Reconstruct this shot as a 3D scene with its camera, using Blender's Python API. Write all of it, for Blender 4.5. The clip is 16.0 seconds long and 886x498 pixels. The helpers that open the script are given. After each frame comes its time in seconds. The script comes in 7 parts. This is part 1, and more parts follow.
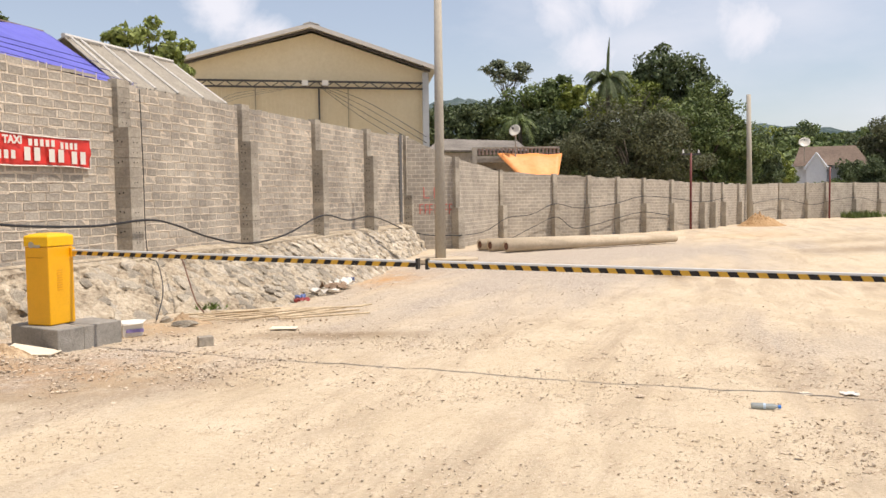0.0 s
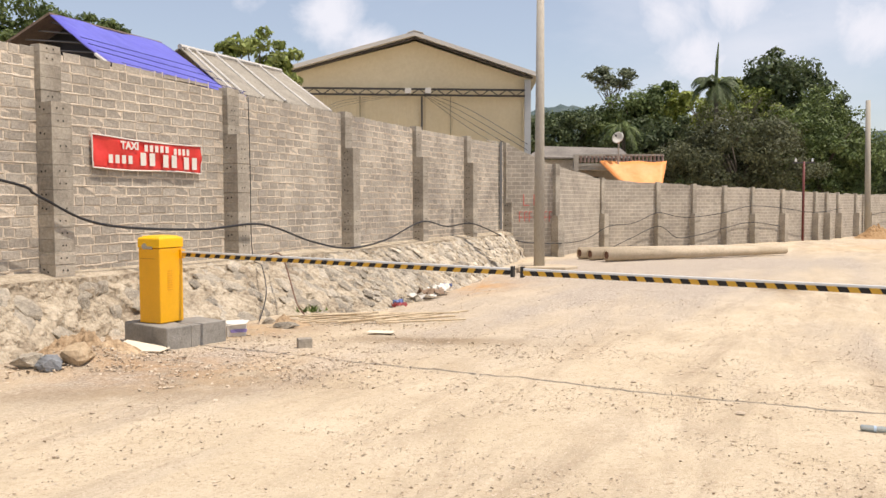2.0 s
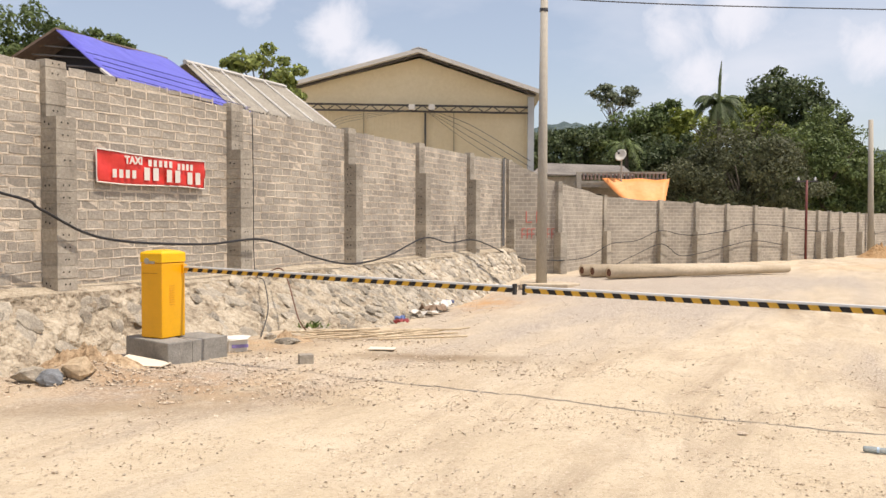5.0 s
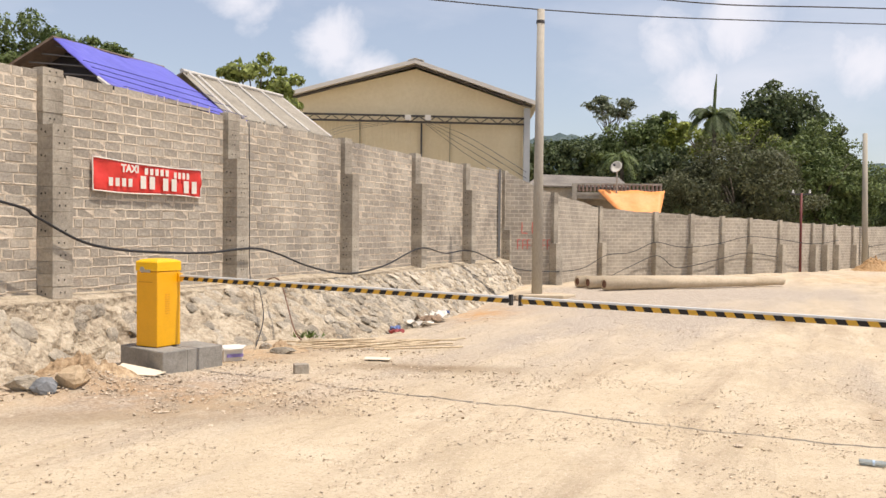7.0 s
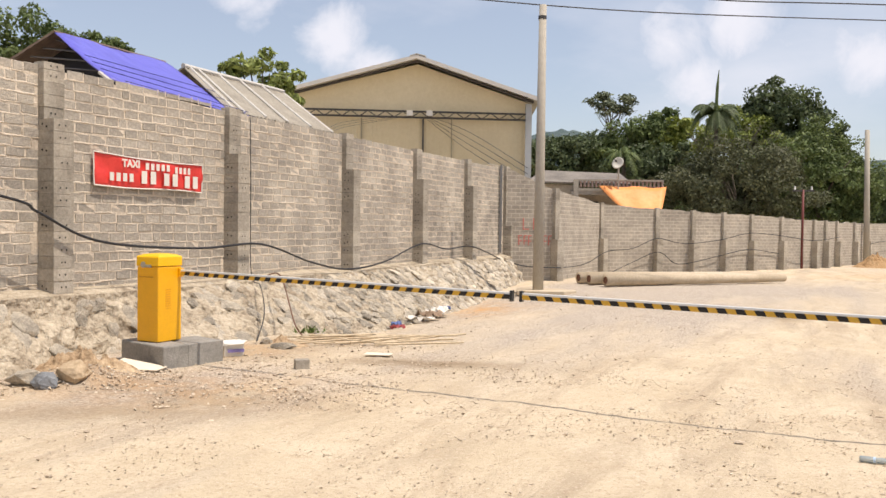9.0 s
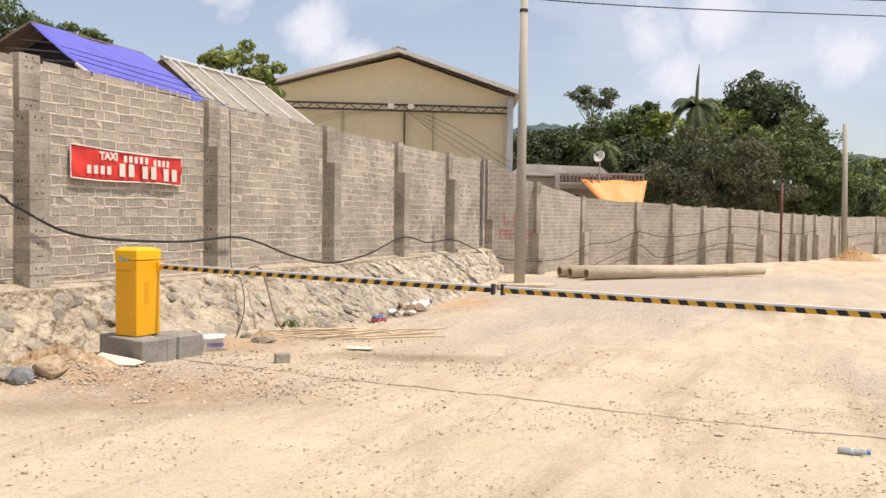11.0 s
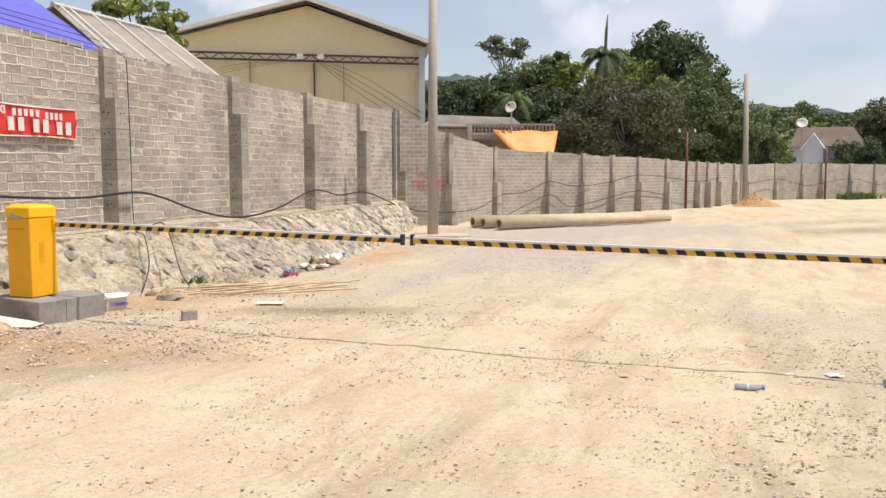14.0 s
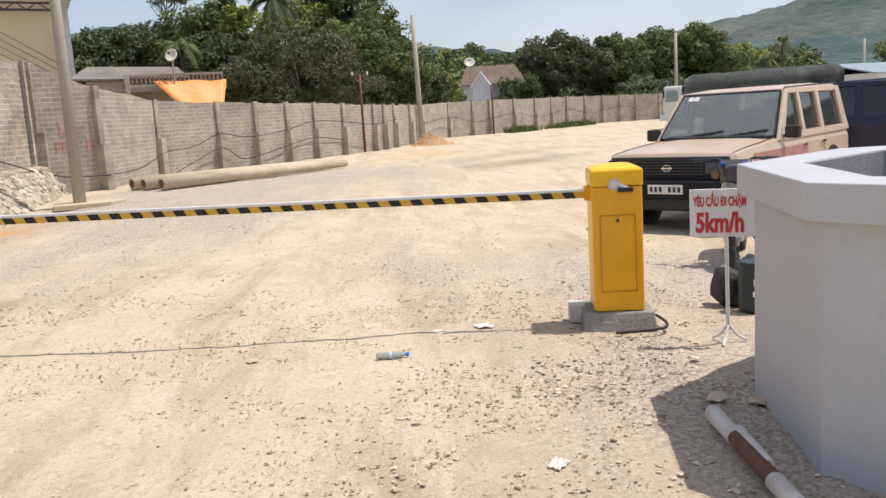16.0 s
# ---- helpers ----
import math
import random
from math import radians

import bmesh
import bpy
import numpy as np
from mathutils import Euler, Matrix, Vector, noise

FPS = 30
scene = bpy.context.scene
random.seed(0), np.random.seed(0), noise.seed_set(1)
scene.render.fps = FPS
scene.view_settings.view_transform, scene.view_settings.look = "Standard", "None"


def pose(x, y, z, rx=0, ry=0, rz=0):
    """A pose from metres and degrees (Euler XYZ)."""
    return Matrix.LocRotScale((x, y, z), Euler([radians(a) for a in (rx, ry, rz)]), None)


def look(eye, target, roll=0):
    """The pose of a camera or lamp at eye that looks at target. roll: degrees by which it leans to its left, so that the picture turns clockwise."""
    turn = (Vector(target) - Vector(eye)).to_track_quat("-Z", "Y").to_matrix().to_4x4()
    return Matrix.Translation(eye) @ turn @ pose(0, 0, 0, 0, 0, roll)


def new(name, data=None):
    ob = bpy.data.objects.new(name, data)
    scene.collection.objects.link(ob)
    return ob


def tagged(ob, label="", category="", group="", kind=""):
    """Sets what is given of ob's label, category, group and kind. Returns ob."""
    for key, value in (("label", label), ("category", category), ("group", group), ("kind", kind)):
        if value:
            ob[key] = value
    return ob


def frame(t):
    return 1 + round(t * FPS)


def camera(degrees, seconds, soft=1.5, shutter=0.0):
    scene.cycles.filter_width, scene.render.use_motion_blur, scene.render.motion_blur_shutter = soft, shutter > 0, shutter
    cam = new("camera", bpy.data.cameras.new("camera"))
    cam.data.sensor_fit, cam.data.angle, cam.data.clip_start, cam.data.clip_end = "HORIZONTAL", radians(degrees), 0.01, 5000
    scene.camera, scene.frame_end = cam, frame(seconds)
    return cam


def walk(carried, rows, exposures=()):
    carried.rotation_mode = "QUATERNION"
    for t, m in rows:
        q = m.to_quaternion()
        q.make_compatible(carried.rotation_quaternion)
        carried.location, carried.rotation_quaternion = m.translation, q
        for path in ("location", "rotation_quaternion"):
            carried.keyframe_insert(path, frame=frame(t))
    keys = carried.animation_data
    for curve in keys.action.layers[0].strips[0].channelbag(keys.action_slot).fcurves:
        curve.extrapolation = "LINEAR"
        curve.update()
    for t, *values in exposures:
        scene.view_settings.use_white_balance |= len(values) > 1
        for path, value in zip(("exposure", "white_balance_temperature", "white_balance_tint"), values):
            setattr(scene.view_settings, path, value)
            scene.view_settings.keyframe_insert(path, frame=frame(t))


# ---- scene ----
cam = camera(54.6, 16.0)
PATH = [
    (0, (-0.365, 0.112, 1.609), (-0.195, 2.101, 1.486), -0.8),
    (0.2, (-0.335, 0.111, 1.618), (-0.289, 2.107, 1.49), -0.9),
    (0.5, (-0.329, 0.112, 1.612), (-0.366, 2.108, 1.489), -0.0),
    (1, (-0.314, 0.125, 1.607), (-0.374, 2.12, 1.492), -0.0),
    (1.5, (-0.316, 0.111, 1.612), (-0.39, 2.107, 1.507), -0.1),
    (2, (-0.318, 0.11, 1.613), (-0.381, 2.106, 1.508), -0.2),
    (2.5, (-0.324, 0.114, 1.61), (-0.385, 2.11, 1.507), -0.2),
    (3, (-0.328, 0.107, 1.615), (-0.4, 2.103, 1.515), 0.0),
    (3.5, (-0.317, 0.111, 1.618), (-0.392, 2.107, 1.527), 0.0),
    (4, (-0.316, 0.109, 1.618), (-0.385, 2.106, 1.533), -0.0),
    (4.5, (-0.32, 0.104, 1.621), (-0.388, 2.101, 1.545), 0.1),
    (5, (-0.314, 0.109, 1.623), (-0.383, 2.107, 1.555), 0.2),
    (7.5, (-0.329, 0.106, 1.621), (-0.386, 2.104, 1.579), 0.6),
    (8, (-0.326, 0.101, 1.625), (-0.388, 2.1, 1.576), 0.7),
    (10.5, (-0.321, 0.143, 1.614), (-0.366, 2.141, 1.556), 0.8),
    (11, (-0.319, 0.143, 1.618), (-0.337, 2.142, 1.55), 0.7),
    (11.5, (-0.323, 0.143, 1.614), (-0.328, 2.142, 1.542), 0.6),
    (12, (-0.332, 0.15, 1.612), (-0.338, 2.148, 1.534), 0.6),
    (12.5, (-0.326, 0.143, 1.613), (-0.306, 2.142, 1.531), 0.4),
    (13, (-0.322, 0.148, 1.607), (-0.234, 2.143, 1.508), 0.4),
    (13.5, (-0.328, 0.152, 1.603), (-0.231, 2.146, 1.482), 0.4),
    (14, (-0.256, 0.2, 1.595), (-0.078, 2.184, 1.418), -0.1),
    (14.2, (-0.186, 0.224, 1.605), (0.107, 2.192, 1.407), -1.6),
    (14.3, (-0.137, 0.267, 1.601), (0.23, 2.223, 1.4), -2.4),
    (14.5, (-0.017, 0.374, 1.581), (0.492, 2.3, 1.406), -2.7),
    (14.7, (0.077, 0.474, 1.585), (0.677, 2.374, 1.408), -2.8),
    (15, (0.204, 0.587, 1.572), (0.931, 2.435, 1.337), -2.4),
    (15.5, (0.405, 0.908, 1.567), (1.194, 2.724, 1.29), -2.9),
    (16, (0.614, 1.163, 1.544), (1.447, 2.954, 1.229), -3.5),
]
walk(cam, [(t, look(eye, target, roll)) for t, eye, target, roll in PATH], [(0.0, 0.13, 6850, 13), (13.5, 0.13, 6850, 13), (14.5, 0.08, 6550, 12.5), (16.0, 0.06, 6500, 12.5)])

# ---- light ----
SUN_DIR = Vector((0.93 * math.cos(radians(68)), -0.36 * math.cos(radians(68)), math.sin(radians(68)))).normalized()
sun = new("sun", bpy.data.lights.new("sun", "SUN"))
sun.data.energy, sun.data.angle, sun.data.color = 4.3, radians(0.6), (1.0, 0.94, 0.86)
sun.matrix_world = look((0, 0, 60), Vector((0, 0, 60)) - SUN_DIR)

world = bpy.data.worlds.new("sky")
scene.world = world
world.use_nodes = True
wt = world.node_tree
wt.nodes.clear()


def wnode(kind, **inputs):
    n = wt.nodes.new(kind)
    for k, v in inputs.items():
        n.inputs[k].default_value = v
    return n


sky = wnode("ShaderNodeTexSky")
sky.sky_type, sky.sun_disc = "NISHITA", False
sky.sun_elevation, sky.sun_rotation = math.asin(SUN_DIR.z), math.atan2(SUN_DIR.x, SUN_DIR.y)
sky.air_density, sky.dust_density, sky.ozone_density = 1.0, 1.2, 1.3
tc = wnode("ShaderNodeTexCoord")
mp = wnode("ShaderNodeMapping")
mp.inputs["Scale"].default_value = (1.0, 1.0, 2.6)
cl = wnode("ShaderNodeTexNoise", Scale=2.6, Detail=9.0, Roughness=0.56)
mp.inputs["Location"].default_value = (2.3, 0.4, 0.2)
ramp = wnode("ShaderNodeValToRGB")
ramp.color_ramp.elements[0].position, ramp.color_ramp.elements[0].color = 0.42, (0.26, 0.26, 0.26, 1)
ramp.color_ramp.elements[1].position, ramp.color_ramp.elements[1].color = 0.80, (0.85, 0.85, 0.85, 1)
mixc = wt.nodes.new("ShaderNodeMix")
mixc.data_type = "RGBA"
mixc.inputs["B"].default_value = (6.2, 6.5, 7.3, 1)
bg = wnode("ShaderNodeBackground", Strength=0.125)
wo = wnode("ShaderNodeOutputWorld")
wt.links.new(tc.outputs["Generated"], mp.inputs["Vector"])
wt.links.new(mp.outputs["Vector"], cl.inputs["Vector"])
wt.links.new(cl.outputs["Fac"], ramp.inputs["Fac"])


def wmath(op, a, b=0.0, c=0.0):
    n = wt.nodes.new("ShaderNodeMath")
    n.operation = op
    for socket, v in zip(n.inputs, (a, b, c)):
        if isinstance(v, float):
            socket.default_value = v
        else:
            wt.links.new(v, socket)
    return n.outputs[0]


# fair-weather cumulus heads, broken up by a billowing noise
billow = wnode("ShaderNodeTexNoise", Scale=15.0, Detail=8.0, Roughness=0.58, Distortion=0.35)
wt.links.new(tc.outputs["Generated"], billow.inputs["Vector"])
cover = ramp.outputs["Color"]
for bearing, height, size in ((13.0, 11.6, 3.4), (16.8, 12.8, 3.6), (14.6, 9.6, 2.6), (-9.2, 12.2, 2.6), (-6.8, 10.2, 2.0), (-15.0, 14.4, 2.6), (24.5, 10.0, 2.4), (40, 16, 6.0), (-48, 20, 9.0), (75, 24, 10.0), (130, 30, 12.0), (-110, 28, 12.0)):
    az, el = radians(bearing), radians(height)
    dot = wt.nodes.new("ShaderNodeVectorMath")
    dot.operation = "DISTANCE"
    dot.inputs[1].default_value = (math.sin(az) * math.cos(el), math.cos(az) * math.cos(el), math.sin(el))
    wt.links.new(tc.outputs["Generated"], dot.inputs[0])
    near = wmath("MULTIPLY_ADD", dot.outputs["Value"], -1.0 / radians(size), 1.4)
    puff = wmath("MULTIPLY_ADD", wmath("SUBTRACT", billow.outputs["Fac"], 0.5), 2.3, near)
    edge = wnode("ShaderNodeMapRange")
    edge.interpolation_type = "SMOOTHSTEP"
    edge.inputs["From Min"].default_value, edge.inputs["From Max"].default_value, edge.inputs["To Max"].default_value = 0.0, 1.4, 1.0
    wt.links.new(puff, edge.inputs["Value"])
    cover = wmath("MAXIMUM", cover, edge.outputs["Result"])
wt.links.new(cover, mixc.inputs["Factor"])
wt.links.new(sky.outputs["Color"], mixc.inputs["A"])
wt.links.new(mixc.outputs["Result"], bg.inputs["Color"])
wt.links.new(bg.outputs["Background"], wo.inputs["Surface"])

# ---- materials ----
MATS = {}


def material(name, colours, rough=0.8, metal=0.0, grain=30.0, stain=1.5, bump=0.3, bump_scale=60.0, island=0.0, obj=0.0,
             spec=0.4, depth=0.02, stretch=(1, 1, 1)):
    """Two to three colours mixed by coarse stains and fine grain, with bump; island and obj vary the value piece by piece."""
    m = bpy.data.materials.new(name)
    m.use_nodes = True
    nt = m.node_tree
    b = nt.nodes["Principled BSDF"]
    b.inputs["Roughness"].default_value, b.inputs["Metallic"].default_value = rough, metal
    b.inputs["Specular IOR Level"].default_value = spec
    co = nt.nodes.new("ShaderNodeTexCoord")
    mpn = nt.nodes.new("ShaderNodeMapping")
    mpn.inputs["Scale"].default_value = stretch
    nt.links.new(co.outputs["Object"], mpn.inputs["Vector"])
    n1 = nt.nodes.new("ShaderNodeTexNoise")
    n1.inputs["Scale"].default_value, n1.inputs["Detail"].default_value, n1.inputs["Roughness"].default_value = stain, 5, 0.6
    n2 = nt.nodes.new("ShaderNodeTexNoise")
    n2.inputs["Scale"].default_value, n2.inputs["Detail"].default_value, n2.inputs["Roughness"].default_value = grain, 6, 0.7
    for n in (n1, n2):
        nt.links.new(mpn.outputs["Vector"], n.inputs["Vector"])
    add = nt.nodes.new("ShaderNodeMath")
    add.operation = "MULTIPLY_ADD"
    nt.links.new(n2.outputs["Fac"], add.inputs[0])
    add.inputs[1].default_value = 0.5
    half = nt.nodes.new("ShaderNodeMath")
    half.operation = "MULTIPLY"
    half.inputs[1].default_value = 0.5
    nt.links.new(n1.outputs["Fac"], half.inputs[0])
    nt.links.new(half.outputs[0], add.inputs[2])
    r = nt.nodes.new("ShaderNodeValToRGB")
    e = r.color_ramp.elements
    e[0].position, e[1].position = 0.36, 0.64
    e[0].color, e[1].color = (*colours[0], 1), (*colours[-1], 1)
    if len(colours) > 2:
        k = e.new(0.5)
        k.color = (*colours[1], 1)
    nt.links.new(add.outputs[0], r.inputs["Fac"])
    out = r.outputs["Color"]
    if island or obj:
        hsv = nt.nodes.new("ShaderNodeHueSaturation")
        mr = nt.nodes.new("ShaderNodeMapRange")
        amount = island or obj
        mr.inputs["To Min"].default_value, mr.inputs["To Max"].default_value = 1 - amount, 1 + amount
        if island:
            g = nt.nodes.new("ShaderNodeNewGeometry")
            nt.links.new(g.outputs["Random Per Island"], mr.inputs["Value"])
        else:
            g = nt.nodes.new("ShaderNodeObjectInfo")
            nt.links.new(g.outputs["Random"], mr.inputs["Value"])
        nt.links.new(mr.outputs["Result"], hsv.inputs["Value"])
        nt.links.new(out, hsv.inputs["Color"])
        out = hsv.outputs["Color"]
    nt.links.new(out, b.inputs["Base Color"])
    if bump:
        bn = nt.nodes.new("ShaderNodeTexNoise")
        bn.inputs["Scale"].default_value, bn.inputs["Detail"].default_value = bump_scale, 5
        nt.links.new(mpn.outputs["Vector"], bn.inputs["Vector"])
        bu = nt.nodes.new("ShaderNodeBump")
        bu.inputs["Strength"].default_value, bu.inputs["Distance"].default_value = bump, depth
        nt.links.new(bn.outputs["Fac"], bu.inputs["Height"])
        nt.links.new(bu.outputs["Normal"], b.inputs["Normal"])
    MATS[name] = m
    return m


def plain(name, c, rough=0.5, metal=0.0, spec=0.5, coat=0.0):
    d = tuple(v * 0.86 for v in c)
    m = material(name, (d, c), rough, metal, grain=45, stain=3, bump=0.05, bump_scale=90, spec=spec, depth=0.004)
    m.node_tree.nodes["Principled BSDF"].inputs["Coat Weight"].default_value = coat
    return m


def leafy(name, dark, light):
    m = material(name, (dark, light), 0.6, 0, grain=3, stain=0.5, bump=0, island=0.45, spec=0.3)
    b = m.node_tree.nodes["Principled BSDF"]
    tr = m.node_tree.nodes.new("ShaderNodeBsdfTranslucent")
    mx = m.node_tree.nodes.new("ShaderNodeMixShader")
    mx.inputs["Fac"].default_value = 0.25
    src = b.inputs["Base Color"].links[0].from_socket
    m.node_tree.links.new(src, tr.inputs["Color"])
    o = m.node_tree.nodes["Material Output"]
    m.node_tree.links.new(b.outputs[0], mx.inputs[1])
    m.node_tree.links.new(tr.outputs[0], mx.inputs[2])
    m.node_tree.links.new(mx.outputs[0], o.inputs["Surface"])
    return m


def ground_material():
    m = bpy.data.materials.new("dusty_gravel")
    m.use_nodes = True
    nt = m.node_tree
    b = nt.nodes["Principled BSDF"]
    b.inputs["Roughness"].default_value, b.inputs["Specular IOR Level"].default_value = 0.95, 0.15
    co = nt.nodes.new("ShaderNodeTexCoord")

    def noise_node(scale, detail=6, rough=0.6, dist=0.0, vec=None):
        n = nt.nodes.new("ShaderNodeTexNoise")
        n.inputs["Scale"].default_value, n.inputs["Detail"].default_value = scale, detail
        n.inputs["Roughness"].default_value, n.inputs["Distortion"].default_value = rough, dist
        nt.links.new(vec or co.outputs["Object"], n.inputs["Vector"])
        return n.outputs["Fac"]

    def ramp_of(fac, p0, p1, c0=(0, 0, 0), c1=(1, 1, 1)):
        r = nt.nodes.new("ShaderNodeValToRGB")
        e = r.color_ramp.elements
        e[0].position, e[1].position = p0, p1
        e[0].color, e[1].color = (*c0, 1), (*c1, 1)
        nt.links.new(fac, r.inputs["Fac"])
        return r.outputs["Color"]

    def mix(fac, a, bb):
        n = nt.nodes.new("ShaderNodeMix")
        n.data_type = "RGBA"
        for s, v in (("Factor", fac), ("A", a), ("B", bb)):
            if isinstance(v, tuple):
                n.inputs[s].default_value = (*v, 1)
            elif isinstance(v, float):
                n.inputs[s].default_value = v
            else:
                nt.links.new(v, n.inputs[s])
        return n.outputs["Result"]

    # wheel-worn dust runs along the drive, looser grey gravel between
    rot = nt.nodes.new("ShaderNodeMapping")
    rot.vector_type = "TEXTURE"
    rot.inputs["Rotation"].default_value, rot.inputs["Scale"].default_value = (0, 0, radians(68)), (5.0, 1.0, 1.0)
    nt.links.new(co.outputs["Object"], rot.inputs["Vector"])
    dust = mix(ramp_of(noise_node(0.9), 0.35, 0.65), (0.55, 0.45, 0.31), (0.635, 0.535, 0.39))
    dust = mix(ramp_of(noise_node(1.7, 9, 0.72, 0.5, rot.outputs["Vector"]), 0.48, 0.64), dust, (0.42, 0.335, 0.235))
    dust = mix(ramp_of(noise_node(7.0, 8, 0.8), 0.52, 0.66), dust, (0.485, 0.38, 0.26))
    dust = mix(ramp_of(noise_node(23, 6, 0.8), 0.54, 0.66), dust, (0.39, 0.285, 0.195))
    dust = mix(ramp_of(noise_node(31, 6, 0.8), 0.55, 0.68), dust, (0.70, 0.59, 0.465))
    gravel = mix(ramp_of(noise_node(30, 6, 0.8), 0.42, 0.58), (0.265, 0.22, 0.178), (0.58, 0.50, 0.405))
    attr = nt.nodes.new("ShaderNodeAttribute")
    attr.attribute_name = "gravel"
    addn = nt.nodes.new("ShaderNodeMath")
    addn.operation = "MULTIPLY_ADD"
    nt.links.new(attr.outputs["Fac"], addn.inputs[0])
    addn.inputs[1].default_value = 0.42
    nt.links.new(noise_node(0.7, 8, 0.65, 0.3, rot.outputs["Vector"]), addn.inputs[2])
    col = mix(ramp_of(addn.outputs[0], 0.50, 0.78), dust, gravel)
    specks = ramp_of(noise_node(48, 3, 0.6), 0.63, 0.69)
    col = mix(specks, col, (0.34, 0.25, 0.17))
    col = mix(ramp_of(noise_node(85, 4, 0.7), 0.60, 0.68), col, (0.41, 0.315, 0.22))
    col = mix(ramp_of(noise_node(110, 4, 0.7), 0.61, 0.70), col, (0.68, 0.585, 0.46))
    wet = nt.nodes.new("ShaderNodeAttribute")
    wet.attribute_name = "damp"
    wm = nt.nodes.new("ShaderNodeMath")
    wm.operation = "MULTIPLY"
    nt.links.new(wet.outputs["Fac"], wm.inputs[0])
    nt.links.new(ramp_of(noise_node(2.2, 6), 0.28, 0.46), wm.inputs[1])
    col = mix(wm.outputs[0], col, (0.24, 0.17, 0.10))
    ora = nt.nodes.new("ShaderNodeAttribute")
    ora.attribute_name = "clay"
    om = nt.nodes.new("ShaderNodeMath")
    om.operation = "MULTIPLY"
    nt.links.new(ora.outputs["Fac"], om.inputs[0])
    nt.links.new(ramp_of(noise_node(3.0, 6), 0.36, 0.56), om.inputs[1])
    col = mix(om.outputs[0], col, (0.52, 0.30, 0.13))
    nt.links.new(col, b.inputs["Base Color"])
    bu = nt.nodes.new("ShaderNodeBump")
    bu.inputs["Strength"].default_value, bu.inputs["Distance"].default_value = 0.55, 0.03
    nt.links.new(noise_node(30, 9, 0.82), bu.inputs["Height"])
    nt.links.new(bu.outputs["Normal"], b.inputs["Normal"])
    return m


def brick_wall_material():
    """Grey block masonry for the stretches that stay far off; the pattern runs on the wall's own length and height."""
    m = bpy.data.materials.new("far_block_masonry")
    m.use_nodes = True
    nt = m.node_tree
    b = nt.nodes["Principled BSDF"]
    b.inputs["Roughness"].default_value, b.inputs["Specular IOR Level"].default_value = 0.95, 0.2
    uv = nt.nodes.new("ShaderNodeUVMap")
    br = nt.nodes.new("ShaderNodeTexBrick")
    br.inputs["Color1"].default_value, br.inputs["Color2"].default_value = (0.40, 0.355, 0.295, 1), (0.335, 0.30, 0.25, 1)
    br.inputs["Mortar"].default_value = (0.50, 0.44, 0.36, 1)
    br.inputs["Scale"].default_value, br.inputs["Mortar Size"].default_value = 1.0, 0.016
    br.inputs["Brick Width"].default_value, br.inputs["Row Height"].default_value = 0.265, 0.127
    br.inputs["Mortar Smooth"].default_value = 0.3
    nt.links.new(uv.outputs["UV"], br.inputs["Vector"])
    n = nt.nodes.new("ShaderNodeTexNoise")
    n.inputs["Scale"].default_value, n.inputs["Detail"].default_value = 1.1, 10
    n.inputs["Roughness"].default_value = 0.75
    nt.links.new(uv.outputs["UV"], n.inputs["Vector"])
    hsv = nt.nodes.new("ShaderNodeHueSaturation")
    mr = nt.nodes.new("ShaderNodeMapRange")
    mr.inputs["From Min"].default_value, mr.inputs["From Max"].default_value = 0.3, 0.7
    mr.inputs["To Min"].default_value, mr.inputs["To Max"].default_value = 0.66, 1.3
    nt.links.new(n.outputs["Fac"], mr.inputs["Value"])
    nt.links.new(mr.outputs["Result"], hsv.inputs["Value"])
    nt.links.new(br.outputs["Color"], hsv.inputs["Color"])
    nt.links.new(hsv.outputs["Color"], b.inputs["Base Color"])
    n2 = nt.nodes.new("ShaderNodeTexNoise")
    n2.inputs["Scale"].default_value, n2.inputs["Detail"].default_value = 25, 6
    nt.links.new(uv.outputs["UV"], n2.inputs["Vector"])
    ad = nt.nodes.new("ShaderNodeMath")
    ad.operation = "MULTIPLY_ADD"
    nt.links.new(br.outputs["Fac"], ad.inputs[0])
    ad.inputs[1].default_value = -0.5
    nt.links.new(n2.outputs["Fac"], ad.inputs[2])
    bu = nt.nodes.new("ShaderNodeBump")
    bu.inputs["Strength"].default_value, bu.inputs["Distance"].default_value = 0.6, 0.02
    nt.links.new(ad.outputs[0], bu.inputs["Height"])
    nt.links.new(bu.outputs["Normal"], b.inputs["Normal"])
    return m


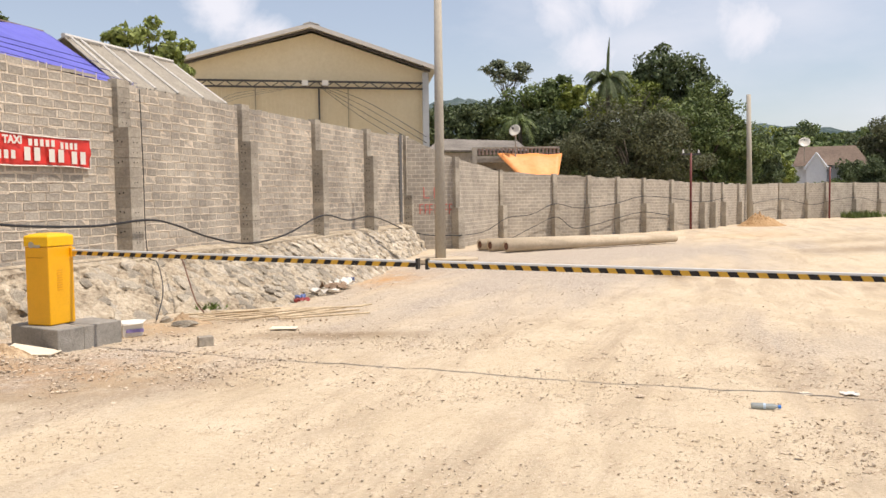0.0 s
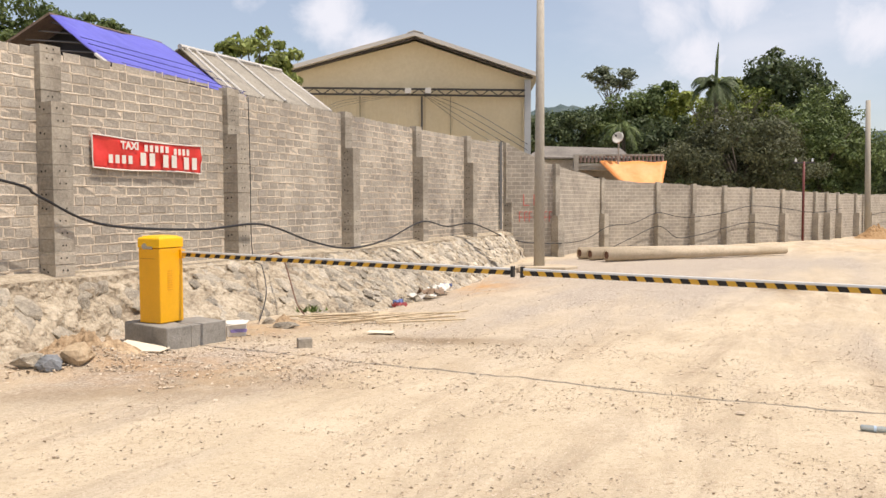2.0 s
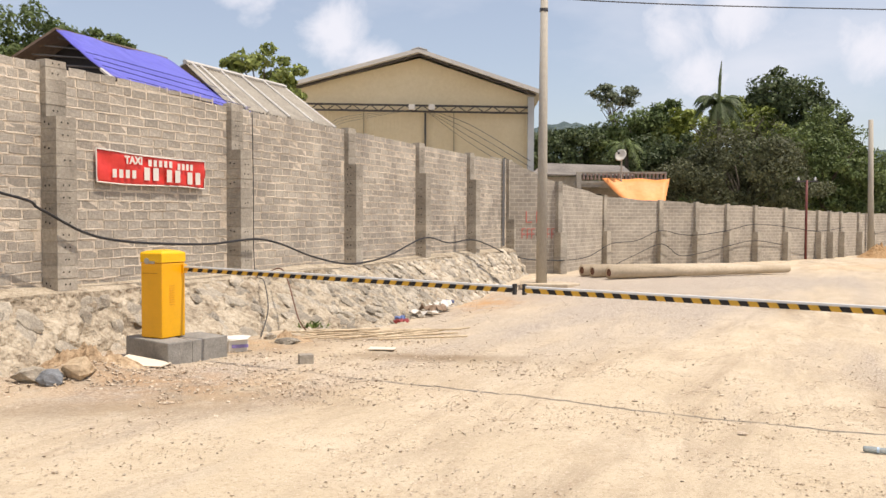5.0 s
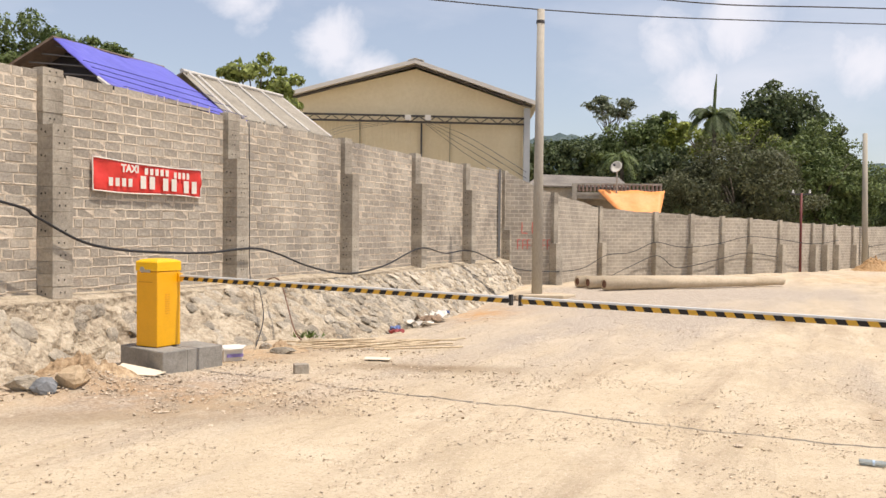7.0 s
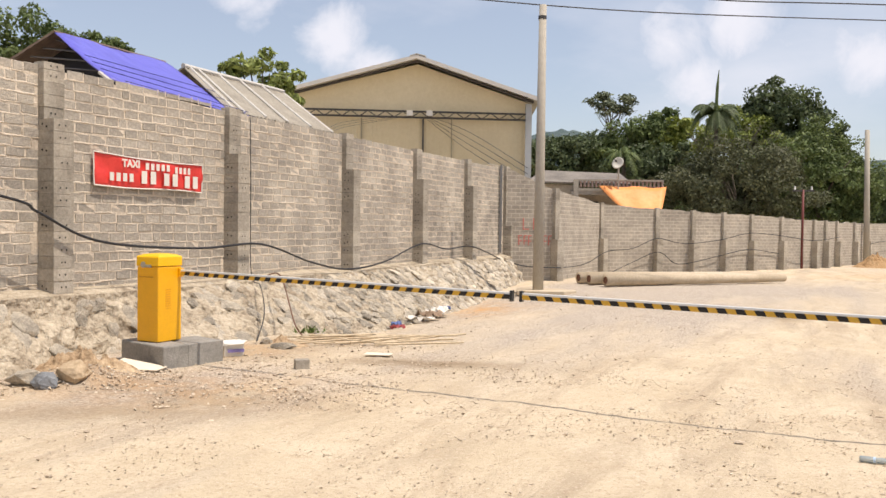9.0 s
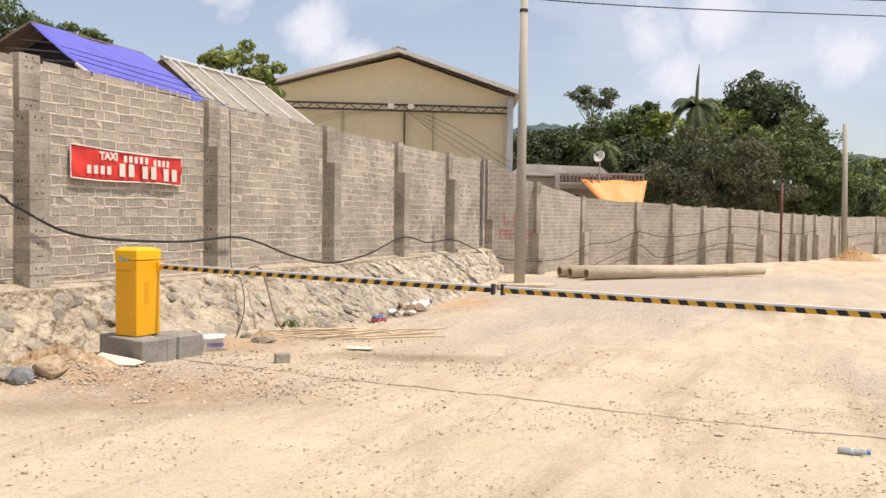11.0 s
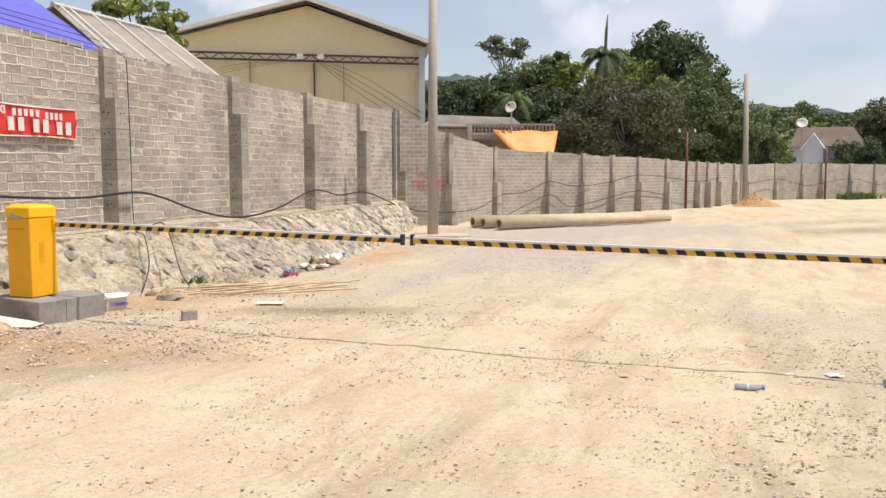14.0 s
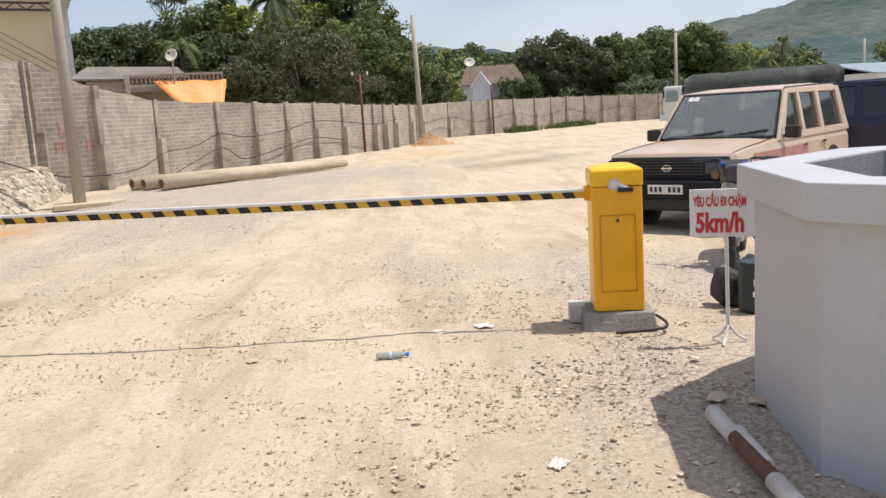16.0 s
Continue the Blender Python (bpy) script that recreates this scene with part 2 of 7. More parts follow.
def glass_material(name, tint=(0.06, 0.075, 0.08), dust=0.0):
    """Thin pane: tinted see-through glass with a mirror sheen that grows at a slant; dust also paints in flat sky
    sheen.
    """
    m = bpy.data.materials.new(name)
    m.use_nodes = True
    nt = m.node_tree
    nt.nodes.remove(nt.nodes["Principled BSDF"])
    tr, gl, mx = nt.nodes.new("ShaderNodeBsdfTransparent"), nt.nodes.new("ShaderNodeBsdfGlossy"), nt.nodes.new("ShaderNodeMixShader")
    lw = nt.nodes.new("ShaderNodeFresnel")
    lw.inputs["IOR"].default_value = 1.85
    tr.inputs["Color"].default_value = (*tint, 1)
    gl.inputs["Roughness"].default_value = 0.03
    nt.links.new(lw.outputs["Fac"], mx.inputs["Fac"])
    nt.links.new(tr.outputs[0], mx.inputs[1])
    nt.links.new(gl.outputs[0], mx.inputs[2])
    # flat pale layer: dust, and sky reflection painted in as diffuse colour
    sheen_film, dusty = nt.nodes.new("ShaderNodeBsdfDiffuse"), nt.nodes.new("ShaderNodeMixShader")
    sheen_film.inputs["Color"].default_value = (0.50, 0.56, 0.56, 1)
    dusty.inputs["Fac"].default_value = dust
    nt.links.new(mx.outputs[0], dusty.inputs[1])
    nt.links.new(sheen_film.outputs[0], dusty.inputs[2])
    nt.links.new(dusty.outputs[0], nt.nodes["Material Output"].inputs["Surface"])
    return m


GROUND = ground_material()
FARWALL = brick_wall_material()
BLOCK = material("grey_block", ((0.25, 0.225, 0.195), (0.375, 0.335, 0.28), (0.51, 0.455, 0.375)), 0.95, grain=28, stain=1.1, bump=0.6, bump_scale=55, obj=0.16, spec=0.2)
BLOCKS = material("grey_blocks", ((0.25, 0.225, 0.195), (0.375, 0.335, 0.28), (0.51, 0.455, 0.375)), 0.95, grain=28, stain=1.1, bump=0.6, bump_scale=55, island=0.16, spec=0.2)
MORTAR = material("rough_mortar", ((0.40, 0.335, 0.265), (0.60, 0.515, 0.41), (0.76, 0.665, 0.54)), 0.97, grain=34, stain=1.1, bump=0.7, bump_scale=45, spec=0.2)
PILE = material("pilaster_block", ((0.25, 0.22, 0.18), (0.37, 0.33, 0.27), (0.50, 0.445, 0.365)), 0.95, grain=22, stain=1.8, bump=0.6, bump_scale=60, island=0.18, spec=0.2)
# near-black colour painting the shade inside the block hollows
HOLESHADE = material("block_hole", ((0.03, 0.028, 0.025), (0.05, 0.045, 0.04)), 1.0, bump=0, spec=0.1)
STONE = material("rubble_stone", ((0.25, 0.225, 0.19), (0.42, 0.37, 0.295), (0.62, 0.54, 0.42)), 0.92, grain=14, stain=2.0, bump=0.8, bump_scale=26, obj=0.32, spec=0.2, depth=0.04)
STONES = material("rubble_stones", ((0.25, 0.225, 0.19), (0.42, 0.37, 0.295), (0.62, 0.54, 0.42)), 0.92, grain=14, stain=2.0, bump=0.8, bump_scale=26, island=0.32, spec=0.2, depth=0.04)
STONEMORTAR = material("stone_mortar", ((0.24, 0.19, 0.135), (0.44, 0.37, 0.275), (0.60, 0.52, 0.40)), 0.97, grain=17, stain=2.6, bump=1.0, bump_scale=14, spec=0.15, depth=0.08)
EARTH = material("loose_earth", ((0.25, 0.165, 0.095), (0.40, 0.285, 0.175), (0.58, 0.44, 0.29)), 0.98, grain=24, stain=3, bump=1.0, bump_scale=20, spec=0.1, depth=0.04)
CLAY = material("orange_earth", ((0.34, 0.20, 0.095), (0.53, 0.36, 0.20)), 0.98, grain=14, stain=2, bump=1.0, bump_scale=9, spec=0.1, depth=0.08)
PEBBLE = material("pebbles", ((0.38, 0.295, 0.21), (0.64, 0.54, 0.42)), 0.95, grain=30, stain=5, bump=0.3, island=0.25, spec=0.2)
CONCRETE = material("cast_concrete", ((0.19, 0.18, 0.16), (0.34, 0.32, 0.285)), 0.92, grain=30, stain=3.0, bump=0.4, bump_scale=50, spec=0.25)
POLECON = material("spun_concrete", ((0.33, 0.30, 0.25), (0.46, 0.42, 0.35)), 0.9, grain=30, stain=1.2, bump=0.25, bump_scale=40, spec=0.25, stretch=(1, 1, 0.3))
LOGCON = material("dusty_pole_concrete", ((0.40, 0.32, 0.22), (0.60, 0.50, 0.37)), 0.92, grain=20, stain=1.4, bump=0.35, bump_scale=30, spec=0.2)
YELLOW = plain("yellow_enamel", (0.88, 0.43, 0.004), 0.38, coat=0.15)
YELLOWCAP = plain("yellow_cap_enamel", (0.93, 0.52, 0.004), 0.36, coat=0.15)
SEAM = plain("dark_seam", (0.58, 0.27, 0.01), 0.7)
STEEL = plain("brushed_steel", (0.55, 0.54, 0.52), 0.32, 0.9)
BLACK = plain("black_plastic", (0.018, 0.018, 0.02), 0.5)
RUBBER = plain("black_rubber", (0.025, 0.024, 0.023), 0.85)
WHITEALU = plain("white_aluminium", (0.72, 0.72, 0.70), 0.35)
STRIPEY = plain("stripe_yellow", (0.66, 0.38, 0.04), 0.6)
STRIPEK = plain("stripe_black", (0.022, 0.019, 0.017), 0.8)
WHITEPAINT = material("white_wall_paint", ((0.42, 0.43, 0.45), (0.48, 0.49, 0.51)), 0.6, grain=35, stain=1.5, bump=0.12, bump_scale=60, spec=0.3, depth=0.006)
DARKSCREED = material("grey_screed", ((0.18, 0.18, 0.19), (0.27, 0.27, 0.28)), 0.8, grain=20, stain=2, bump=0.2, bump_scale=40)
SIGNWHITE = plain("sign_white", (0.80, 0.79, 0.76), 0.45)
SIGNRED = plain("sign_red", (0.60, 0.035, 0.03), 0.5)
BANNERRED = material("banner_red", ((0.62, 0.035, 0.03), (0.74, 0.06, 0.045)), 0.5, grain=14, stain=5, bump=0.3, bump_scale=9, spec=0.4, depth=0.03)
SPRAYRED = plain("spray_red", (0.60, 0.17, 0.14), 0.9)
PAPER = plain("white_paper", (0.74, 0.70, 0.63), 0.8)
CARD = plain("cream_board", (0.78, 0.68, 0.53), 0.85)
BLUECLOTH = plain("blue_scrap", (0.14, 0.20, 0.42), 0.8)
REDCLOTH = plain("red_scrap", (0.32, 0.06, 0.06), 0.8)
WOODSTICK = material("dry_bamboo", ((0.40, 0.30, 0.19), (0.66, 0.54, 0.37)), 0.8, grain=30, stain=4, bump=0.2, island=0.2)
RUST = material("rusty_iron", ((0.10, 0.045, 0.03), (0.22, 0.11, 0.07)), 0.85, 0.2, grain=25, stain=5, bump=0.4)
PVC = material("weathered_white_pvc", ((0.48, 0.44, 0.40), (0.72, 0.69, 0.64)), 0.55, grain=14, stain=5, bump=0.1)
PET = glass_material("clear_plastic", (0.85, 0.90, 0.93), 0.5)
BLUECAP = plain("blue_cap", (0.03, 0.20, 0.65), 0.4)
CREAM = material("cream_sheet", ((0.62, 0.53, 0.34), (0.72, 0.63, 0.44)), 0.5, grain=6, stain=0.3, bump=0.05, spec=0.4)
ROOFSHEET = material("grey_roof_sheet", ((0.48, 0.46, 0.41), (0.60, 0.57, 0.50)), 0.5, 0.2, grain=10, stain=0.6, bump=0.1)
TRUSS = plain("dark_steel", (0.07, 0.065, 0.065), 0.55, 0.3)
FIBRO = material("fibre_cement", ((0.25, 0.225, 0.19), (0.42, 0.38, 0.31)), 0.92, grain=12, stain=1.4, bump=0.3, spec=0.2)
WHITERIB = plain("white_ridge", (0.60, 0.57, 0.52), 0.7)
TARPBLUE = material("blue_tarpaulin", ((0.10, 0.095, 0.44), (0.15, 0.145, 0.58)), 0.45, grain=5, stain=1.2, bump=0.35, bump_scale=3, spec=0.4, depth=0.08)
TARPORANGE = material("orange_tarpaulin", ((0.78, 0.27, 0.07), (0.88, 0.36, 0.12)), 0.55, grain=5, stain=1.0, bump=0.3, bump_scale=3, depth=0.08)
TARPGREEN = material("green_tarpaulin", ((0.02, 0.026, 0.022), (0.048, 0.058, 0.047)), 0.7, grain=6, stain=1.5, bump=0.5, bump_scale=4, depth=0.06)
OLDWALL = material("weathered_render", ((0.24, 0.215, 0.18), (0.42, 0.38, 0.32)), 0.92, grain=8, stain=0.9, bump=0.2)
HOUSEWHITE = material("white_render", ((0.62, 0.64, 0.68), (0.74, 0.76, 0.80)), 0.8, grain=8, stain=0.8, bump=0.1)
TILE = material("brown_roof_tile", ((0.12, 0.085, 0.065), (0.22, 0.16, 0.12)), 0.9, grain=5, stain=0.7, bump=0.6, bump_scale=6, depth=0.06)
# near-black colour that stands for unlit interiors behind openings
SHADEPANEL = plain("painted_interior_shade", (0.03, 0.028, 0.026), 0.9)
DISHWHITE = plain("dish_white", (0.66, 0.62, 0.54), 0.5)
CARBEIGE = plain("beige_car_paint", (0.56, 0.43, 0.33), 0.42, coat=0.2)
CARPINK = plain("faded_maroon_paint", (0.42, 0.20, 0.19), 0.45)
CARNAVY = plain("navy_car_paint", (0.010, 0.009, 0.030), 0.3, coat=0.15)
GRILLE = plain("black_grille", (0.007, 0.008, 0.013), 0.5, spec=0.25)
CHROME = plain("chrome", (0.75, 0.75, 0.76), 0.15, 1.0)
# the pale layer on the windscreen mostly stands in for reflected sky
GLASS = glass_material("car_glass", (0.68, 0.77, 0.77), 0.24)
GLASSSIDE = glass_material("green_side_glass", (0.16, 0.21, 0.19), 0.05)
GLASSDARK = glass_material("privacy_glass", (0.05, 0.055, 0.06))
SEATCLOTH = plain("grey_seat_cloth", (0.10, 0.09, 0.085), 0.9)
LAMPGLASS = plain("lamp_glass", (0.05, 0.06, 0.085), 0.15, 0.0)
AMBER = plain("amber_lens", (0.16, 0.08, 0.035), 0.2)
BIKEBLUE = plain("blue_plastic", (0.02, 0.06, 0.30), 0.3)
TRUCKWHITE = plain("white_truck_paint", (0.66, 0.66, 0.64), 0.4)
BAG = material("black_bag", ((0.012, 0.013, 0.012), (0.035, 0.038, 0.036)), 0.55, grain=8, stain=4, bump=0.6, bump_scale=12, depth=0.03)
BARK = material("bark", ((0.07, 0.055, 0.04), (0.15, 0.125, 0.095)), 0.95, grain=16, stain=3, bump=0.7, bump_scale=18, stretch=(1, 1, 0.3))
LEAF_DARK = leafy("leaf_dark", (0.042, 0.066, 0.03), (0.145, 0.18, 0.078))
LEAF_MID = leafy("leaf_mid", (0.055, 0.09, 0.03), (0.19, 0.235, 0.08))
LEAF_LIGHT = leafy("leaf_light", (0.12, 0.165, 0.032), (0.31, 0.34, 0.08))
LEAF_OLIVE = leafy("leaf_olive", (0.065, 0.075, 0.038), (0.14, 0.145, 0.072))
LEAF_GREY = leafy("leaf_grey", (0.11, 0.135, 0.085), (0.21, 0.235, 0.15))
LEAF_MANGO = leafy("leaf_mango", (0.12, 0.16, 0.04), (0.33, 0.37, 0.115))
GRASS = leafy("grass_blade", (0.06, 0.10, 0.02), (0.16, 0.20, 0.06))
# far hills: distance haze is mixed into these pale bluish base colours
HILL = material("hazy_wooded_hill", ((0.04, 0.062, 0.066), (0.07, 0.10, 0.10), (0.11, 0.14, 0.135)), 0.95, grain=0.09, stain=0.02, bump=1.0, bump_scale=0.12, spec=0.1, depth=6.0)
HILLDRY = material("hazy_scrubby_hill", ((0.05, 0.072, 0.066), (0.09, 0.115, 0.10), (0.155, 0.16, 0.14)), 0.95, grain=0.06, stain=0.008, bump=1.0, bump_scale=0.1, spec=0.1, depth=5.0)
REDPOST = plain("red_oxide_steel", (0.16, 0.035, 0.03), 0.6)
PLATE = plain("number_plate", (0.70, 0.69, 0.64), 0.5)

# ---- building blocks ----
RNG = np.random.RandomState(7)


class Geo:
    """Collects vertices and faces of one mesh."""

    def __init__(self):
        self.v, self.f, self.uv = [], [], []

    def add(self, verts, faces, m=None):
        o = len(self.v)
        self.v += [tuple(m @ Vector(p)) if m is not None else tuple(p) for p in verts]
        self.f += [tuple(i + o for i in q) for q in faces]
        return self

    def box(self, c, s, m=None, taper=(1, 1)):
        x, y, z = s[0] / 2, s[1] / 2, s[2] / 2
        tx, ty = taper
        vs = [(-x, -y, -z), (x, -y, -z), (x, y, -z), (-x, y, -z), (-x * tx, -y * ty, z), (x * tx, -y * ty, z), (x * tx, y * ty, z), (-x * tx, y * ty, z)]
        vs = [(a + c[0], b + c[1], d + c[2]) for a, b, d in vs]
        return self.add(vs, [(0, 3, 2, 1), (4, 5, 6, 7), (0, 1, 5, 4), (1, 2, 6, 5), (2, 3, 7, 6), (3, 0, 4, 7)], m)

    def tube(self, pts, r, n=8, cap=True):
        pts = [Vector(p) for p in pts]
        rs = r if isinstance(r, (list, tuple)) else [r] * len(pts)
        o = len(self.v)
        side = None
        for i, p in enumerate(pts):
            d = (pts[min(i + 1, len(pts) - 1)] - pts[max(i - 1, 0)]).normalized()
            if side is None:
                side = d.orthogonal().normalized()
            side = (side - d * side.dot(d)).normalized()
            up = d.cross(side)
            for k in range(n):
                a = 2 * math.pi * k / n
                self.v.append(tuple(p + (side * math.cos(a) + up * math.sin(a)) * rs[i]))
        for i in range(len(pts) - 1):
            for k in range(n):
                a, b = o + i * n + k, o + i * n + (k + 1) % n
                self.f.append((a, b, b + n, a + n))
        if cap:
            self.f.append(tuple(o + k for k in reversed(range(n))))
            self.f.append(tuple(o + (len(pts) - 1) * n + k for k in range(n)))
        return self

    def prism(self, outline, z0, z1, m=None):
        """A flat outline (x, y) counter-clockwise, lifted from z0 to z1."""
        n = len(outline)
        vs = [(x, y, z0) for x, y in outline] + [(x, y, z1) for x, y in outline]
        fs = [tuple(reversed(range(n))), tuple(range(n, 2 * n))] + [(i, (i + 1) % n, n + (i + 1) % n, n + i) for i in range(n)]
        return self.add(vs, fs, m)

    def quad(self, a, b, c, d, m=None):
        return self.add([a, b, c, d], [(0, 1, 2, 3)], m)

    def slab(self, a, b, c, d, t):
        """A four-cornered sheet of thickness t, down from its upper face."""
        a, b, c, d = (Vector(p) for p in (a, b, c, d))
        n = (b - a).cross(d - a).normalized() * t
        vs = [a, b, c, d, a - n, b - n, c - n, d - n]
        return self.add(vs, [(0, 1, 2, 3), (7, 6, 5, 4), (0, 4, 5, 1), (1, 5, 6, 2), (2, 6, 7, 3), (3, 7, 4, 0)])

    def disc(self, c, r, nrm, n=14, squash=1.0, t=0.0):
        nrm = Vector(nrm).normalized()
        s = nrm.orthogonal().normalized()
        u = nrm.cross(s)
        o = [Vector(c) + (s * math.cos(2 * math.pi * k / n) + u * math.sin(2 * math.pi * k / n) * squash) * r for k in range(n)]
        return self.add(o, [tuple(range(n))])

    def mesh(self, name, smooth=False):
        me = bpy.data.meshes.new(name)
        me.from_pydata(self.v, [], self.f)
        if smooth:
            me.polygons.foreach_set("use_smooth", [True] * len(me.polygons))
        me.update()
        return me


def thing(name, m, label, category, group="", kind=""):
    ob = new(name)
    ob.empty_display_size = 0.2
    ob.matrix_world = m if isinstance(m, Matrix) else Matrix.Translation(m)
    return tagged(ob, label, category, group, kind)


def part(name, geo, mat, parent=None, label="", smooth=False, bevel=0.0, m=None):
    me = geo if isinstance(geo, bpy.types.Mesh) else geo.mesh(name, smooth)
    if mat and not me.materials:
        me.materials.append(mat)
    ob = new(name, me)
    if parent is not None:
        ob.parent = parent
    if m is not None:
        ob.matrix_basis = m
    if label:
        ob["label"] = label
    if bevel:
        b = ob.modifiers.new("bevel", "BEVEL")
        b.width, b.segments, b.limit_method, b.angle_limit = bevel, 2, "ANGLE", radians(40)
    return ob


def single(name, geo, mat, label, category, group="", kind="", smooth=False, bevel=0.0, m=None):
    return tagged(part(name, geo, mat, None, "", smooth, bevel, m), label, category, group, kind)


def rock_mesh(name, seed, flat=0.6, n=14):
    r = np.random.RandomState(seed)
    bm = bmesh.new()
    for p in r.normal(size=(n, 3)):
        p = p / np.linalg.norm(p) * (0.85 + 0.3 * r.rand())
        bm.verts.new((p[0] * 0.5, p[1] * 0.5, p[2] * 0.5 * flat))
    res = bmesh.ops.convex_hull(bm, input=bm.verts)
    bmesh.ops.delete(bm, geom=[g for g in res["geom_interior"] if isinstance(g, bmesh.types.BMVert)], context="VERTS")
    me = bpy.data.meshes.new(name)
    bm.to_mesh(me)
    bm.free()
    return me


def text_mesh(words, size, bold=0.0, extrude=0.002):
    cu = bpy.data.curves.new("words", "FONT")
    cu.body, cu.size, cu.align_x, cu.align_y, cu.extrude, cu.offset = words, size, "CENTER", "CENTER", extrude, bold
    ob = new("words", cu)
    bpy.context.view_layer.update()
    me = bpy.data.meshes.new_from_object(ob.evaluated_get(bpy.context.evaluated_depsgraph_get()))
    bpy.data.objects.remove(ob)
    return me


def smoothstep(a, b, x):
    t = np.clip((x - a) / (b - a), 0, 1)
    return t * t * (3 - 2 * t)

# ---- ground ----
def gauss(x, y, cx, cy, sx, sy, turn=0.0):
    c, s = math.cos(radians(turn)), math.sin(radians(turn))
    u, v = (x - cx) * c + (y - cy) * s, -(x - cx) * s + (y - cy) * c
    return np.exp(-((u / sx) ** 2) - (v / sy) ** 2)


def ground_z(x, y):
    x, y = np.asarray(x, float), np.asarray(y, float)
    z = -0.2 * gauss(x, y, 10, 10, 4.2, 4.2)
    z = z + 0.16 * gauss(x, y, -4.25, 8.75, 0.5, 0.42) + 0.05 * gauss(x, y, -3.0, 11.1, 0.5, 0.4)
    # shallow ditch beside the foot of the stone slope
    u, v = (x + 5.53) * 0.385 + (y - 10.33) * 0.923, (x + 5.53) * 0.923 - (y - 10.33) * 0.385
    zone = smoothstep(2.5, 5.0, u) * (1 - smoothstep(10.5, 14.0, u)) * smoothstep(-3, -1, v)
    return z - 0.2 * zone * (1 - smoothstep(1.2, 3.6, v))


def build_ground():
    def axis(lo, hi, step, far):
        mid = list(np.arange(lo, hi + step / 2, step))
        out, d, a, b = [], step, lo, hi
        left, right = [], []
        while a > -far or b < far:
            d *= 1.22
            a, b = a - d, b + d
            left.append(a)
            right.append(b)
        return np.array(left[::-1] + mid + right)

    xs, ys = axis(-6, 10, 0.085, 2500), axis(2.2, 22, 0.085, 2500)
    X, Y = np.meshgrid(xs, ys)
    Z = ground_z(X, Y)
    near = (np.abs(X) < 40) & (np.abs(Y) < 60)
    idx = np.argwhere(near)
    for i, j in idx:
        p = Vector((X[i, j], Y[i, j], 0))
        Z[i, j] += 0.022 * noise.noise(p * 0.9) + 0.016 * noise.noise(p * 3.1) + 0.011 * noise.noise(p * 8.3)
    nx, ny = len(xs), len(ys)
    co = np.stack([X.ravel(), Y.ravel(), Z.ravel()], 1)
    k = np.arange(nx * ny).reshape(ny, nx)
    faces = np.stack([k[:-1, :-1].ravel(), k[:-1, 1:].ravel(), k[1:, 1:].ravel(), k[1:, :-1].ravel()], 1)
    me = bpy.data.meshes.new("ground")
    me.from_pydata(co.tolist(), [], faces.tolist())
    me.polygons.foreach_set("use_smooth", [True] * len(me.polygons))
    x, y = co[:, 0], co[:, 1]
    gravel = 1.0 * gauss(x, y, 3.2, 19.0, 3.6, 6.5, -20) + 0.7 * gauss(x, y, 3.8, 4.2, 1.1, 2.2) + 0.7 * gauss(x, y, -3.6, 8.6, 1.6, 2.2, 30)
    gravel += 0.6 * gauss(x, y, 5.5, 7, 1.6, 2.2) + 0.5 * gauss(x, y, 9, 24, 4.5, 3) - 0.3 * gauss(x, y, 0.6, 5.5, 2.2, 3.5, -30) - 0.2 * gauss(x, y, 7, 15, 3, 6, -30)
    damp = 0.5 * gauss(x, y, -3.3, 8.3, 1.8, 0.6, -25) + 0.5 * gauss(x, y, -3.0, 10.8, 1.2, 0.6, 25) + 0.85 * gauss(x, y, -0.8, 10.2, 1.0, 0.3, -5) + 0.5 * gauss(x, y, -3.6, 7.2, 1.3, 0.4, 12) + 0.95 * gauss(x, y, 5.45, 16.2, 0.34, 0.5) + 0.6 * gauss(x, y, 13.0, 22.5, 2.6, 0.9, 30) + 0.5 * gauss(x, y, 15.5, 27, 3, 0.8, 30)
    clay = 0.9 * gauss(x, y, 0.0, 18.2, 0.7, 2.0) + 0.5 * gauss(x, y, 14, 31, 3.0, 1.5, 40) + 0.35 * gauss(x, y, -3.2, 10.9, 0.8, 0.5) + 0.35 * gauss(x, y, -3.4, 8.4, 1.6, 0.9)
    for name, values in (("gravel", gravel), ("damp", damp), ("clay", clay)):
        a = me.attributes.new(name, "FLOAT", "POINT")
        a.data.foreach_set("value", values.astype(np.float32))
    single("ground", me, GROUND, "dusty pale tan gravel yard with worn wheel tracks", "ground", kind="structure")


build_ground()

# ---- block wall: the stretch beside the drive ----
WALL = [(-8.28, 4.24), (-6.9, 7.28), (-5.53, 10.33), (-4.15, 13.38), (-2.83, 16.83), (-1.65, 20.08), (-0.48, 23.12), (0.68, 26.07)]
WALL_TOP = [3.70, 3.62, 3.53, 3.41, 3.40, 3.40, 3.41, 3.43]
WALL_BASE, COURSE = 0.72, 0.127
LENGTHS = [math.dist(a, b) for a, b in zip(WALL, WALL[1:])]


def wall_at(s):
    """Place, direction and outward side of the wall at s metres from its near end."""
    for (a, b), n in zip(zip(WALL, WALL[1:]), LENGTHS):
        if s <= n or b == WALL[-1]:
            u = (Vector(b) - Vector(a)).normalized()
            return Vector(a) + u * s, u, Vector((u.y, -u.x))
        s -= n


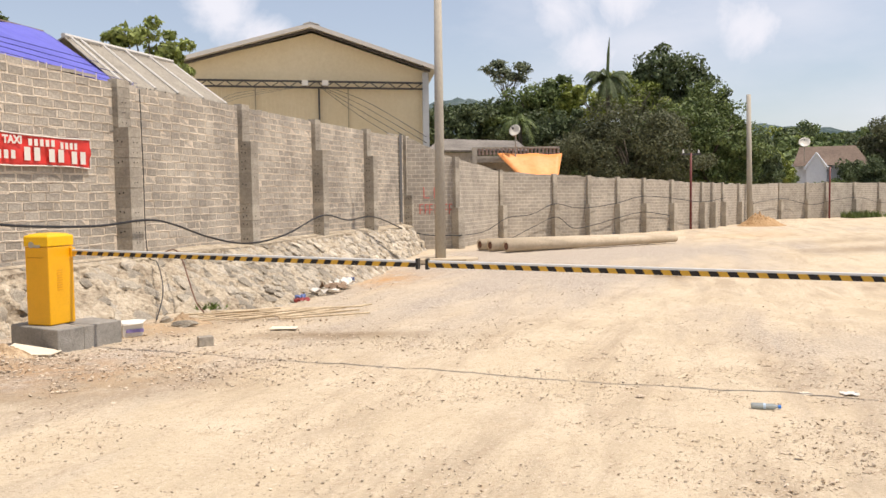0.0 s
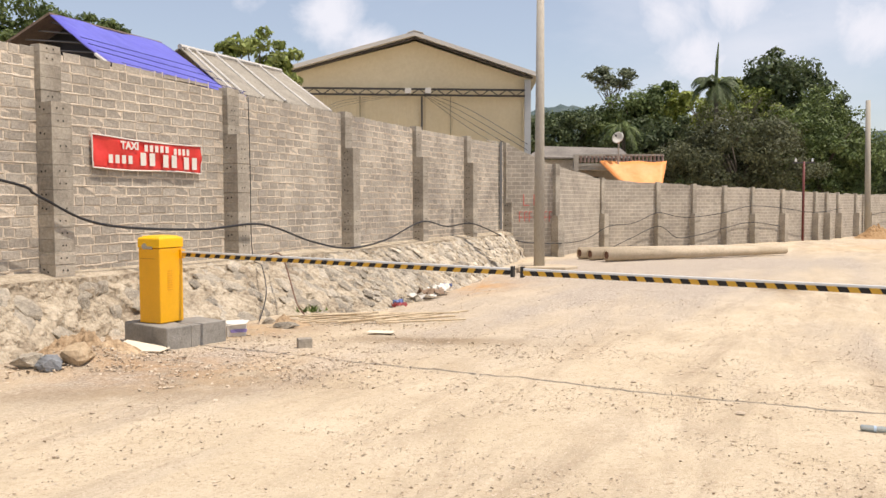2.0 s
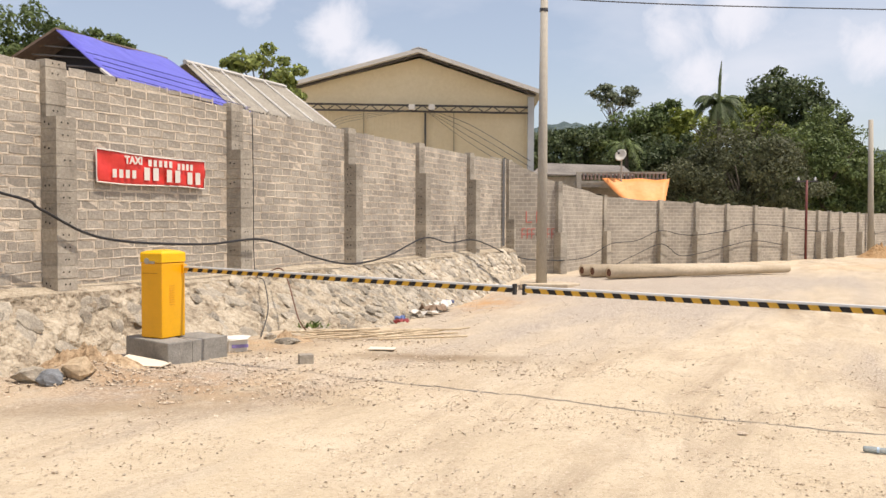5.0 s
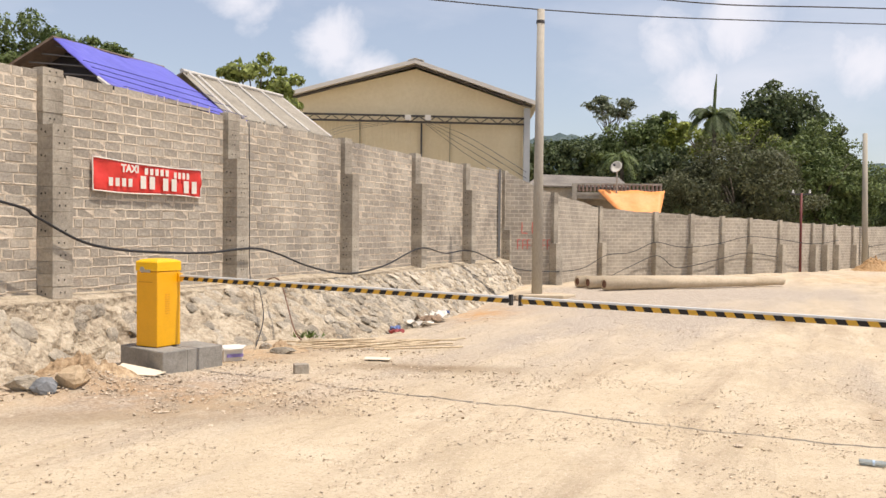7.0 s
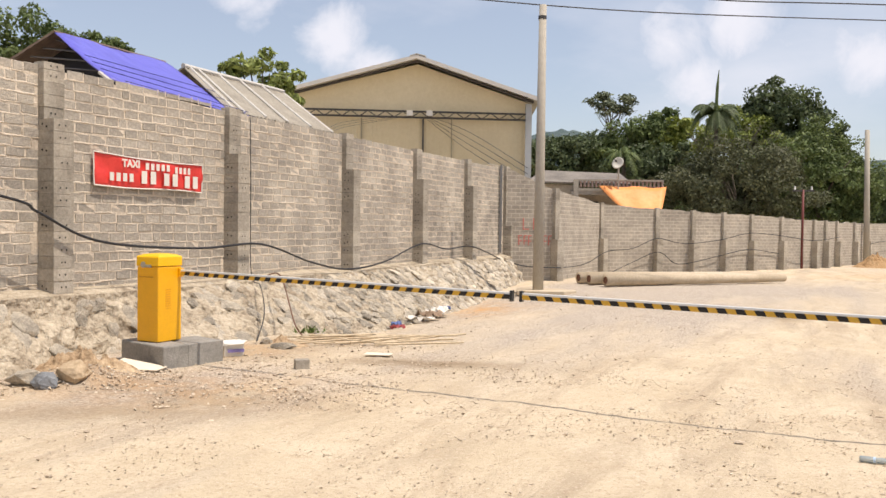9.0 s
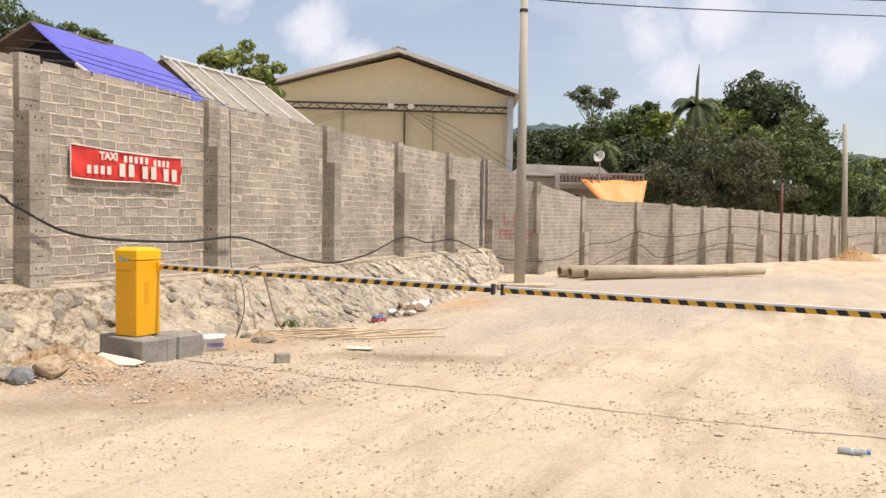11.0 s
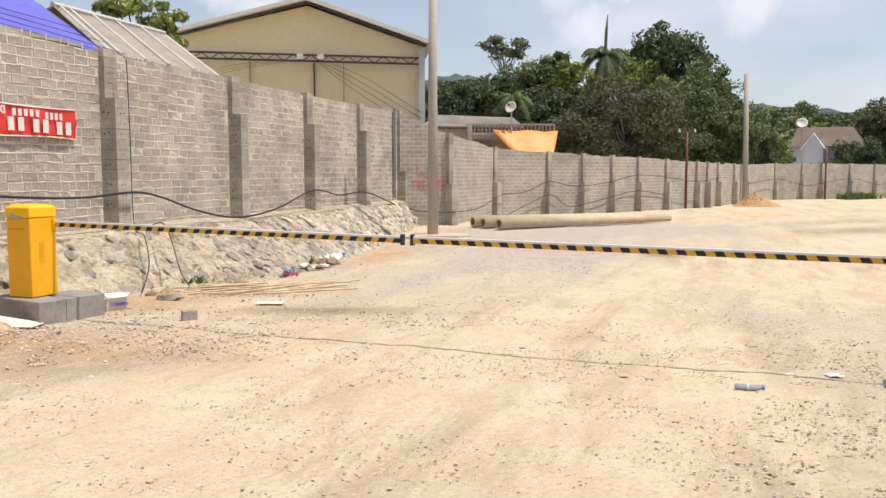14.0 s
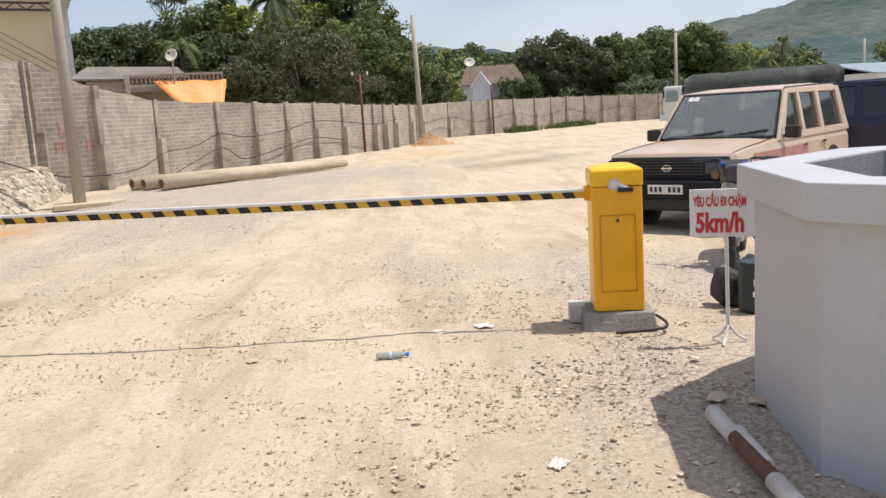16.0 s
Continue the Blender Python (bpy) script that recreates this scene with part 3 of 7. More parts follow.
wall = thing("block_wall", (0, 0, 0), "grey hollow-block boundary wall with stepped pilasters, unplastered", "wall", kind="structure")
core = Geo()
for (a, b), ta, tb in zip(zip(WALL, WALL[1:]), WALL_TOP, WALL_TOP[1:]):
    u = (Vector(b) - Vector(a)).normalized()
    n = Vector((u.y, -u.x))
    a, b = Vector(a), Vector(b)
    fa, fb, ba, bb = a, b, a - n * 0.13, b - n * 0.13
    v = [(*fa, 0.1), (*fb, 0.1), (*bb, 0.1), (*ba, 0.1), (*fa, ta - 0.05), (*fb, tb - 0.05), (*bb, tb - 0.05), (*ba, ta - 0.05)]
    core.add(v, [(0, 1, 5, 4), (2, 3, 7, 6), (4, 5, 6, 7), (1, 2, 6, 5), (3, 0, 4, 7)])
part("mortar_core", core, MORTAR, wall, "rough sandy mortar behind the blocks")

brick_kinds = []
for k in range(5):
    r = np.random.RandomState(40 + k)
    g = Geo()
    x, z = 0.121, 0.0495
    j = lambda s=0.007: float(r.uniform(-s, s))
    v = [(-x + j(), 0, -z + j()), (x + j(), 0, -z + j()), (x + j(), 0, z + j()), (-x + j(), 0, z + j())]
    v += [(p[0] * 0.975, -0.005 + j(0.003), p[2] * 0.93) for p in v]
    v = [(p[0], -p[1] + (0.0 if i < 4 else 0), p[2]) for i, p in enumerate(v)]
    g.add(v, [(3, 2, 6, 7), (2, 1, 5, 6), (1, 0, 4, 5), (0, 3, 7, 4), (7, 6, 5, 4)])
    brick_kinds.append(g.mesh("brick"))
joined = Geo()
brick_places = []
for si, ((a, b), ta, tb, L) in enumerate(zip(zip(WALL, WALL[1:]), WALL_TOP, WALL_TOP[1:], LENGTHS)):
    u = (Vector(b) - Vector(a)).normalized()
    n = Vector((u.y, -u.x))
    rows = int((max(ta, tb) - WALL_BASE) / COURSE) + 1
    for row in range(rows):
        x = -0.132 * (row % 2) + RNG.uniform(-0.03, 0.06)
        while x < L - 0.02:
            w = RNG.choice([1.0, 1.0, 1.0, 1.0, 0.5, 0.9]) * 0.248
            z = WALL_BASE + COURSE * (row + 0.5) + RNG.uniform(-0.008, 0.008)
            c = x + w / 2
            top = ta + (tb - ta) * c / L
            if c > 0.02 and c < L - 0.02 and z - 0.03 < top:
                squash = min(1.0, (top + 0.012 - z + 0.051) / 0.102)
                z -= 0.051 * (1 - squash)
                p = Vector(a) + u * c + n * RNG.uniform(-0.004, 0.004)
                tilt = RNG.uniform(-0.02, 0.02)
                m = Matrix(((u.x, n.x, 0, p.x), (u.y, n.y, 0, p.y), (0, 0, 1, z), (0, 0, 0, 1))) @ Matrix.Rotation(tilt, 4, "Y") @ Matrix.Diagonal((w / 0.25, 1, squash, 1))
                brick_places.append((si, m, int(RNG.randint(5))))
                # mortar squeezed out of the bed and the head joint, in broken ridges
                zb, lump = z - COURSE / 2, []
                if RNG.rand() < 0.75:
                    lump = [(f, zb + RNG.uniform(-0.006, 0.006), RNG.uniform(0.009, 0.016), RNG.uniform(0.004, 0.010)) for f in np.linspace(x - 0.01, x + w + 0.02, 6)]
                    o = len(joined.v)
                    for f, zz, hh, dd in lump:
                        for dz, off in ((-hh, 0.002), (-hh * 0.5, dd), (hh * 0.6, dd * 0.9), (hh, 0.002)):
                            q = Vector(a) + u * min(max(f, 0.0), L) + n * off
                            joined.v.append((q.x, q.y, zz + dz))
                    for i in range(5):
                        joined.f += [tuple(o + 4 * i + e for e in (k, k + 4, k + 5, k + 1)) for k in range(3)]
                if RNG.rand() < 0.7:
                    xe, o = x + w + 0.008, len(joined.v)
                    for f in np.linspace(-0.05, 0.05, 4):
                        hh, dd = RNG.uniform(0.007, 0.013), RNG.uniform(0.003, 0.010)
                        for dx, off in ((-hh, 0.002), (-hh * 0.5, dd), (hh * 0.5, dd), (hh, 0.002)):
                            q = Vector(a) + u * min(xe + dx, L) + n * off
                            joined.v.append((q.x, q.y, z + f))
                    for i in range(3):
                        joined.f += [tuple(o + 4 * i + e for e in (k, k + 1, k + 5, k + 4)) for k in range(3)]
            x += w + 0.019
part("squeezed_mortar", joined, MORTAR, wall, "rough sandy mortar ridges along the joints", smooth=True)["kind"] = "stuff"

# ---- pilasters ----
def pilaster(p, u, n, top, step_top, foot, name_label, deep=0.27, width=0.29, slim=0.10):
    g, holes = Geo(), Geo()
    z = foot
    r = np.random.RandomState(int(abs(p[0] * 100) + abs(p[1] * 77)))
    while z < top - 0.02:
        h = min(0.15, top - z)
        d = deep if z + h / 2 < step_top else slim
        jw = r.uniform(-0.008, 0.008)
        c = Vector(p) + u * (width / 2) + n * (d / 2 - 0.03)
        m = Matrix(((u.x, -n.x, 0, c.x), (u.y, -n.y, 0, c.y), (0, 0, 1, z + h / 2), (0, 0, 0, 1)))
        g.box((0, 0, 0), (width + jw, d + 0.06 + jw, h - 0.003), m)
        # hollows are flat dark discs, their inner shade painted on the faces
        if r.rand() < 0.6:
            for dx in (-0.05, 0.03):
                hx = dx + r.uniform(-0.02, 0.02)
                f = Vector(p) + u * (width / 2 + hx) + n * (d + 0.006)
                holes.disc((f.x, f.y, z + h / 2), 0.012, (n.x, n.y, 0), 8)
        if d > 0.2 and r.rand() < 0.55:
            for dy in (0.08, 0.15):
                f = Vector(p) - u * 0.006 + n * dy
                holes.disc((f.x, f.y, z + h / 2 + r.uniform(-0.02, 0.02)), 0.014, (-u.x, -u.y, 0), 8)
        z += h
    o = part("pilaster", g, PILE, wall, name_label)
    if holes.v:
        part("block_hole", holes, HOLESHADE, o)


for i, st in zip(range(1, 8), (2.85, 2.80, 2.72, 2.72, 2.74, 2.76, 1.64)):
    a, b = WALL[min(i, 6)], WALL[min(i, 6) + 1]
    u = (Vector(b) - Vector(a)).normalized()
    pilaster(WALL[i], u, Vector((u.y, -u.x)), WALL_TOP[i] + 0.01, st, 0.45 if i < 7 else 0.3, "grey stepped block pilaster")

# ledge of earth and concrete under the blocks
ledge = Geo()
S_TOTAL = sum(LENGTHS)
prev = None
for s in np.arange(0, S_TOTAL, 0.4):
    p, u, n = wall_at(float(s))
    w = 0.34 + 0.05 * noise.noise(Vector((s * 0.9, 1, 2)))
    z = WALL_BASE + 0.02 + 0.03 * noise.noise(Vector((s * 0.7, 5, 2)))
    o = p + n * w
    ring = [(p.x, p.y, z + 0.05), (o.x, o.y, z - 0.02), (o.x, o.y, z - 0.3), (p.x, p.y, z - 0.3)]
    if prev:
        ledge.add(prev + ring, [(0, 1, 5, 4), (1, 2, 6, 5)])
    prev = ring
part("footing", ledge, STONEMORTAR, wall, "crumbling earth-covered concrete footing", smooth=False)

# ---- stone revetment ----
FOOT = [(-7.5, 2.6), (-6.3, 5.5), (-5.04, 8.42), (-4.99, 9.35), (-4.88, 10.23), (-4.58, 10.69), (-3.94, 10.9), (-3.36, 11.79), (-2.94, 12.86), (-2.43, 13.75), (-1.78, 14.37), (-1.31, 15.65), (-0.77, 17.66), (-0.17, 19.75), (0.43, 21.93), (0.78, 23.0), (1.2, 25.3)]


def wall_project(p):
    best, s0 = None, 0.0
    for (a, b), L in zip(zip(WALL, WALL[1:]), LENGTHS):
        u = (Vector(b) - Vector(a)).normalized()
        d = Vector(p) - Vector(a)
        s = min(max(d.dot(u), 0), L)
        off = (d - u * s).length
        if best is None or off < best[0]:
            best = (off, s0 + s)
        s0 += L
    return best[1], best[0]


fs = sorted(wall_project(p) for p in FOOT)
FS, FO = np.array([a for a, b in fs]), np.array([b for a, b in fs])


def slope_point(s, v):
    """On the sloping stone face: v runs from the foot (0) to the footing of the blocks (1)."""
    p, u, n = wall_at(float(s))
    off = float(np.interp(s, FS, FO))
    off = max(off, 0.45)
    top = 0.30
    q = p + n * (off + (top - off) * v)
    foot = float(ground_z(q.x, q.y)) - 0.05
    return Vector((q.x, q.y, foot + (0.70 - foot) * v ** 0.9))


revet = thing("stone_revetment", (0, 0, 0), "sloping rubble-stone retaining base, pale mortar joints", "wall", kind="structure")
face = Geo()
ns, nv = 620, 30
pts = [[slope_point(s, v) for v in np.linspace(0, 1, nv)] for s in np.linspace(0, S_TOTAL - 0.05, ns)]
for row in pts:
    for p in row:
        d = 0.035 * noise.noise(p * 2.1) + 0.05 * noise.noise(p * 5.3) + 0.045 * noise.noise(Vector((p.x * 11, p.y * 11, p.z * 6)))
        face.v.append((p.x + d, p.y - d * 0.4, p.z + d * 0.6))
for i in range(ns - 1):
    for k in range(nv - 1):
        a = i * nv + k
        face.f.append((a, a + nv, a + nv + 1, a + 1))
o = len(face.v)
end = [Vector(p) for p in pts[-1]]
for p in end:
    face.v.append(tuple(p))
    face.v.append((p.x - 0.5, p.y + 0.3, p.z))
for k in range(nv - 1):
    face.f.append((o + 2 * k, o + 2 * k + 1, o + 2 * k + 3, o + 2 * k + 2))
part("mortar_face", face, STONEMORTAR, revet, "pale lumpy mortar between stones")
stone_kinds = [rock_mesh("stone", 100 + k, 0.5, 26) for k in range(14)]
count, s = 0, 3.4
r = np.random.RandomState(11)
stone_data = [(np.array([tuple(v.co) for v in k.vertices]), [tuple(p.vertices) for p in k.polygons]) for k in stone_kinds]
loose_v, loose_f = [], []
while s < S_TOTAL - 0.15:
    width = max(float(np.interp(s, FS, FO)), 0.5) - 0.3
    height = math.hypot(width, 0.85)
    rows = max(3, int(height / (0.165 if s > 11 else 0.205)))
    for k in range(rows):
        v = (k + 0.5 + r.uniform(-0.3, 0.3)) / rows
        ss = s + r.uniform(-0.12, 0.12)
        p, q, t = slope_point(ss, v), slope_point(ss + 0.05, v), slope_point(ss, min(v + 0.05, 1))
        e1, e2 = (q - p).normalized(), (t - p).normalized()
        nn = e1.cross(e2)
        nn = -nn if nn.z < 0 else nn
        e2 = nn.cross(e1)
        p = p + nn * (r.uniform(-0.03, 0.012) if s > 11 else r.uniform(-0.035, 0.008))
        m = Matrix(((e1.x, e2.x, nn.x, p.x), (e1.y, e2.y, nn.y, p.y), (e1.z, e2.z, nn.z, p.z), (0, 0, 0, 1)))
        sc = r.uniform(0.12, 0.28) if s > 11 else r.uniform(0.15, 0.38)
        m = m @ Matrix.Rotation(r.uniform(0, 6.28), 4, "Z") @ Matrix.Rotation(r.uniform(-0.12, 0.12), 4, "X") @ Matrix.Diagonal((sc * r.uniform(0.9, 1.5), sc, r.uniform(0.13, 0.24), 1))
        if r.rand() > float(np.interp(s, (6.0, 9.5, 12.5, 20.0), (0.3, 0.45, 1.0, 1.0))):
            continue
        if s > 5.6 and count < 300:
            part("stone", stone_kinds[r.randint(14)], STONE, revet, m=m)
            count += 1
        else:
            dv, df = stone_data[r.randint(14)]
            mm = np.array(m)
            o = len(loose_v)
            loose_v += (dv @ mm[:3, :3].T + mm[:3, 3]).tolist()
            loose_f += [tuple(i + o for i in f) for f in df]
    s += 0.165 if s > 11 else 0.205
me = bpy.data.meshes.new("stones")
me.from_pydata(loose_v, [], loose_f)
part("stones", me, STONES, revet, "tan rubble stones set in mortar")["kind"] = "stuff"

# ---- block wall: the long far stretch ----
FAR = [(0.68, 26.07, 3.43), (2.28, 26.31, 2.75), (4.34, 30.93, 2.48), (6.59, 32.09, 2.34), (8.04, 32.6, 2.28), (9.43, 33.48, 2.23), (10.86, 34.63, 2.19), (12.52, 35.98, 2.13),
       (14.5, 37.61, 2.04), (15.29, 38.37, 2.03), (16.29, 39.59, 2.02), (17.97, 41.6, 2.0), (19.71, 44.11, 1.99), (23.24, 47.98, 2.07), (25.26, 48.65, 2.07), (26.66, 49.04, 2.08),
       (29.23, 50.46, 2.08), (31.96, 52.32, 2.06), (34.25, 53.84, 2.09), (36.02, 54.48, 2.08), (37.95, 54.98, 2.06)]
FAR += [(39.61, 55.03, 2.02), (41.11, 54.9, 2.01), (42.47, 54.7, 1.97), (44.3, 54.2, 1.93), (48.0, 53.2, 1.93), (56, 50, 1.93)]
far_wall = thing("far_block_wall", (0, 0, 0), "long winding grey block wall with low buttresses", "wall", kind="structure")


def far_panel(a, b, s0):
    u = Vector((b[0] - a[0], b[1] - a[1]))
    L = u.length
    u.normalize()
    n = Vector((u.y, -u.x))
    pa, pb = Vector(a[:2]), Vector(b[:2])
    qa, qb = pa - n * 0.15, pb - n * 0.15
    g = Geo()
    cols = 6
    vs, fs_ = [], []
    for k in range(cols + 1):
        f = k / cols
        top = a[2] + (b[2] - a[2]) * f + (RNG.uniform(-0.03, 0.03) if 0 < k < cols else 0)
        p, q = pa.lerp(pb, f), qa.lerp(qb, f)
        vs += [(*p, -0.5), (*p, top), (*q, top), (*q, -0.5)]
    for k in range(cols):
        o = 4 * k
        fs_ += [(o, o + 4, o + 5, o + 1), (o + 1, o + 5, o + 6, o + 2), (o + 2, o + 6, o + 7, o + 3)]
    g.add(vs, fs_)
    me = g.mesh("wall_panel")
    uvl = me.uv_layers.new(name="UVMap")
    for loop in me.loops:
        p = me.vertices[loop.vertex_index].co
        uvl.data[loop.index].uv = (s0 + (Vector((p.x, p.y)) - pa).dot(u), p.z)
    part("wall_panel", me, FARWALL, far_wall)
    return L


s_run = 0.0
for i, (a, b) in enumerate(zip(FAR, FAR[1:])):
    s_run += far_panel(a, b, s_run)
for i in range(1, len(FAR) - 1):
    a, b = FAR[i], FAR[i + 1]
    u = (Vector((b[0] - a[0], b[1] - a[1])).normalized() + Vector((a[0] - FAR[i - 1][0], a[1] - FAR[i - 1][1])).normalized()).normalized()
    n = Vector((u.y, -u.x))
    g = Geo()
    for lo, hi, w, d in ((-0.3, 1.27 - 0.012 * i, 0.26, 0.26), (1.27 - 0.012 * i, a[2] + 0.05, 0.17, 0.10)):
        z = lo
        while z < hi - 0.02:
            h = min(0.4, hi - z)
            c = Vector(a[:2]) + n * (d / 2 - 0.02)
            m = Matrix(((u.x, -n.x, 0, c.x), (u.y, -n.y, 0, c.y), (0, 0, 1, z + h / 2), (0, 0, 0, 1)))
            g.box((0, 0, 0), (w, d + 0.04, h - 0.006), m)
            z += h
    part("buttress", g, PILE, far_wall)

# thin steel post standing against the corner
g = Geo().box((0.60, 25.70, 2.15), (0.07, 0.07, 2.6))
single("steel_post", g, plain("grey_steel", (0.20, 0.20, 0.20), 0.7, 0.2), "thin grey steel post against the wall corner", "post")

# ---- cables ----
def cable(pts, r, label, mat=BLACK, name="cable", sag=0):
    fine = []
    P = [Vector(p) for p in pts]
    for i in range(len(P) - 1):
        p0, p1, p2, p3 = P[max(i - 1, 0)], P[i], P[i + 1], P[min(i + 2, len(P) - 1)]
        for k in range(6):
            t = k / 6
            fine.append(0.5 * ((2 * p1) + (p2 - p0) * t + (2 * p0 - 5 * p1 + 4 * p2 - p3) * t * t + (3 * p1 - p0 - 3 * p2 + p3) * t ** 3))
    fine.append(P[-1])
    single(name, Geo().tube(fine, r, 6), mat, label, "cable", smooth=True)


cable([(-7.0, 6.4, 2.5), (-5.55, 9.42, 1.91), (-5.33, 9.91, 1.73), (-5.08, 10.45, 1.46), (-4.85, 10.97, 1.34), (-4.5, 11.74, 1.28), (-4.12, 12.56, 1.26), (-3.72, 13.45, 1.31), (-3.48, 14.13, 1.22),
       (-3.1, 15.12, 0.96), (-2.63, 16.35, 0.78), (-2.07, 17.86, 0.87), (-1.41, 19.68, 1.21), (-0.87, 21.1, 1.06), (-0.24, 22.73, 1.09), (0.66, 25.05, 0.65), (0.95, 25.7, 0.55), (1.46, 25.88, 0.44), (2.4, 26.02, 0.41)],
      0.018, "thick black cable looped along the block wall")
cable([(2.4, 26.02, 0.41), (3.45, 28.2, 0.44), (4.58, 30.6, 0.8), (5.57, 31.23, 0.9), (6.52, 31.72, 1.26), (7.26, 32.01, 1.13), (7.95, 32.19, 1.09), (9.29, 33.03, 1.24), (10.66, 34.08, 1.49), (12.31, 35.42, 1.4), (14.3, 37.0, 1.2), (16.3, 39.1, 1.35)],
      0.014, "black cable sagging between far buttresses")
cable([(4.7, 30.6, 0.05), (5.58, 31.2, 0.41), (6.59, 31.7, 0.77), (7.28, 32.0, 0.35), (8.01, 32.2, 0.4), (9.32, 33.0, 0.66), (10.67, 34.05, 0.85), (12.27, 35.35, 0.66)], 0.014, "second black cable low on the far wall")
fp = [(p[0] + 0.1, p[1] - 0.3, 1.0 + 0.22 * math.sin(k * 2.1)) for k, p in enumerate(FAR[12:24])]
cable(fp, 0.014, "black cable sagging between low block buttresses")
cable([(-3.80, 13.6, 3.3), (-3.79, 13.62, 2.2), (-3.78, 13.64, 0.85), (-3.5, 13.1, 0.68), (-3.22, 12.2, 0.35), (-3.15, 11.5, 0.05)], 0.008, "thin cable running down the pilaster to the ground", name="down_cable")
cable([(-3.5, 13.4, 0.80), (-3.3, 13.3, 0.86), (-3.1, 12.9, 0.74), (-2.75, 12.0, 0.25), (-2.6, 11.8, 0.10)], 0.010, "thin bent wire poking out of the stones", RUST, name="bent_wire")
cable([(-14.5, 10.9, 7.6), (-6.0, 16.9, 6.86), (1.39, 21.5, 7.1), (11.3, 24.5, 7.48), (24, 28.2, 8.2)], 0.015, "thin dark overhead electric wire", name="overhead_wire")
cable([(-6, 17.0, 7.4), (3.66, 19.7, 6.9), (9.54, 20.88, 6.98), (24, 23.8, 7.4)], 0.015, "thin dark overhead electric wire", name="overhead_wire")

# ---- poles ----
def pole(base, top_z, r0, r1, lean, name, label, mat=POLECON, n=16):
    g = Geo().tube([(0, 0, -0.3), (lean[0] * 0.5, lean[1] * 0.5, top_z * 0.5), (lean[0], lean[1], top_z)], [r0 * 1.02, (r0 + r1) / 2, r1], n)
    t = thing(name, base, label, "pole")
    part("shaft", g, mat, t, smooth=True)
    return t


p = pole((1.40, 21.5, 0), 7.1, 0.135, 0.09, (0.02, 0, 0), "utility_pole", "tapered grey concrete utility pole on a small pad")
part("collar", Geo().tube([(0.01, 0, 6.75), (0.01, 0, 6.83)], 0.105, 12), TRUSS, p)
g = Geo().prism([(-0.55, -0.45), (0.6, -0.5), (0.95, -0.1), (0.55, 0.5), (-0.5, 0.45)], -0.05, 0.07)
single("pole_pad", g, LOGCON, "broken grey concrete pad at the pole foot", "concrete pad", bevel=0.02, m=Matrix.Translation((1.40, 21.5, 0)))
pole((19.3, 43.1, 0), 6.6, 0.15, 0.11, (-0.12, 0, 0), "concrete_post", "slim weathered concrete post by the far wall")
pole((40.9, 48.3, 0), 5.9, 0.12, 0.10, (0, 0, 0), "concrete_post", "pale concrete post among far trees")
pole((55.2, 45.0, 0), 4.9, 0.13, 0.11, (0, 0, 0), "concrete_post", "pale concrete post near the far shed")
for bx, by, h in ((13.8, 37.0, 3.35), (26.5, 48.3, 3.0)):
    t = pole((bx, by, 0), h, 0.06, 0.05, (0, 0, 0), "meter_post", "dark red steel post with a small crossarm", REDPOST, 8)
    part("crossarm", Geo().box((0, 0, h - 0.05), (0.9 if h > 3.2 else 0.3, 0.06, 0.06)), TRUSS, t)
    for dx in (-0.35, 0.35) if h > 3.2 else ():
        part("insulator", Geo().tube([(dx, 0, h), (dx, 0, h + 0.14)], [0.05, 0.03], 8), WHITEALU, t)

# spare poles lying on the ground
for k, (a, b, r0, r1) in enumerate((((3.45, 23.9, 0.18), (9.35, 26.75, 0.17), 0.17, 0.125), ((3.08, 24.5, 0.18), (9.0, 27.2, 0.17), 0.17, 0.125), ((2.85, 25.0, 0.18), (8.9, 27.7, 0.17), 0.17, 0.125))):
    t = thing("spare_pole", a, "dusty concrete pole lying on gravel", "pole", group="spare poles on the ground")
    d = Vector(b) - Vector(a)
    part("shaft", Geo().tube([(0, 0, 0), d * 0.5, d], [r0, (r0 + r1) / 2, r1], 18), LOGCON, t, smooth=True)
    dn = d.normalized()
    # flat rust-dark disc paints the shaded bore on the solid butt
    part("hollow_end", Geo().disc(-dn * 0.004, r0 * 0.62, -dn, 16), RUST, t, "rusty hollow end, its dark bore painted as a disc")

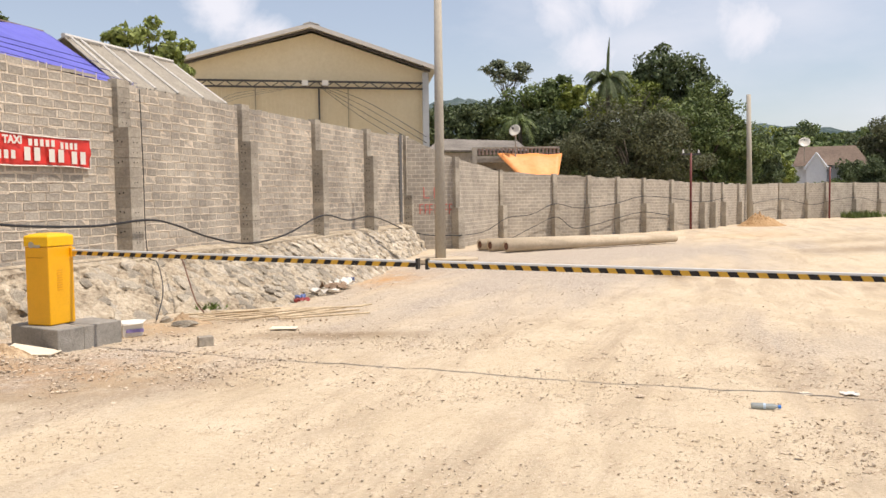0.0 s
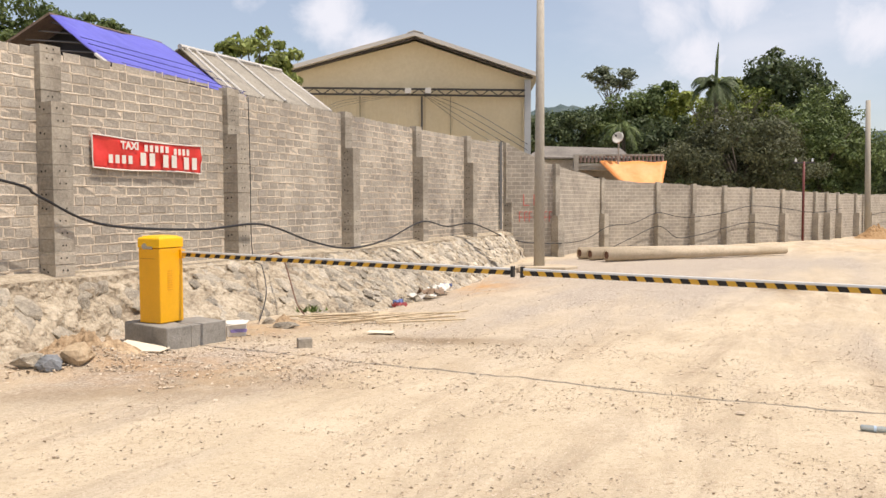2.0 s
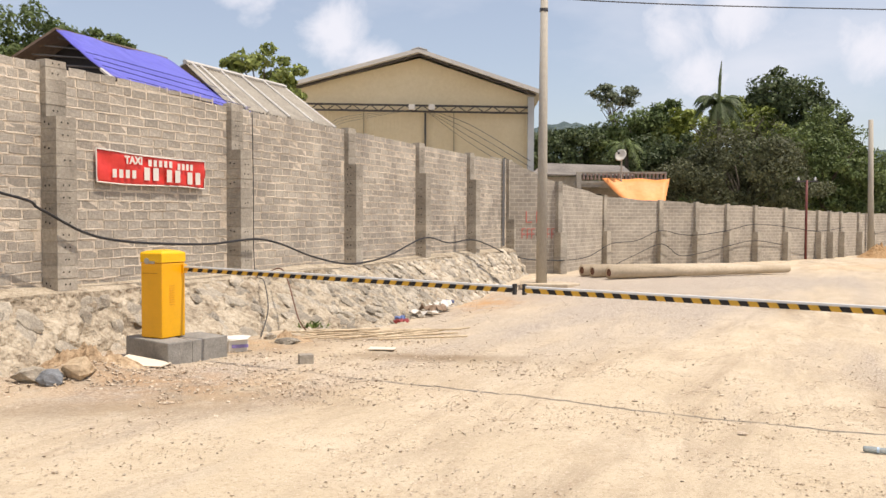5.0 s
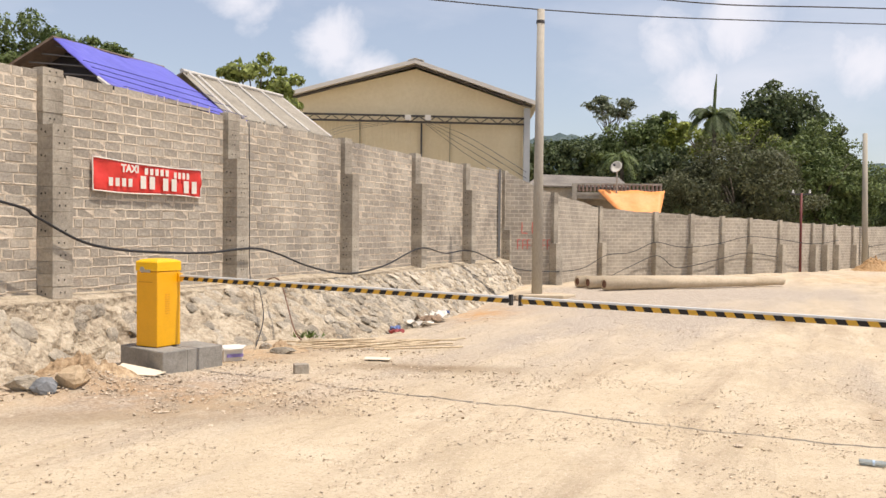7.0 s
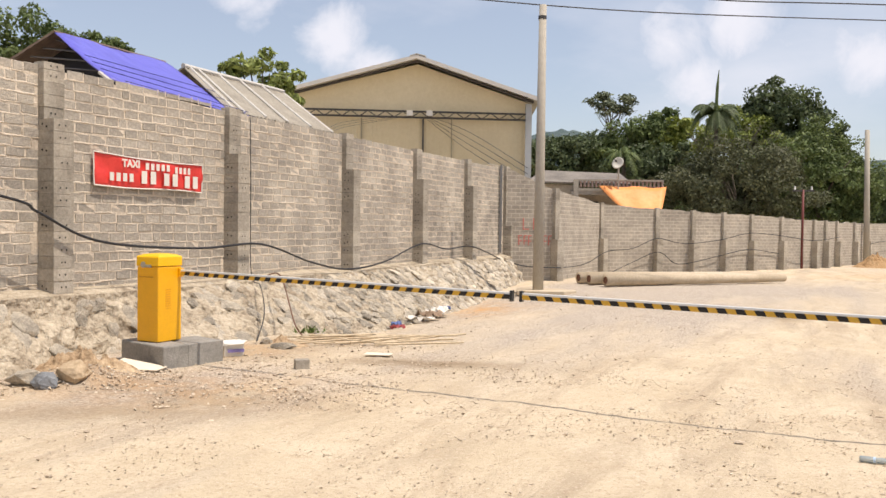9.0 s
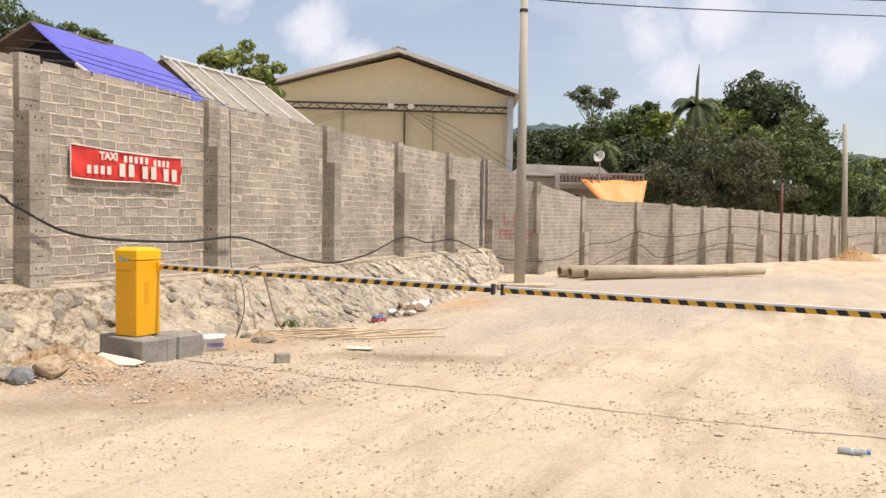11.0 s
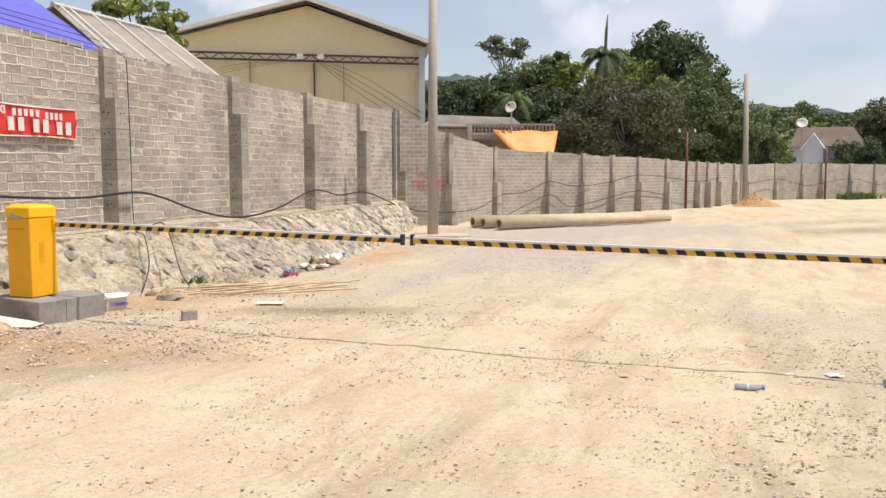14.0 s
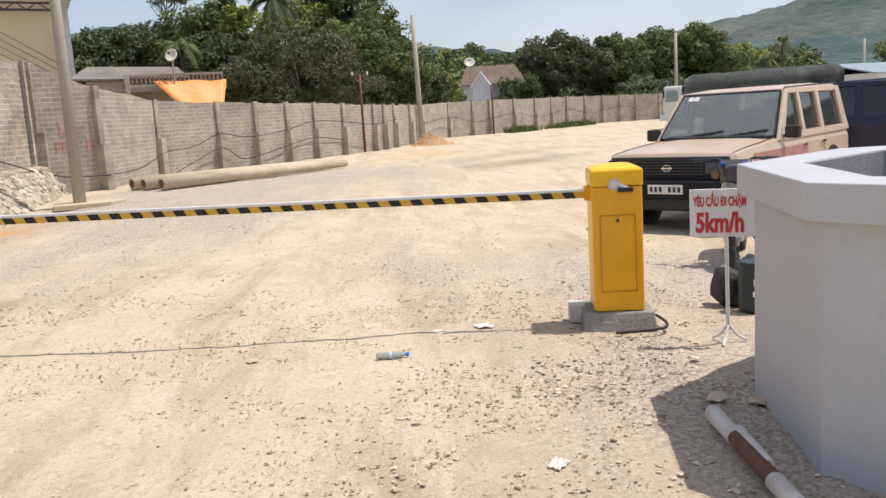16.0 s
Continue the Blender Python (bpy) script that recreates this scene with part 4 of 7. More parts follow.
# ---- warehouse behind the wall ----
def warehouse():
    t = thing("warehouse", (0, 0, 0), "cream sheet-metal warehouse with shallow gable roof", "warehouse")
    y, yb = 44.0, 70.0
    xl, xa, xr = -9.5, -3.06, 2.55
    el, ea, er = 8.30, 9.85, 7.95
    g = Geo().add([(xl, y, -0.2), (xr, y + 0.2, -0.2), (xr, y + 0.2, er), (xa, y + 0.1, ea), (xl, y, el)], [(0, 1, 2, 3, 4)])
    part("gable_wall", g, CREAM, t)
    part("rear_wall", Geo().add([(xl, yb, -0.2), (xr, yb, -0.2), (xr, yb, er), (xa, yb, ea), (xl, yb, el)], [(4, 3, 2, 1, 0)]), CREAM, t)
    part("side_wall", Geo().quad((xr, y + 0.2, -0.2), (xr, yb, -0.2), (xr, yb, er), (xr, y + 0.2, er)).quad((xl, yb, -0.2), (xl, y, -0.2), (xl, y, el), (xl, yb, el)), CREAM, t)
    ribs = Geo()
    for k in range(60):
        x = xl + 0.1 + k * (xr - xl - 0.2) / 59
        ribs.box((x, y - 0.03 + 0.2 * (x - xl) / (xr - xl), 3.6), (0.05, 0.05, 7.3))
    part("sheet_ribs", ribs, CREAM, t, "vertical ribs of the cladding")["kind"] = "stuff"
    # roof sheets overhang the gable
    r = 0.95
    part("roof", Geo().slab((xl - 0.45, y - r, el + 0.05), (xa, y - r, ea + 0.28), (xa, yb, ea + 0.28), (xl - 0.45, yb, el + 0.05), 0.09), ROOFSHEET, t, "weathered grey roof sheets")
    part("roof", Geo().slab((xa, y - r, ea + 0.28), (xr + 0.62, y - r, er + 0.08), (xr + 0.62, yb, er + 0.08), (xa, yb, ea + 0.28), 0.09), ROOFSHEET, t, "weathered grey roof sheets")
    part("ridge_cap", Geo().slab((xa - 0.35, y - r - 0.03, ea + 0.26), (xa, y - r - 0.03, ea + 0.36), (xa, yb, ea + 0.36), (xa - 0.35, yb, ea + 0.26), 0.04).slab((xa, y - r - 0.03, ea + 0.36), (xa + 0.45, y - r - 0.03, ea + 0.24), (xa + 0.45, yb, ea + 0.24), (xa, yb, ea + 0.36), 0.04), ROOFSHEET, t)
    # added pale strips along the verge paint in the bounce-lit underside of the overhang
    part("barge_board", Geo().slab((xl - 0.45, y - r - 0.02, el - 0.14), (xa, y - r - 0.02, ea + 0.10), (xa, y - r - 0.02, ea + 0.30), (xl - 0.45, y - r - 0.02, el + 0.06), 0.03), WHITERIB, t, "pale sheet verge added for the lit roof underside")
    part("barge_board", Geo().slab((xa, y - r - 0.02, ea + 0.10), (xr + 0.62, y - r - 0.02, er - 0.12), (xr + 0.62, y - r - 0.02, er + 0.09), (xa, y - r - 0.02, ea + 0.30), 0.03), WHITERIB, t, "pale sheet verge added for the lit roof underside")
    for x0, z0, x1, z1 in ((xl, el - 0.02, xa, ea + 0.14), (xa, ea + 0.14, xr + 0.3, er - 0.02)):
        part("rafter", Geo().tube([(x0, y - 0.12, z0), (x1, y - 0.12, z1)], 0.07, 6), TRUSS, t)
    for k in range(6):
        f = (k + 0.5) / 6
        x, z = xa + (xr + 0.4 - xa) * f, ea + 0.12 + (er - 0.02 - ea - 0.12) * f
        part("purlin", Geo().box((x, y - 0.5, z), (0.09, 0.9, 0.09)), TRUSS, t)
    # lattice beam across the opening, with its posts
    for z in (7.02, 7.32):
        part("lattice_chord", Geo().tube([(xl + 0.4, y - 0.35, z + 0.18), (xr - 0.1, y - 0.18, z)], 0.05, 6), TRUSS, t)
    lat = Geo()
    n = 26
    for k in range(n):
        xa0, xb0 = xl + 0.4 + (xr - 0.5 - xl) * k / n, xl + 0.4 + (xr - 0.5 - xl) * (k + 1) / n
        za, zb = 0.18 * (1 - k / n), 0.18 * (1 - (k + 1) / n)
        lo, hi = (7.02, 7.32) if k % 2 else (7.32, 7.02)
        lat.tube([(xa0, y - 0.28, lo + za), (xb0, y - 0.28, hi + zb)], 0.025, 5)
    part("lattice_web", lat, TRUSS, t)
    part("door_post", Geo().box((-2.75, y - 0.1, 3.5), (0.09, 0.09, 7.1)), TRUSS, t)
    part("door_seam", Geo().box((-5.9, y - 0.06, 3.6), (0.05, 0.05, 7.0)), plain("grey_seam", (0.34, 0.30, 0.20), 0.7), t)
    part("door_seam", Geo().box((-1.3, y + 0.02, 3.6), (0.05, 0.05, 7.0)), MATS["grey_seam"], t)
    part("corner_post", Geo().box((xr + 0.05, y - 0.05, 3.9), (0.32, 0.3, 7.9)), plain("pale_steel", (0.42, 0.43, 0.43), 0.5, 0.3), t)
    for x in (-3.4, -2.4):
        part("floodlight", Geo().box((x, y - 0.6, 7.28), (0.3, 0.25, 0.26)), WHITERIB, t)


warehouse()
for k in range(4):
    cable([(-2.6, 43.6, 7.2 - 0.05 * k), (-0.5, 36, 5.6 - 0.25 * k), (1.6, 29.0, 3.6 - 0.2 * k)], 0.011, "thin slack electric wire", name="slack_wire")
for k in range(3):
    cable([(-3.3, 43.4, 7.15), (-5.0, 33, 5.6 - 0.1 * k), (-4.6, 23.9, 4.2 - 0.07 * k), (-5.0, 19.4, 3.98 - 0.05 * k), (-6.2, 14.6, 4.02 - 0.05 * k)], 0.006, "thin slack electric wire", name="slack_wire")


# ---- house with the blue tarpaulin ----
def tarp_house():
    t = thing("tarp_house", (0, 0, 0), "low house with blue tarpaulin over its gable roof", "house")
    # ridge and front eave run parallel to the wall
    ra, rb = Vector((-8.02, 15.84, 5.12)), Vector((-7.75, 20.9, 5.52))
    ea, eb = Vector((-6.36, 14.4, 4.02)), Vector((-4.9, 19.2, 3.85))
    n = 14
    g = Geo()
    for i in range(n + 1):
        for k in range(n + 1):
            f, h = i / n, k / n
            p = ra.lerp(rb, f).lerp(ea.lerp(eb, f), h)
            z = p.z + 0.05 * math.sin(f * 9 + h * 3) * 0.5 + 0.03 * noise.noise(p * 2.5) - 0.06 * math.sin(h * 3.14)
            g.v.append((p.x, p.y, z))
    for i in range(n):
        for k in range(n):
            a = i * (n + 1) + k
            g.f.append((a, a + 1, a + n + 2, a + n + 1))
    ob = part("tarpaulin", g, TARPBLUE, t, "creased blue plastic tarpaulin", smooth=True)
    so = ob.modifiers.new("thick", "SOLIDIFY")
    so.thickness = 0.02
    la, lb = Vector((-9.2, 15.75, 4.32)), Vector((-9.4, 21.4, 4.2))
    part("back_roof", Geo().slab(ra, rb, lb, la, -0.04), TILE, t)
    # near-black panel paints the shade of the open gable under the roof edge
    part("gable", Geo().add([tuple(ra + Vector((0.03, 0.7, -0.06))), tuple(ea + Vector((0.2, 0.75, -0.10))), (ea.x + 0.2, ea.y + 0.75, -0.1), (-9.2, 16.4, -0.1), (-9.2, 16.4, 4.2)], [(0, 1, 2, 3, 4)]), SHADEPANEL, t, "dark panel painted as the shaded open gable end")
    for k in range(5):
        f = 0.1 + 0.2 * k
        a = ra.lerp(la, f) + Vector((0.1, 0.1, -0.05))
        b = ra.lerp(ea, f) + Vector((0.05, 0.1, -0.1))
        part("batten", Geo().tube([a, b], 0.015, 5), TRUSS, t)
    part("barge_board", Geo().tube([ra.lerp(ea, 0.82) + Vector((0, -0.02, -0.05)), ea + Vector((0.03, -0.02, -0.06))], 0.035, 6), WHITERIB, t, "pale edge board")
    part("wall", Geo().box((-6.9, 18.5, 1.9), (2.6, 5.5, 3.7)), OLDWALL, t)
    for k in range(3):
        off = Vector((0.0, 0.0, 0.03))
        part("rope", Geo().tube([ra.lerp(ea, 0.55 + 0.14 * k) + off, rb.lerp(eb, 0.52 + 0.16 * k) + off], 0.007, 5), plain("dark_blue_cord", (0.03, 0.03, 0.14), 0.7) if "dark_blue_cord" not in MATS else MATS["dark_blue_cord"], t)
    # corrugated fibre-cement roof carrying on behind
    u = thing("corrugated_roof_house", (0, 0, 0), "house with weathered corrugated fibre-cement roof", "house")
    a, b = Vector((-7.45, 21.3, 5.46)), Vector((-6.2, 27.0, 5.72))
    c, d = Vector((-5.55, 18.6, 4.05)), Vector((-4.15, 24.0, 4.18))
    m_, k_ = 130, 8
    g = Geo()
    for i in range(m_ + 1):
        for k in range(k_ + 1):
            f, h = i / m_, k / k_
            p = a.lerp(b, f).lerp(c.lerp(d, f), h)
            g.v.append((p.x, p.y, p.z + 0.035 * math.sin(f * 2 * math.pi * 32) + 0.01 * noise.noise(p * 3)))
    for i in range(m_):
        for k in range(k_):
            q = i * (k_ + 1) + k
            g.f.append((q, q + 1, q + k_ + 2, q + k_ + 1))
    ob = part("roof_sheet", g, FIBRO, u, smooth=True)
    so = ob.modifiers.new("thick", "SOLIDIFY")
    so.thickness = 0.015
    part("ridge_cap", Geo().tube([a + Vector((-0.02, 0, 0.06)), b + Vector((-0.02, 0, 0.06))], 0.06, 8), WHITERIB, u, "white mortar ridge")
    part("barge_cap", Geo().tube([b, d], 0.035, 8), WHITERIB, u)
    for f in (0.05, 0.12, 0.30, 0.50, 0.74):
        part("sheet_lap", Geo().tube([a.lerp(b, f) + Vector((0, 0, 0.05)), c.lerp(d, f) + Vector((0, 0, 0.04))], 0.03, 6), WHITERIB, u, "pale mortar strip")
    part("back_roof", Geo().slab(a, b, b + Vector((-3, 0.8, -1.6)), a + Vector((-3, 0.8, -1.6)), -0.04), FIBRO, u)
    part("wall", Geo().box((-6.6, 24.0, 1.9), (2.2, 6.0, 3.7)), OLDWALL, u)


tarp_house()


# ---- old house with the orange awning ----
def old_house():
    t = thing("old_house", (0, 0, 0), "weathered rendered house with balustraded roof terrace", "house")
    part("wall", Geo().box((6.3, 41.5, 1.4), (4.0, 5.0, 3.4)), OLDWALL, t)
    part("wall", Geo().add([(2.9, 38.6, 0), (4.5, 38.2, 0), (4.5, 38.2, 3.52), (2.9, 38.6, 3.56), (2.9, 44, 0), (4.5, 44, 0), (4.5, 44, 3.52), (2.9, 44, 3.56)],
                           [(0, 1, 2, 3), (5, 4, 7, 6), (1, 5, 6, 2), (4, 0, 3, 7), (3, 2, 6, 7)]), OLDWALL, t)
    part("roof", Geo().slab((2.2, 38.1, 3.66), (6.8, 38.1, 3.58), (6.8, 41.2, 4.22), (3.1, 41.2, 4.34), 0.08), material("weathered_roof", ((0.13, 0.115, 0.10), (0.27, 0.24, 0.205)), 0.92, grain=8, stain=0.9, bump=0.6, bump_scale=7, depth=0.05), t, "grey corrugated low roof")
    part("terrace_slab", Geo().box((6.15, 40.9, 3.15), (4.1, 6.2, 0.16)), OLDWALL, t)
    part("handrail", Geo().box((6.15, 37.85, 3.70), (3.9, 0.16, 0.08)), OLDWALL, t)
    part("base_rail", Geo().box((6.15, 37.85, 3.29), (3.9, 0.16, 0.12)), OLDWALL, t)
    bal = Geo().tube([(0, 0, 0), (0, 0, 0.06), (0, 0, 0.16), (0, 0, 0.27), (0, 0, 0.33)], [0.05, 0.075, 0.04, 0.07, 0.05], 6).mesh("baluster", True)
    bal.materials.append(plain("pinkish_render", (0.36, 0.26, 0.22), 0.9))
    for k in range(23):
        part("baluster", bal, None, t, m=Matrix.Translation((4.35 + k * 0.168, 37.85, 3.38)))
    part("post", Geo().box((4.3, 37.8, 1.85), (0.2, 0.2, 3.7)), OLDWALL, t)
    # flat black panel on the wall, painted for the doorway's inner shade
    part("dark_doorway", Geo().box((5.0, 38.98, 1.6), (0.9, 0.06, 2.4)), SHADEPANEL, t)
    aw = thing("awning", (0, 0, 0), "sagging orange tarpaulin awning tied to the terrace", "awning")
    A, B, C_, D_ = Vector((5.3, 37.7, 3.45)), Vector((8.2, 37.7, 3.40)), Vector((7.55, 36.0, 2.0)), Vector((6.6, 36.0, 2.0))
    g, n = Geo(), 10
    for i in range(n + 1):
        for k in range(n + 1):
            f, h = i / n, k / n
            p = A.lerp(B, f).lerp(D_.lerp(C_, f), h)
            g.v.append((p.x, p.y, p.z - 0.10 * math.sin(math.pi * h) + 0.03 * math.sin(f * 14)))
    for i in range(n):
        for k in range(n):
            q = i * (n + 1) + k
            g.f.append((q, q + 1, q + n + 2, q + n + 1))
    ob = part("sheet", g, TARPORANGE, aw, smooth=True)
    so = ob.modifiers.new("thick", "SOLIDIFY")
    so.thickness = 0.02
    part("pole", Geo().tube([(6.6, 36.0, 0), (6.6, 36.0, 2.0)], 0.04, 8), WOODSTICK, aw)
    part("pole", Geo().tube([(7.55, 36.0, 0), (7.55, 36.0, 2.0)], 0.04, 8), WOODSTICK, aw)


def dish(loc, r, aim, mast, label):
    t = thing("satellite_dish", loc, label, "satellite dish")
    d = Vector(aim).normalized()
    s = d.orthogonal().normalized()
    u = d.cross(s)
    g = Geo()
    rings, n = 5, 20
    for i in range(rings + 1):
        rr = r * i / rings
        for k in range(n):
            a = 2 * math.pi * k / n
            g.v.append(tuple(d * (0.28 * (rr / r) ** 2 * r) + (s * math.cos(a) + u * math.sin(a)) * rr))
    for i in range(rings):
        for k in range(n):
            a, b = i * n + k, i * n + (k + 1) % n
            g.f.append((a, b, b + n, a + n))
    ob = part("bowl", g, DISHWHITE, t, smooth=True)
    so = ob.modifiers.new("thick", "SOLIDIFY")
    so.thickness = 0.02
    part("feed_arm", Geo().tube([u * (-r * 0.9) + d * 0.1, d * r * 0.95], 0.02, 6), TRUSS, t)
    part("feed_horn", Geo().tube([d * r * 0.9, d * r * 1.05], 0.05, 8), TRUSS, t)
    part("mast", Geo().tube([(0, 0, -mast), -d * 0.02], 0.035, 8), OLDWALL, t)


old_house()
dish((6.1, 37.6, 4.42), 0.27, (-0.55, -0.75, 0.35), 1.2, "round pale satellite dish on a mast above the terrace")

# far white house
t = thing("far_house", (0, 0, 0), "small white house with brown hipped tile roof", "house")
part("wall", Geo().box((37.2, 71.0, 1.9), (5.2, 4.5, 4.0), Matrix.Translation((37.2, 71, 0)) @ Matrix.Rotation(radians(-28), 4, "Z") @ Matrix.Translation((-37.2, -71, 0))), HOUSEWHITE, t)
rm = Matrix.Translation((38.4, 69.6, 3.7)) @ Matrix.Rotation(radians(-28), 4, "Z")
g = Geo().add([(-2.9, -2.4, 0), (2.9, -2.4, 0), (2.9, 2.4, 0), (-2.9, 2.4, 0), (-2.4, 0, 1.65), (1.9, 0, 1.65)], [(0, 1, 5, 4), (1, 2, 5), (2, 3, 4, 5), (3, 0, 4), (3, 2, 1, 0)], rm)
part("roof", g, TILE, t, "brown weathered tiles")
rm = Matrix.Translation((36.1, 67.6, 0)) @ Matrix.Rotation(radians(-28), 4, "Z")
part("gable_bay", Geo().add([(-0.75, 0, 0), (0.75, 0, 0), (0.75, 0, 3.5), (0, 0, 4.6), (-0.75, 0, 3.5), (-0.75, 3, 0), (0.75, 3, 0), (0.75, 3, 3.5), (0, 3, 4.6), (-0.75, 3, 3.5)],
                            [(0, 1, 2, 3, 4), (1, 6, 7, 2), (5, 0, 4, 9), (2, 7, 8, 3), (3, 8, 9, 4)], rm), HOUSEWHITE, t)
part("gable_coping", Geo().tube([rm @ Vector((-0.9, -0.05, 3.4)), rm @ Vector((0, -0.05, 4.7)), rm @ Vector((0.9, -0.05, 3.4))], 0.1, 6), HOUSEWHITE, t)
part("annex", Geo().box((32.0, 70.5, 2.0), (2.4, 3, 4.6)), HOUSEWHITE, t)
dish((34.9, 67.3, 5.5), 0.45, (-0.35, -0.75, 0.5), 1.5, "white satellite dish above the far house")
# far shed at the edge of the yard
t = thing("far_shed", (0, 0, 0), "long pale shed with low blue-grey metal roof", "shed")
part("wall", Geo().box((50.5, 40.0, 1.1), (8, 6, 2.4)), HOUSEWHITE, t)
part("roof", Geo().slab((45.8, 36.6, 2.3), (55, 36.6, 2.3), (55, 40, 3.0), (45.8, 40, 3.0), 0.08).slab((45.8, 40, 3.0), (55, 40, 3.0), (55, 43.4, 2.3), (45.8, 43.4, 2.3), 0.08), plain("blue_grey_sheet", (0.26, 0.33, 0.36), 0.5, 0.2), t)

# ---- barrier gates ----
CAB_L, CAB_R = Vector((-3.90, 9.93, 0)), Vector((4.20, 6.02, 0))


def cabinet(base, turn, plinth, width, depth, group_label, arm_local, arm_len, tip_label, door_side):
    """Cabinet with domed lid; local x along the arm, local -y towards the drive's outer side."""
    t = thing("barrier_gate", base @ Matrix.Rotation(turn, 4, "Z"), group_label, "barrier gate", group="barrier gates")
    z0, h = plinth, 0.86
    part("housing", Geo().box((0, 0, z0 + h / 2), (width, depth, h)), YELLOW, t, bevel=0.012)
    # lid with a shallow hip
    zl = z0 + h + 0.003
    g = Geo()
    w, d = width / 2 + 0.006, depth / 2 + 0.006
    rings = [(1, 0), (1, 0.10), (0.96, 0.113), (0.7, 0.134), (0.35, 0.144)]
    for s, z in rings:
        g.v += [(-w * s, -d * s, zl + z), (w * s, -d * s, zl + z), (w * s, d * s, zl + z), (-w * s, d * s, zl + z)]
    for i in range(len(rings) - 1):
        for k in range(4):
            g.f.append((i * 4 + k, i * 4 + (k + 1) % 4, i * 4 + 4 + (k + 1) % 4, i * 4 + 4 + k))
    o = (len(rings) - 1) * 4
    g.f += [(o, o + 1, o + 2, o + 3), (3, 2, 1, 0)]
    part("lid", g, YELLOWCAP, t, "domed yellow lid", bevel=0.006)
    return t, z0, h


# left gate: turned so that an edge points at the yard
arm_dir = (Vector((CAB_R.x, CAB_R.y)) - Vector((CAB_L.x, CAB_L.y))).normalized()
turn = math.atan2(arm_dir.y, arm_dir.x)
t, z0, h = cabinet(Matrix.Translation(CAB_L), turn, 0.26, 0.33, 0.36, "yellow steel barrier gate cabinet with striped arm lowered", None, 0, "", 0)
gate_left = t
yf = -0.18 - 0.003
part("front_panel_slot", Geo().box((-0.02, yf, z0 + 0.74), (0.22, 0.006, 0.008)), SEAM, t)
g = Geo()
for k in range(9):
    g.box((0.1665, -0.03, z0 + 0.38 + k * 0.027), (0.005, 0.075, 0.007))
part("louvre", g, plain("louvre_yellow", (0.70, 0.33, 0.006), 0.5), t, "pressed ventilation louvres")
part("lock_plate", Geo().tube([(-0.06, yf - 0.012, z0 + 0.88), (-0.06, yf + 0.004, z0 + 0.88)], 0.035, 14), STEEL, t, "round steel lock badge")
part("badge_bar", Geo().box((0.02, yf - 0.006, z0 + 0.865), (0.09, 0.012, 0.03)), STEEL, t)

turn_r = turn + math.pi
t, z0r, hr = cabinet(Matrix.Translation(CAB_R), turn_r - radians(4), 0.12, 0.34, 0.34, "yellow steel barrier gate cabinet with door and striped arm lowered", None, 0, "", 0)
gate_right = t
yb = 0.17 + 0.003
def frame_lines(t, y, z0, w, lo, hi):
    g = Geo()
    for z in (lo, hi):
        g.box((0, y, z0 + z), (w, 0.005, 0.007))
    for x in (-w / 2, w / 2):
        g.box((x, y, z0 + (lo + hi) / 2), (0.007, 0.005, hi - lo))
    part("door_seam", g, SEAM, t)
frame_lines(t, yb, z0r, 0.235, 0.14, 0.665)
part("keyhole", Geo().tube([(0.0, yb, z0r + 0.63), (0.0, yb + 0.008, z0r + 0.63)], 0.012, 10), TRUSS, t)
part("lock_plate", Geo().tube([(0.02, yb - 0.004, z0r + 0.875), (0.02, yb + 0.012, z0r + 0.875)], 0.042, 12), STEEL, t, "round toothed steel badge")
part("lock_plate", Geo().tube([(0.02, yb + 0.012, z0r + 0.875), (0.02, yb + 0.02, z0r + 0.875)], 0.024, 12), WHITEALU, t)
part("lock_lever", Geo().box((-0.055, yb + 0.018, z0r + 0.838), (0.10, 0.03, 0.03)), BLACK, t, "black lock lever", bevel=0.004)
part("badge_bar", Geo().tube([(0.0, yb + 0.012, z0r + 0.87), (-0.07, yb + 0.012, z0r + 0.845)], 0.017, 8), STEEL, t)

JOIN = Vector((0.12, 8.02, 0.985))


def arm(gate, start, end_, up_white, label):
    """Aluminium arm: a white upper box and a lower strip of slanted black and yellow bars."""
    d = end_ - start
    L = d.length
    x = d.normalized()
    y = Vector((0, 0, 1)).cross(x).normalized()
    z = x.cross(y)
    m = gate.matrix_world.inverted() @ Matrix(((x.x, y.x, z.x, start.x), (x.y, y.y, z.y, start.y), (x.z, y.z, z.z, start.z), (0, 0, 0, 1)))
    a = part("arm", Geo().box((L / 2, 0, 0), (L, 0.03, 0.066)), WHITEALU, gate, label, bevel=0.005, m=m)
    n = int(L / 0.075)
    lo, hi, s, w = -0.0305, 0.012, 0.025, L / n
    g = Geo()
    g.v = [(x0, y0, z0_) for y0 in (-0.0185, 0.0185) for x0, z0_ in ((-s / 2, lo), (w - s / 2, lo), (w + s / 2, hi), (s / 2, hi))]
    g.f = [(0, 1, 2, 3), (7, 6, 5, 4), (3, 2, 6, 7), (1, 0, 4, 5), (2, 1, 5, 6), (0, 3, 7, 4)]
    stripes = [g.mesh("stripe"), g.mesh("stripe")]
    stripes[0].materials.append(STRIPEY)
    stripes[1].materials.append(STRIPEK)
    for k in range(n):
        part("black_stripe" if k % 2 else "yellow_stripe", stripes[k % 2], None, a, m=Matrix.Translation((k * w, 0, 0)))
    part("end_cap", Geo().box((L + 0.012, 0, 0), (0.025, 0.05, 0.10)), BLACK, a)
    part("arm_clamp", Geo().box((-0.02, 0, 0), (0.05, 0.06, 0.1)), YELLOW, a)
    return a


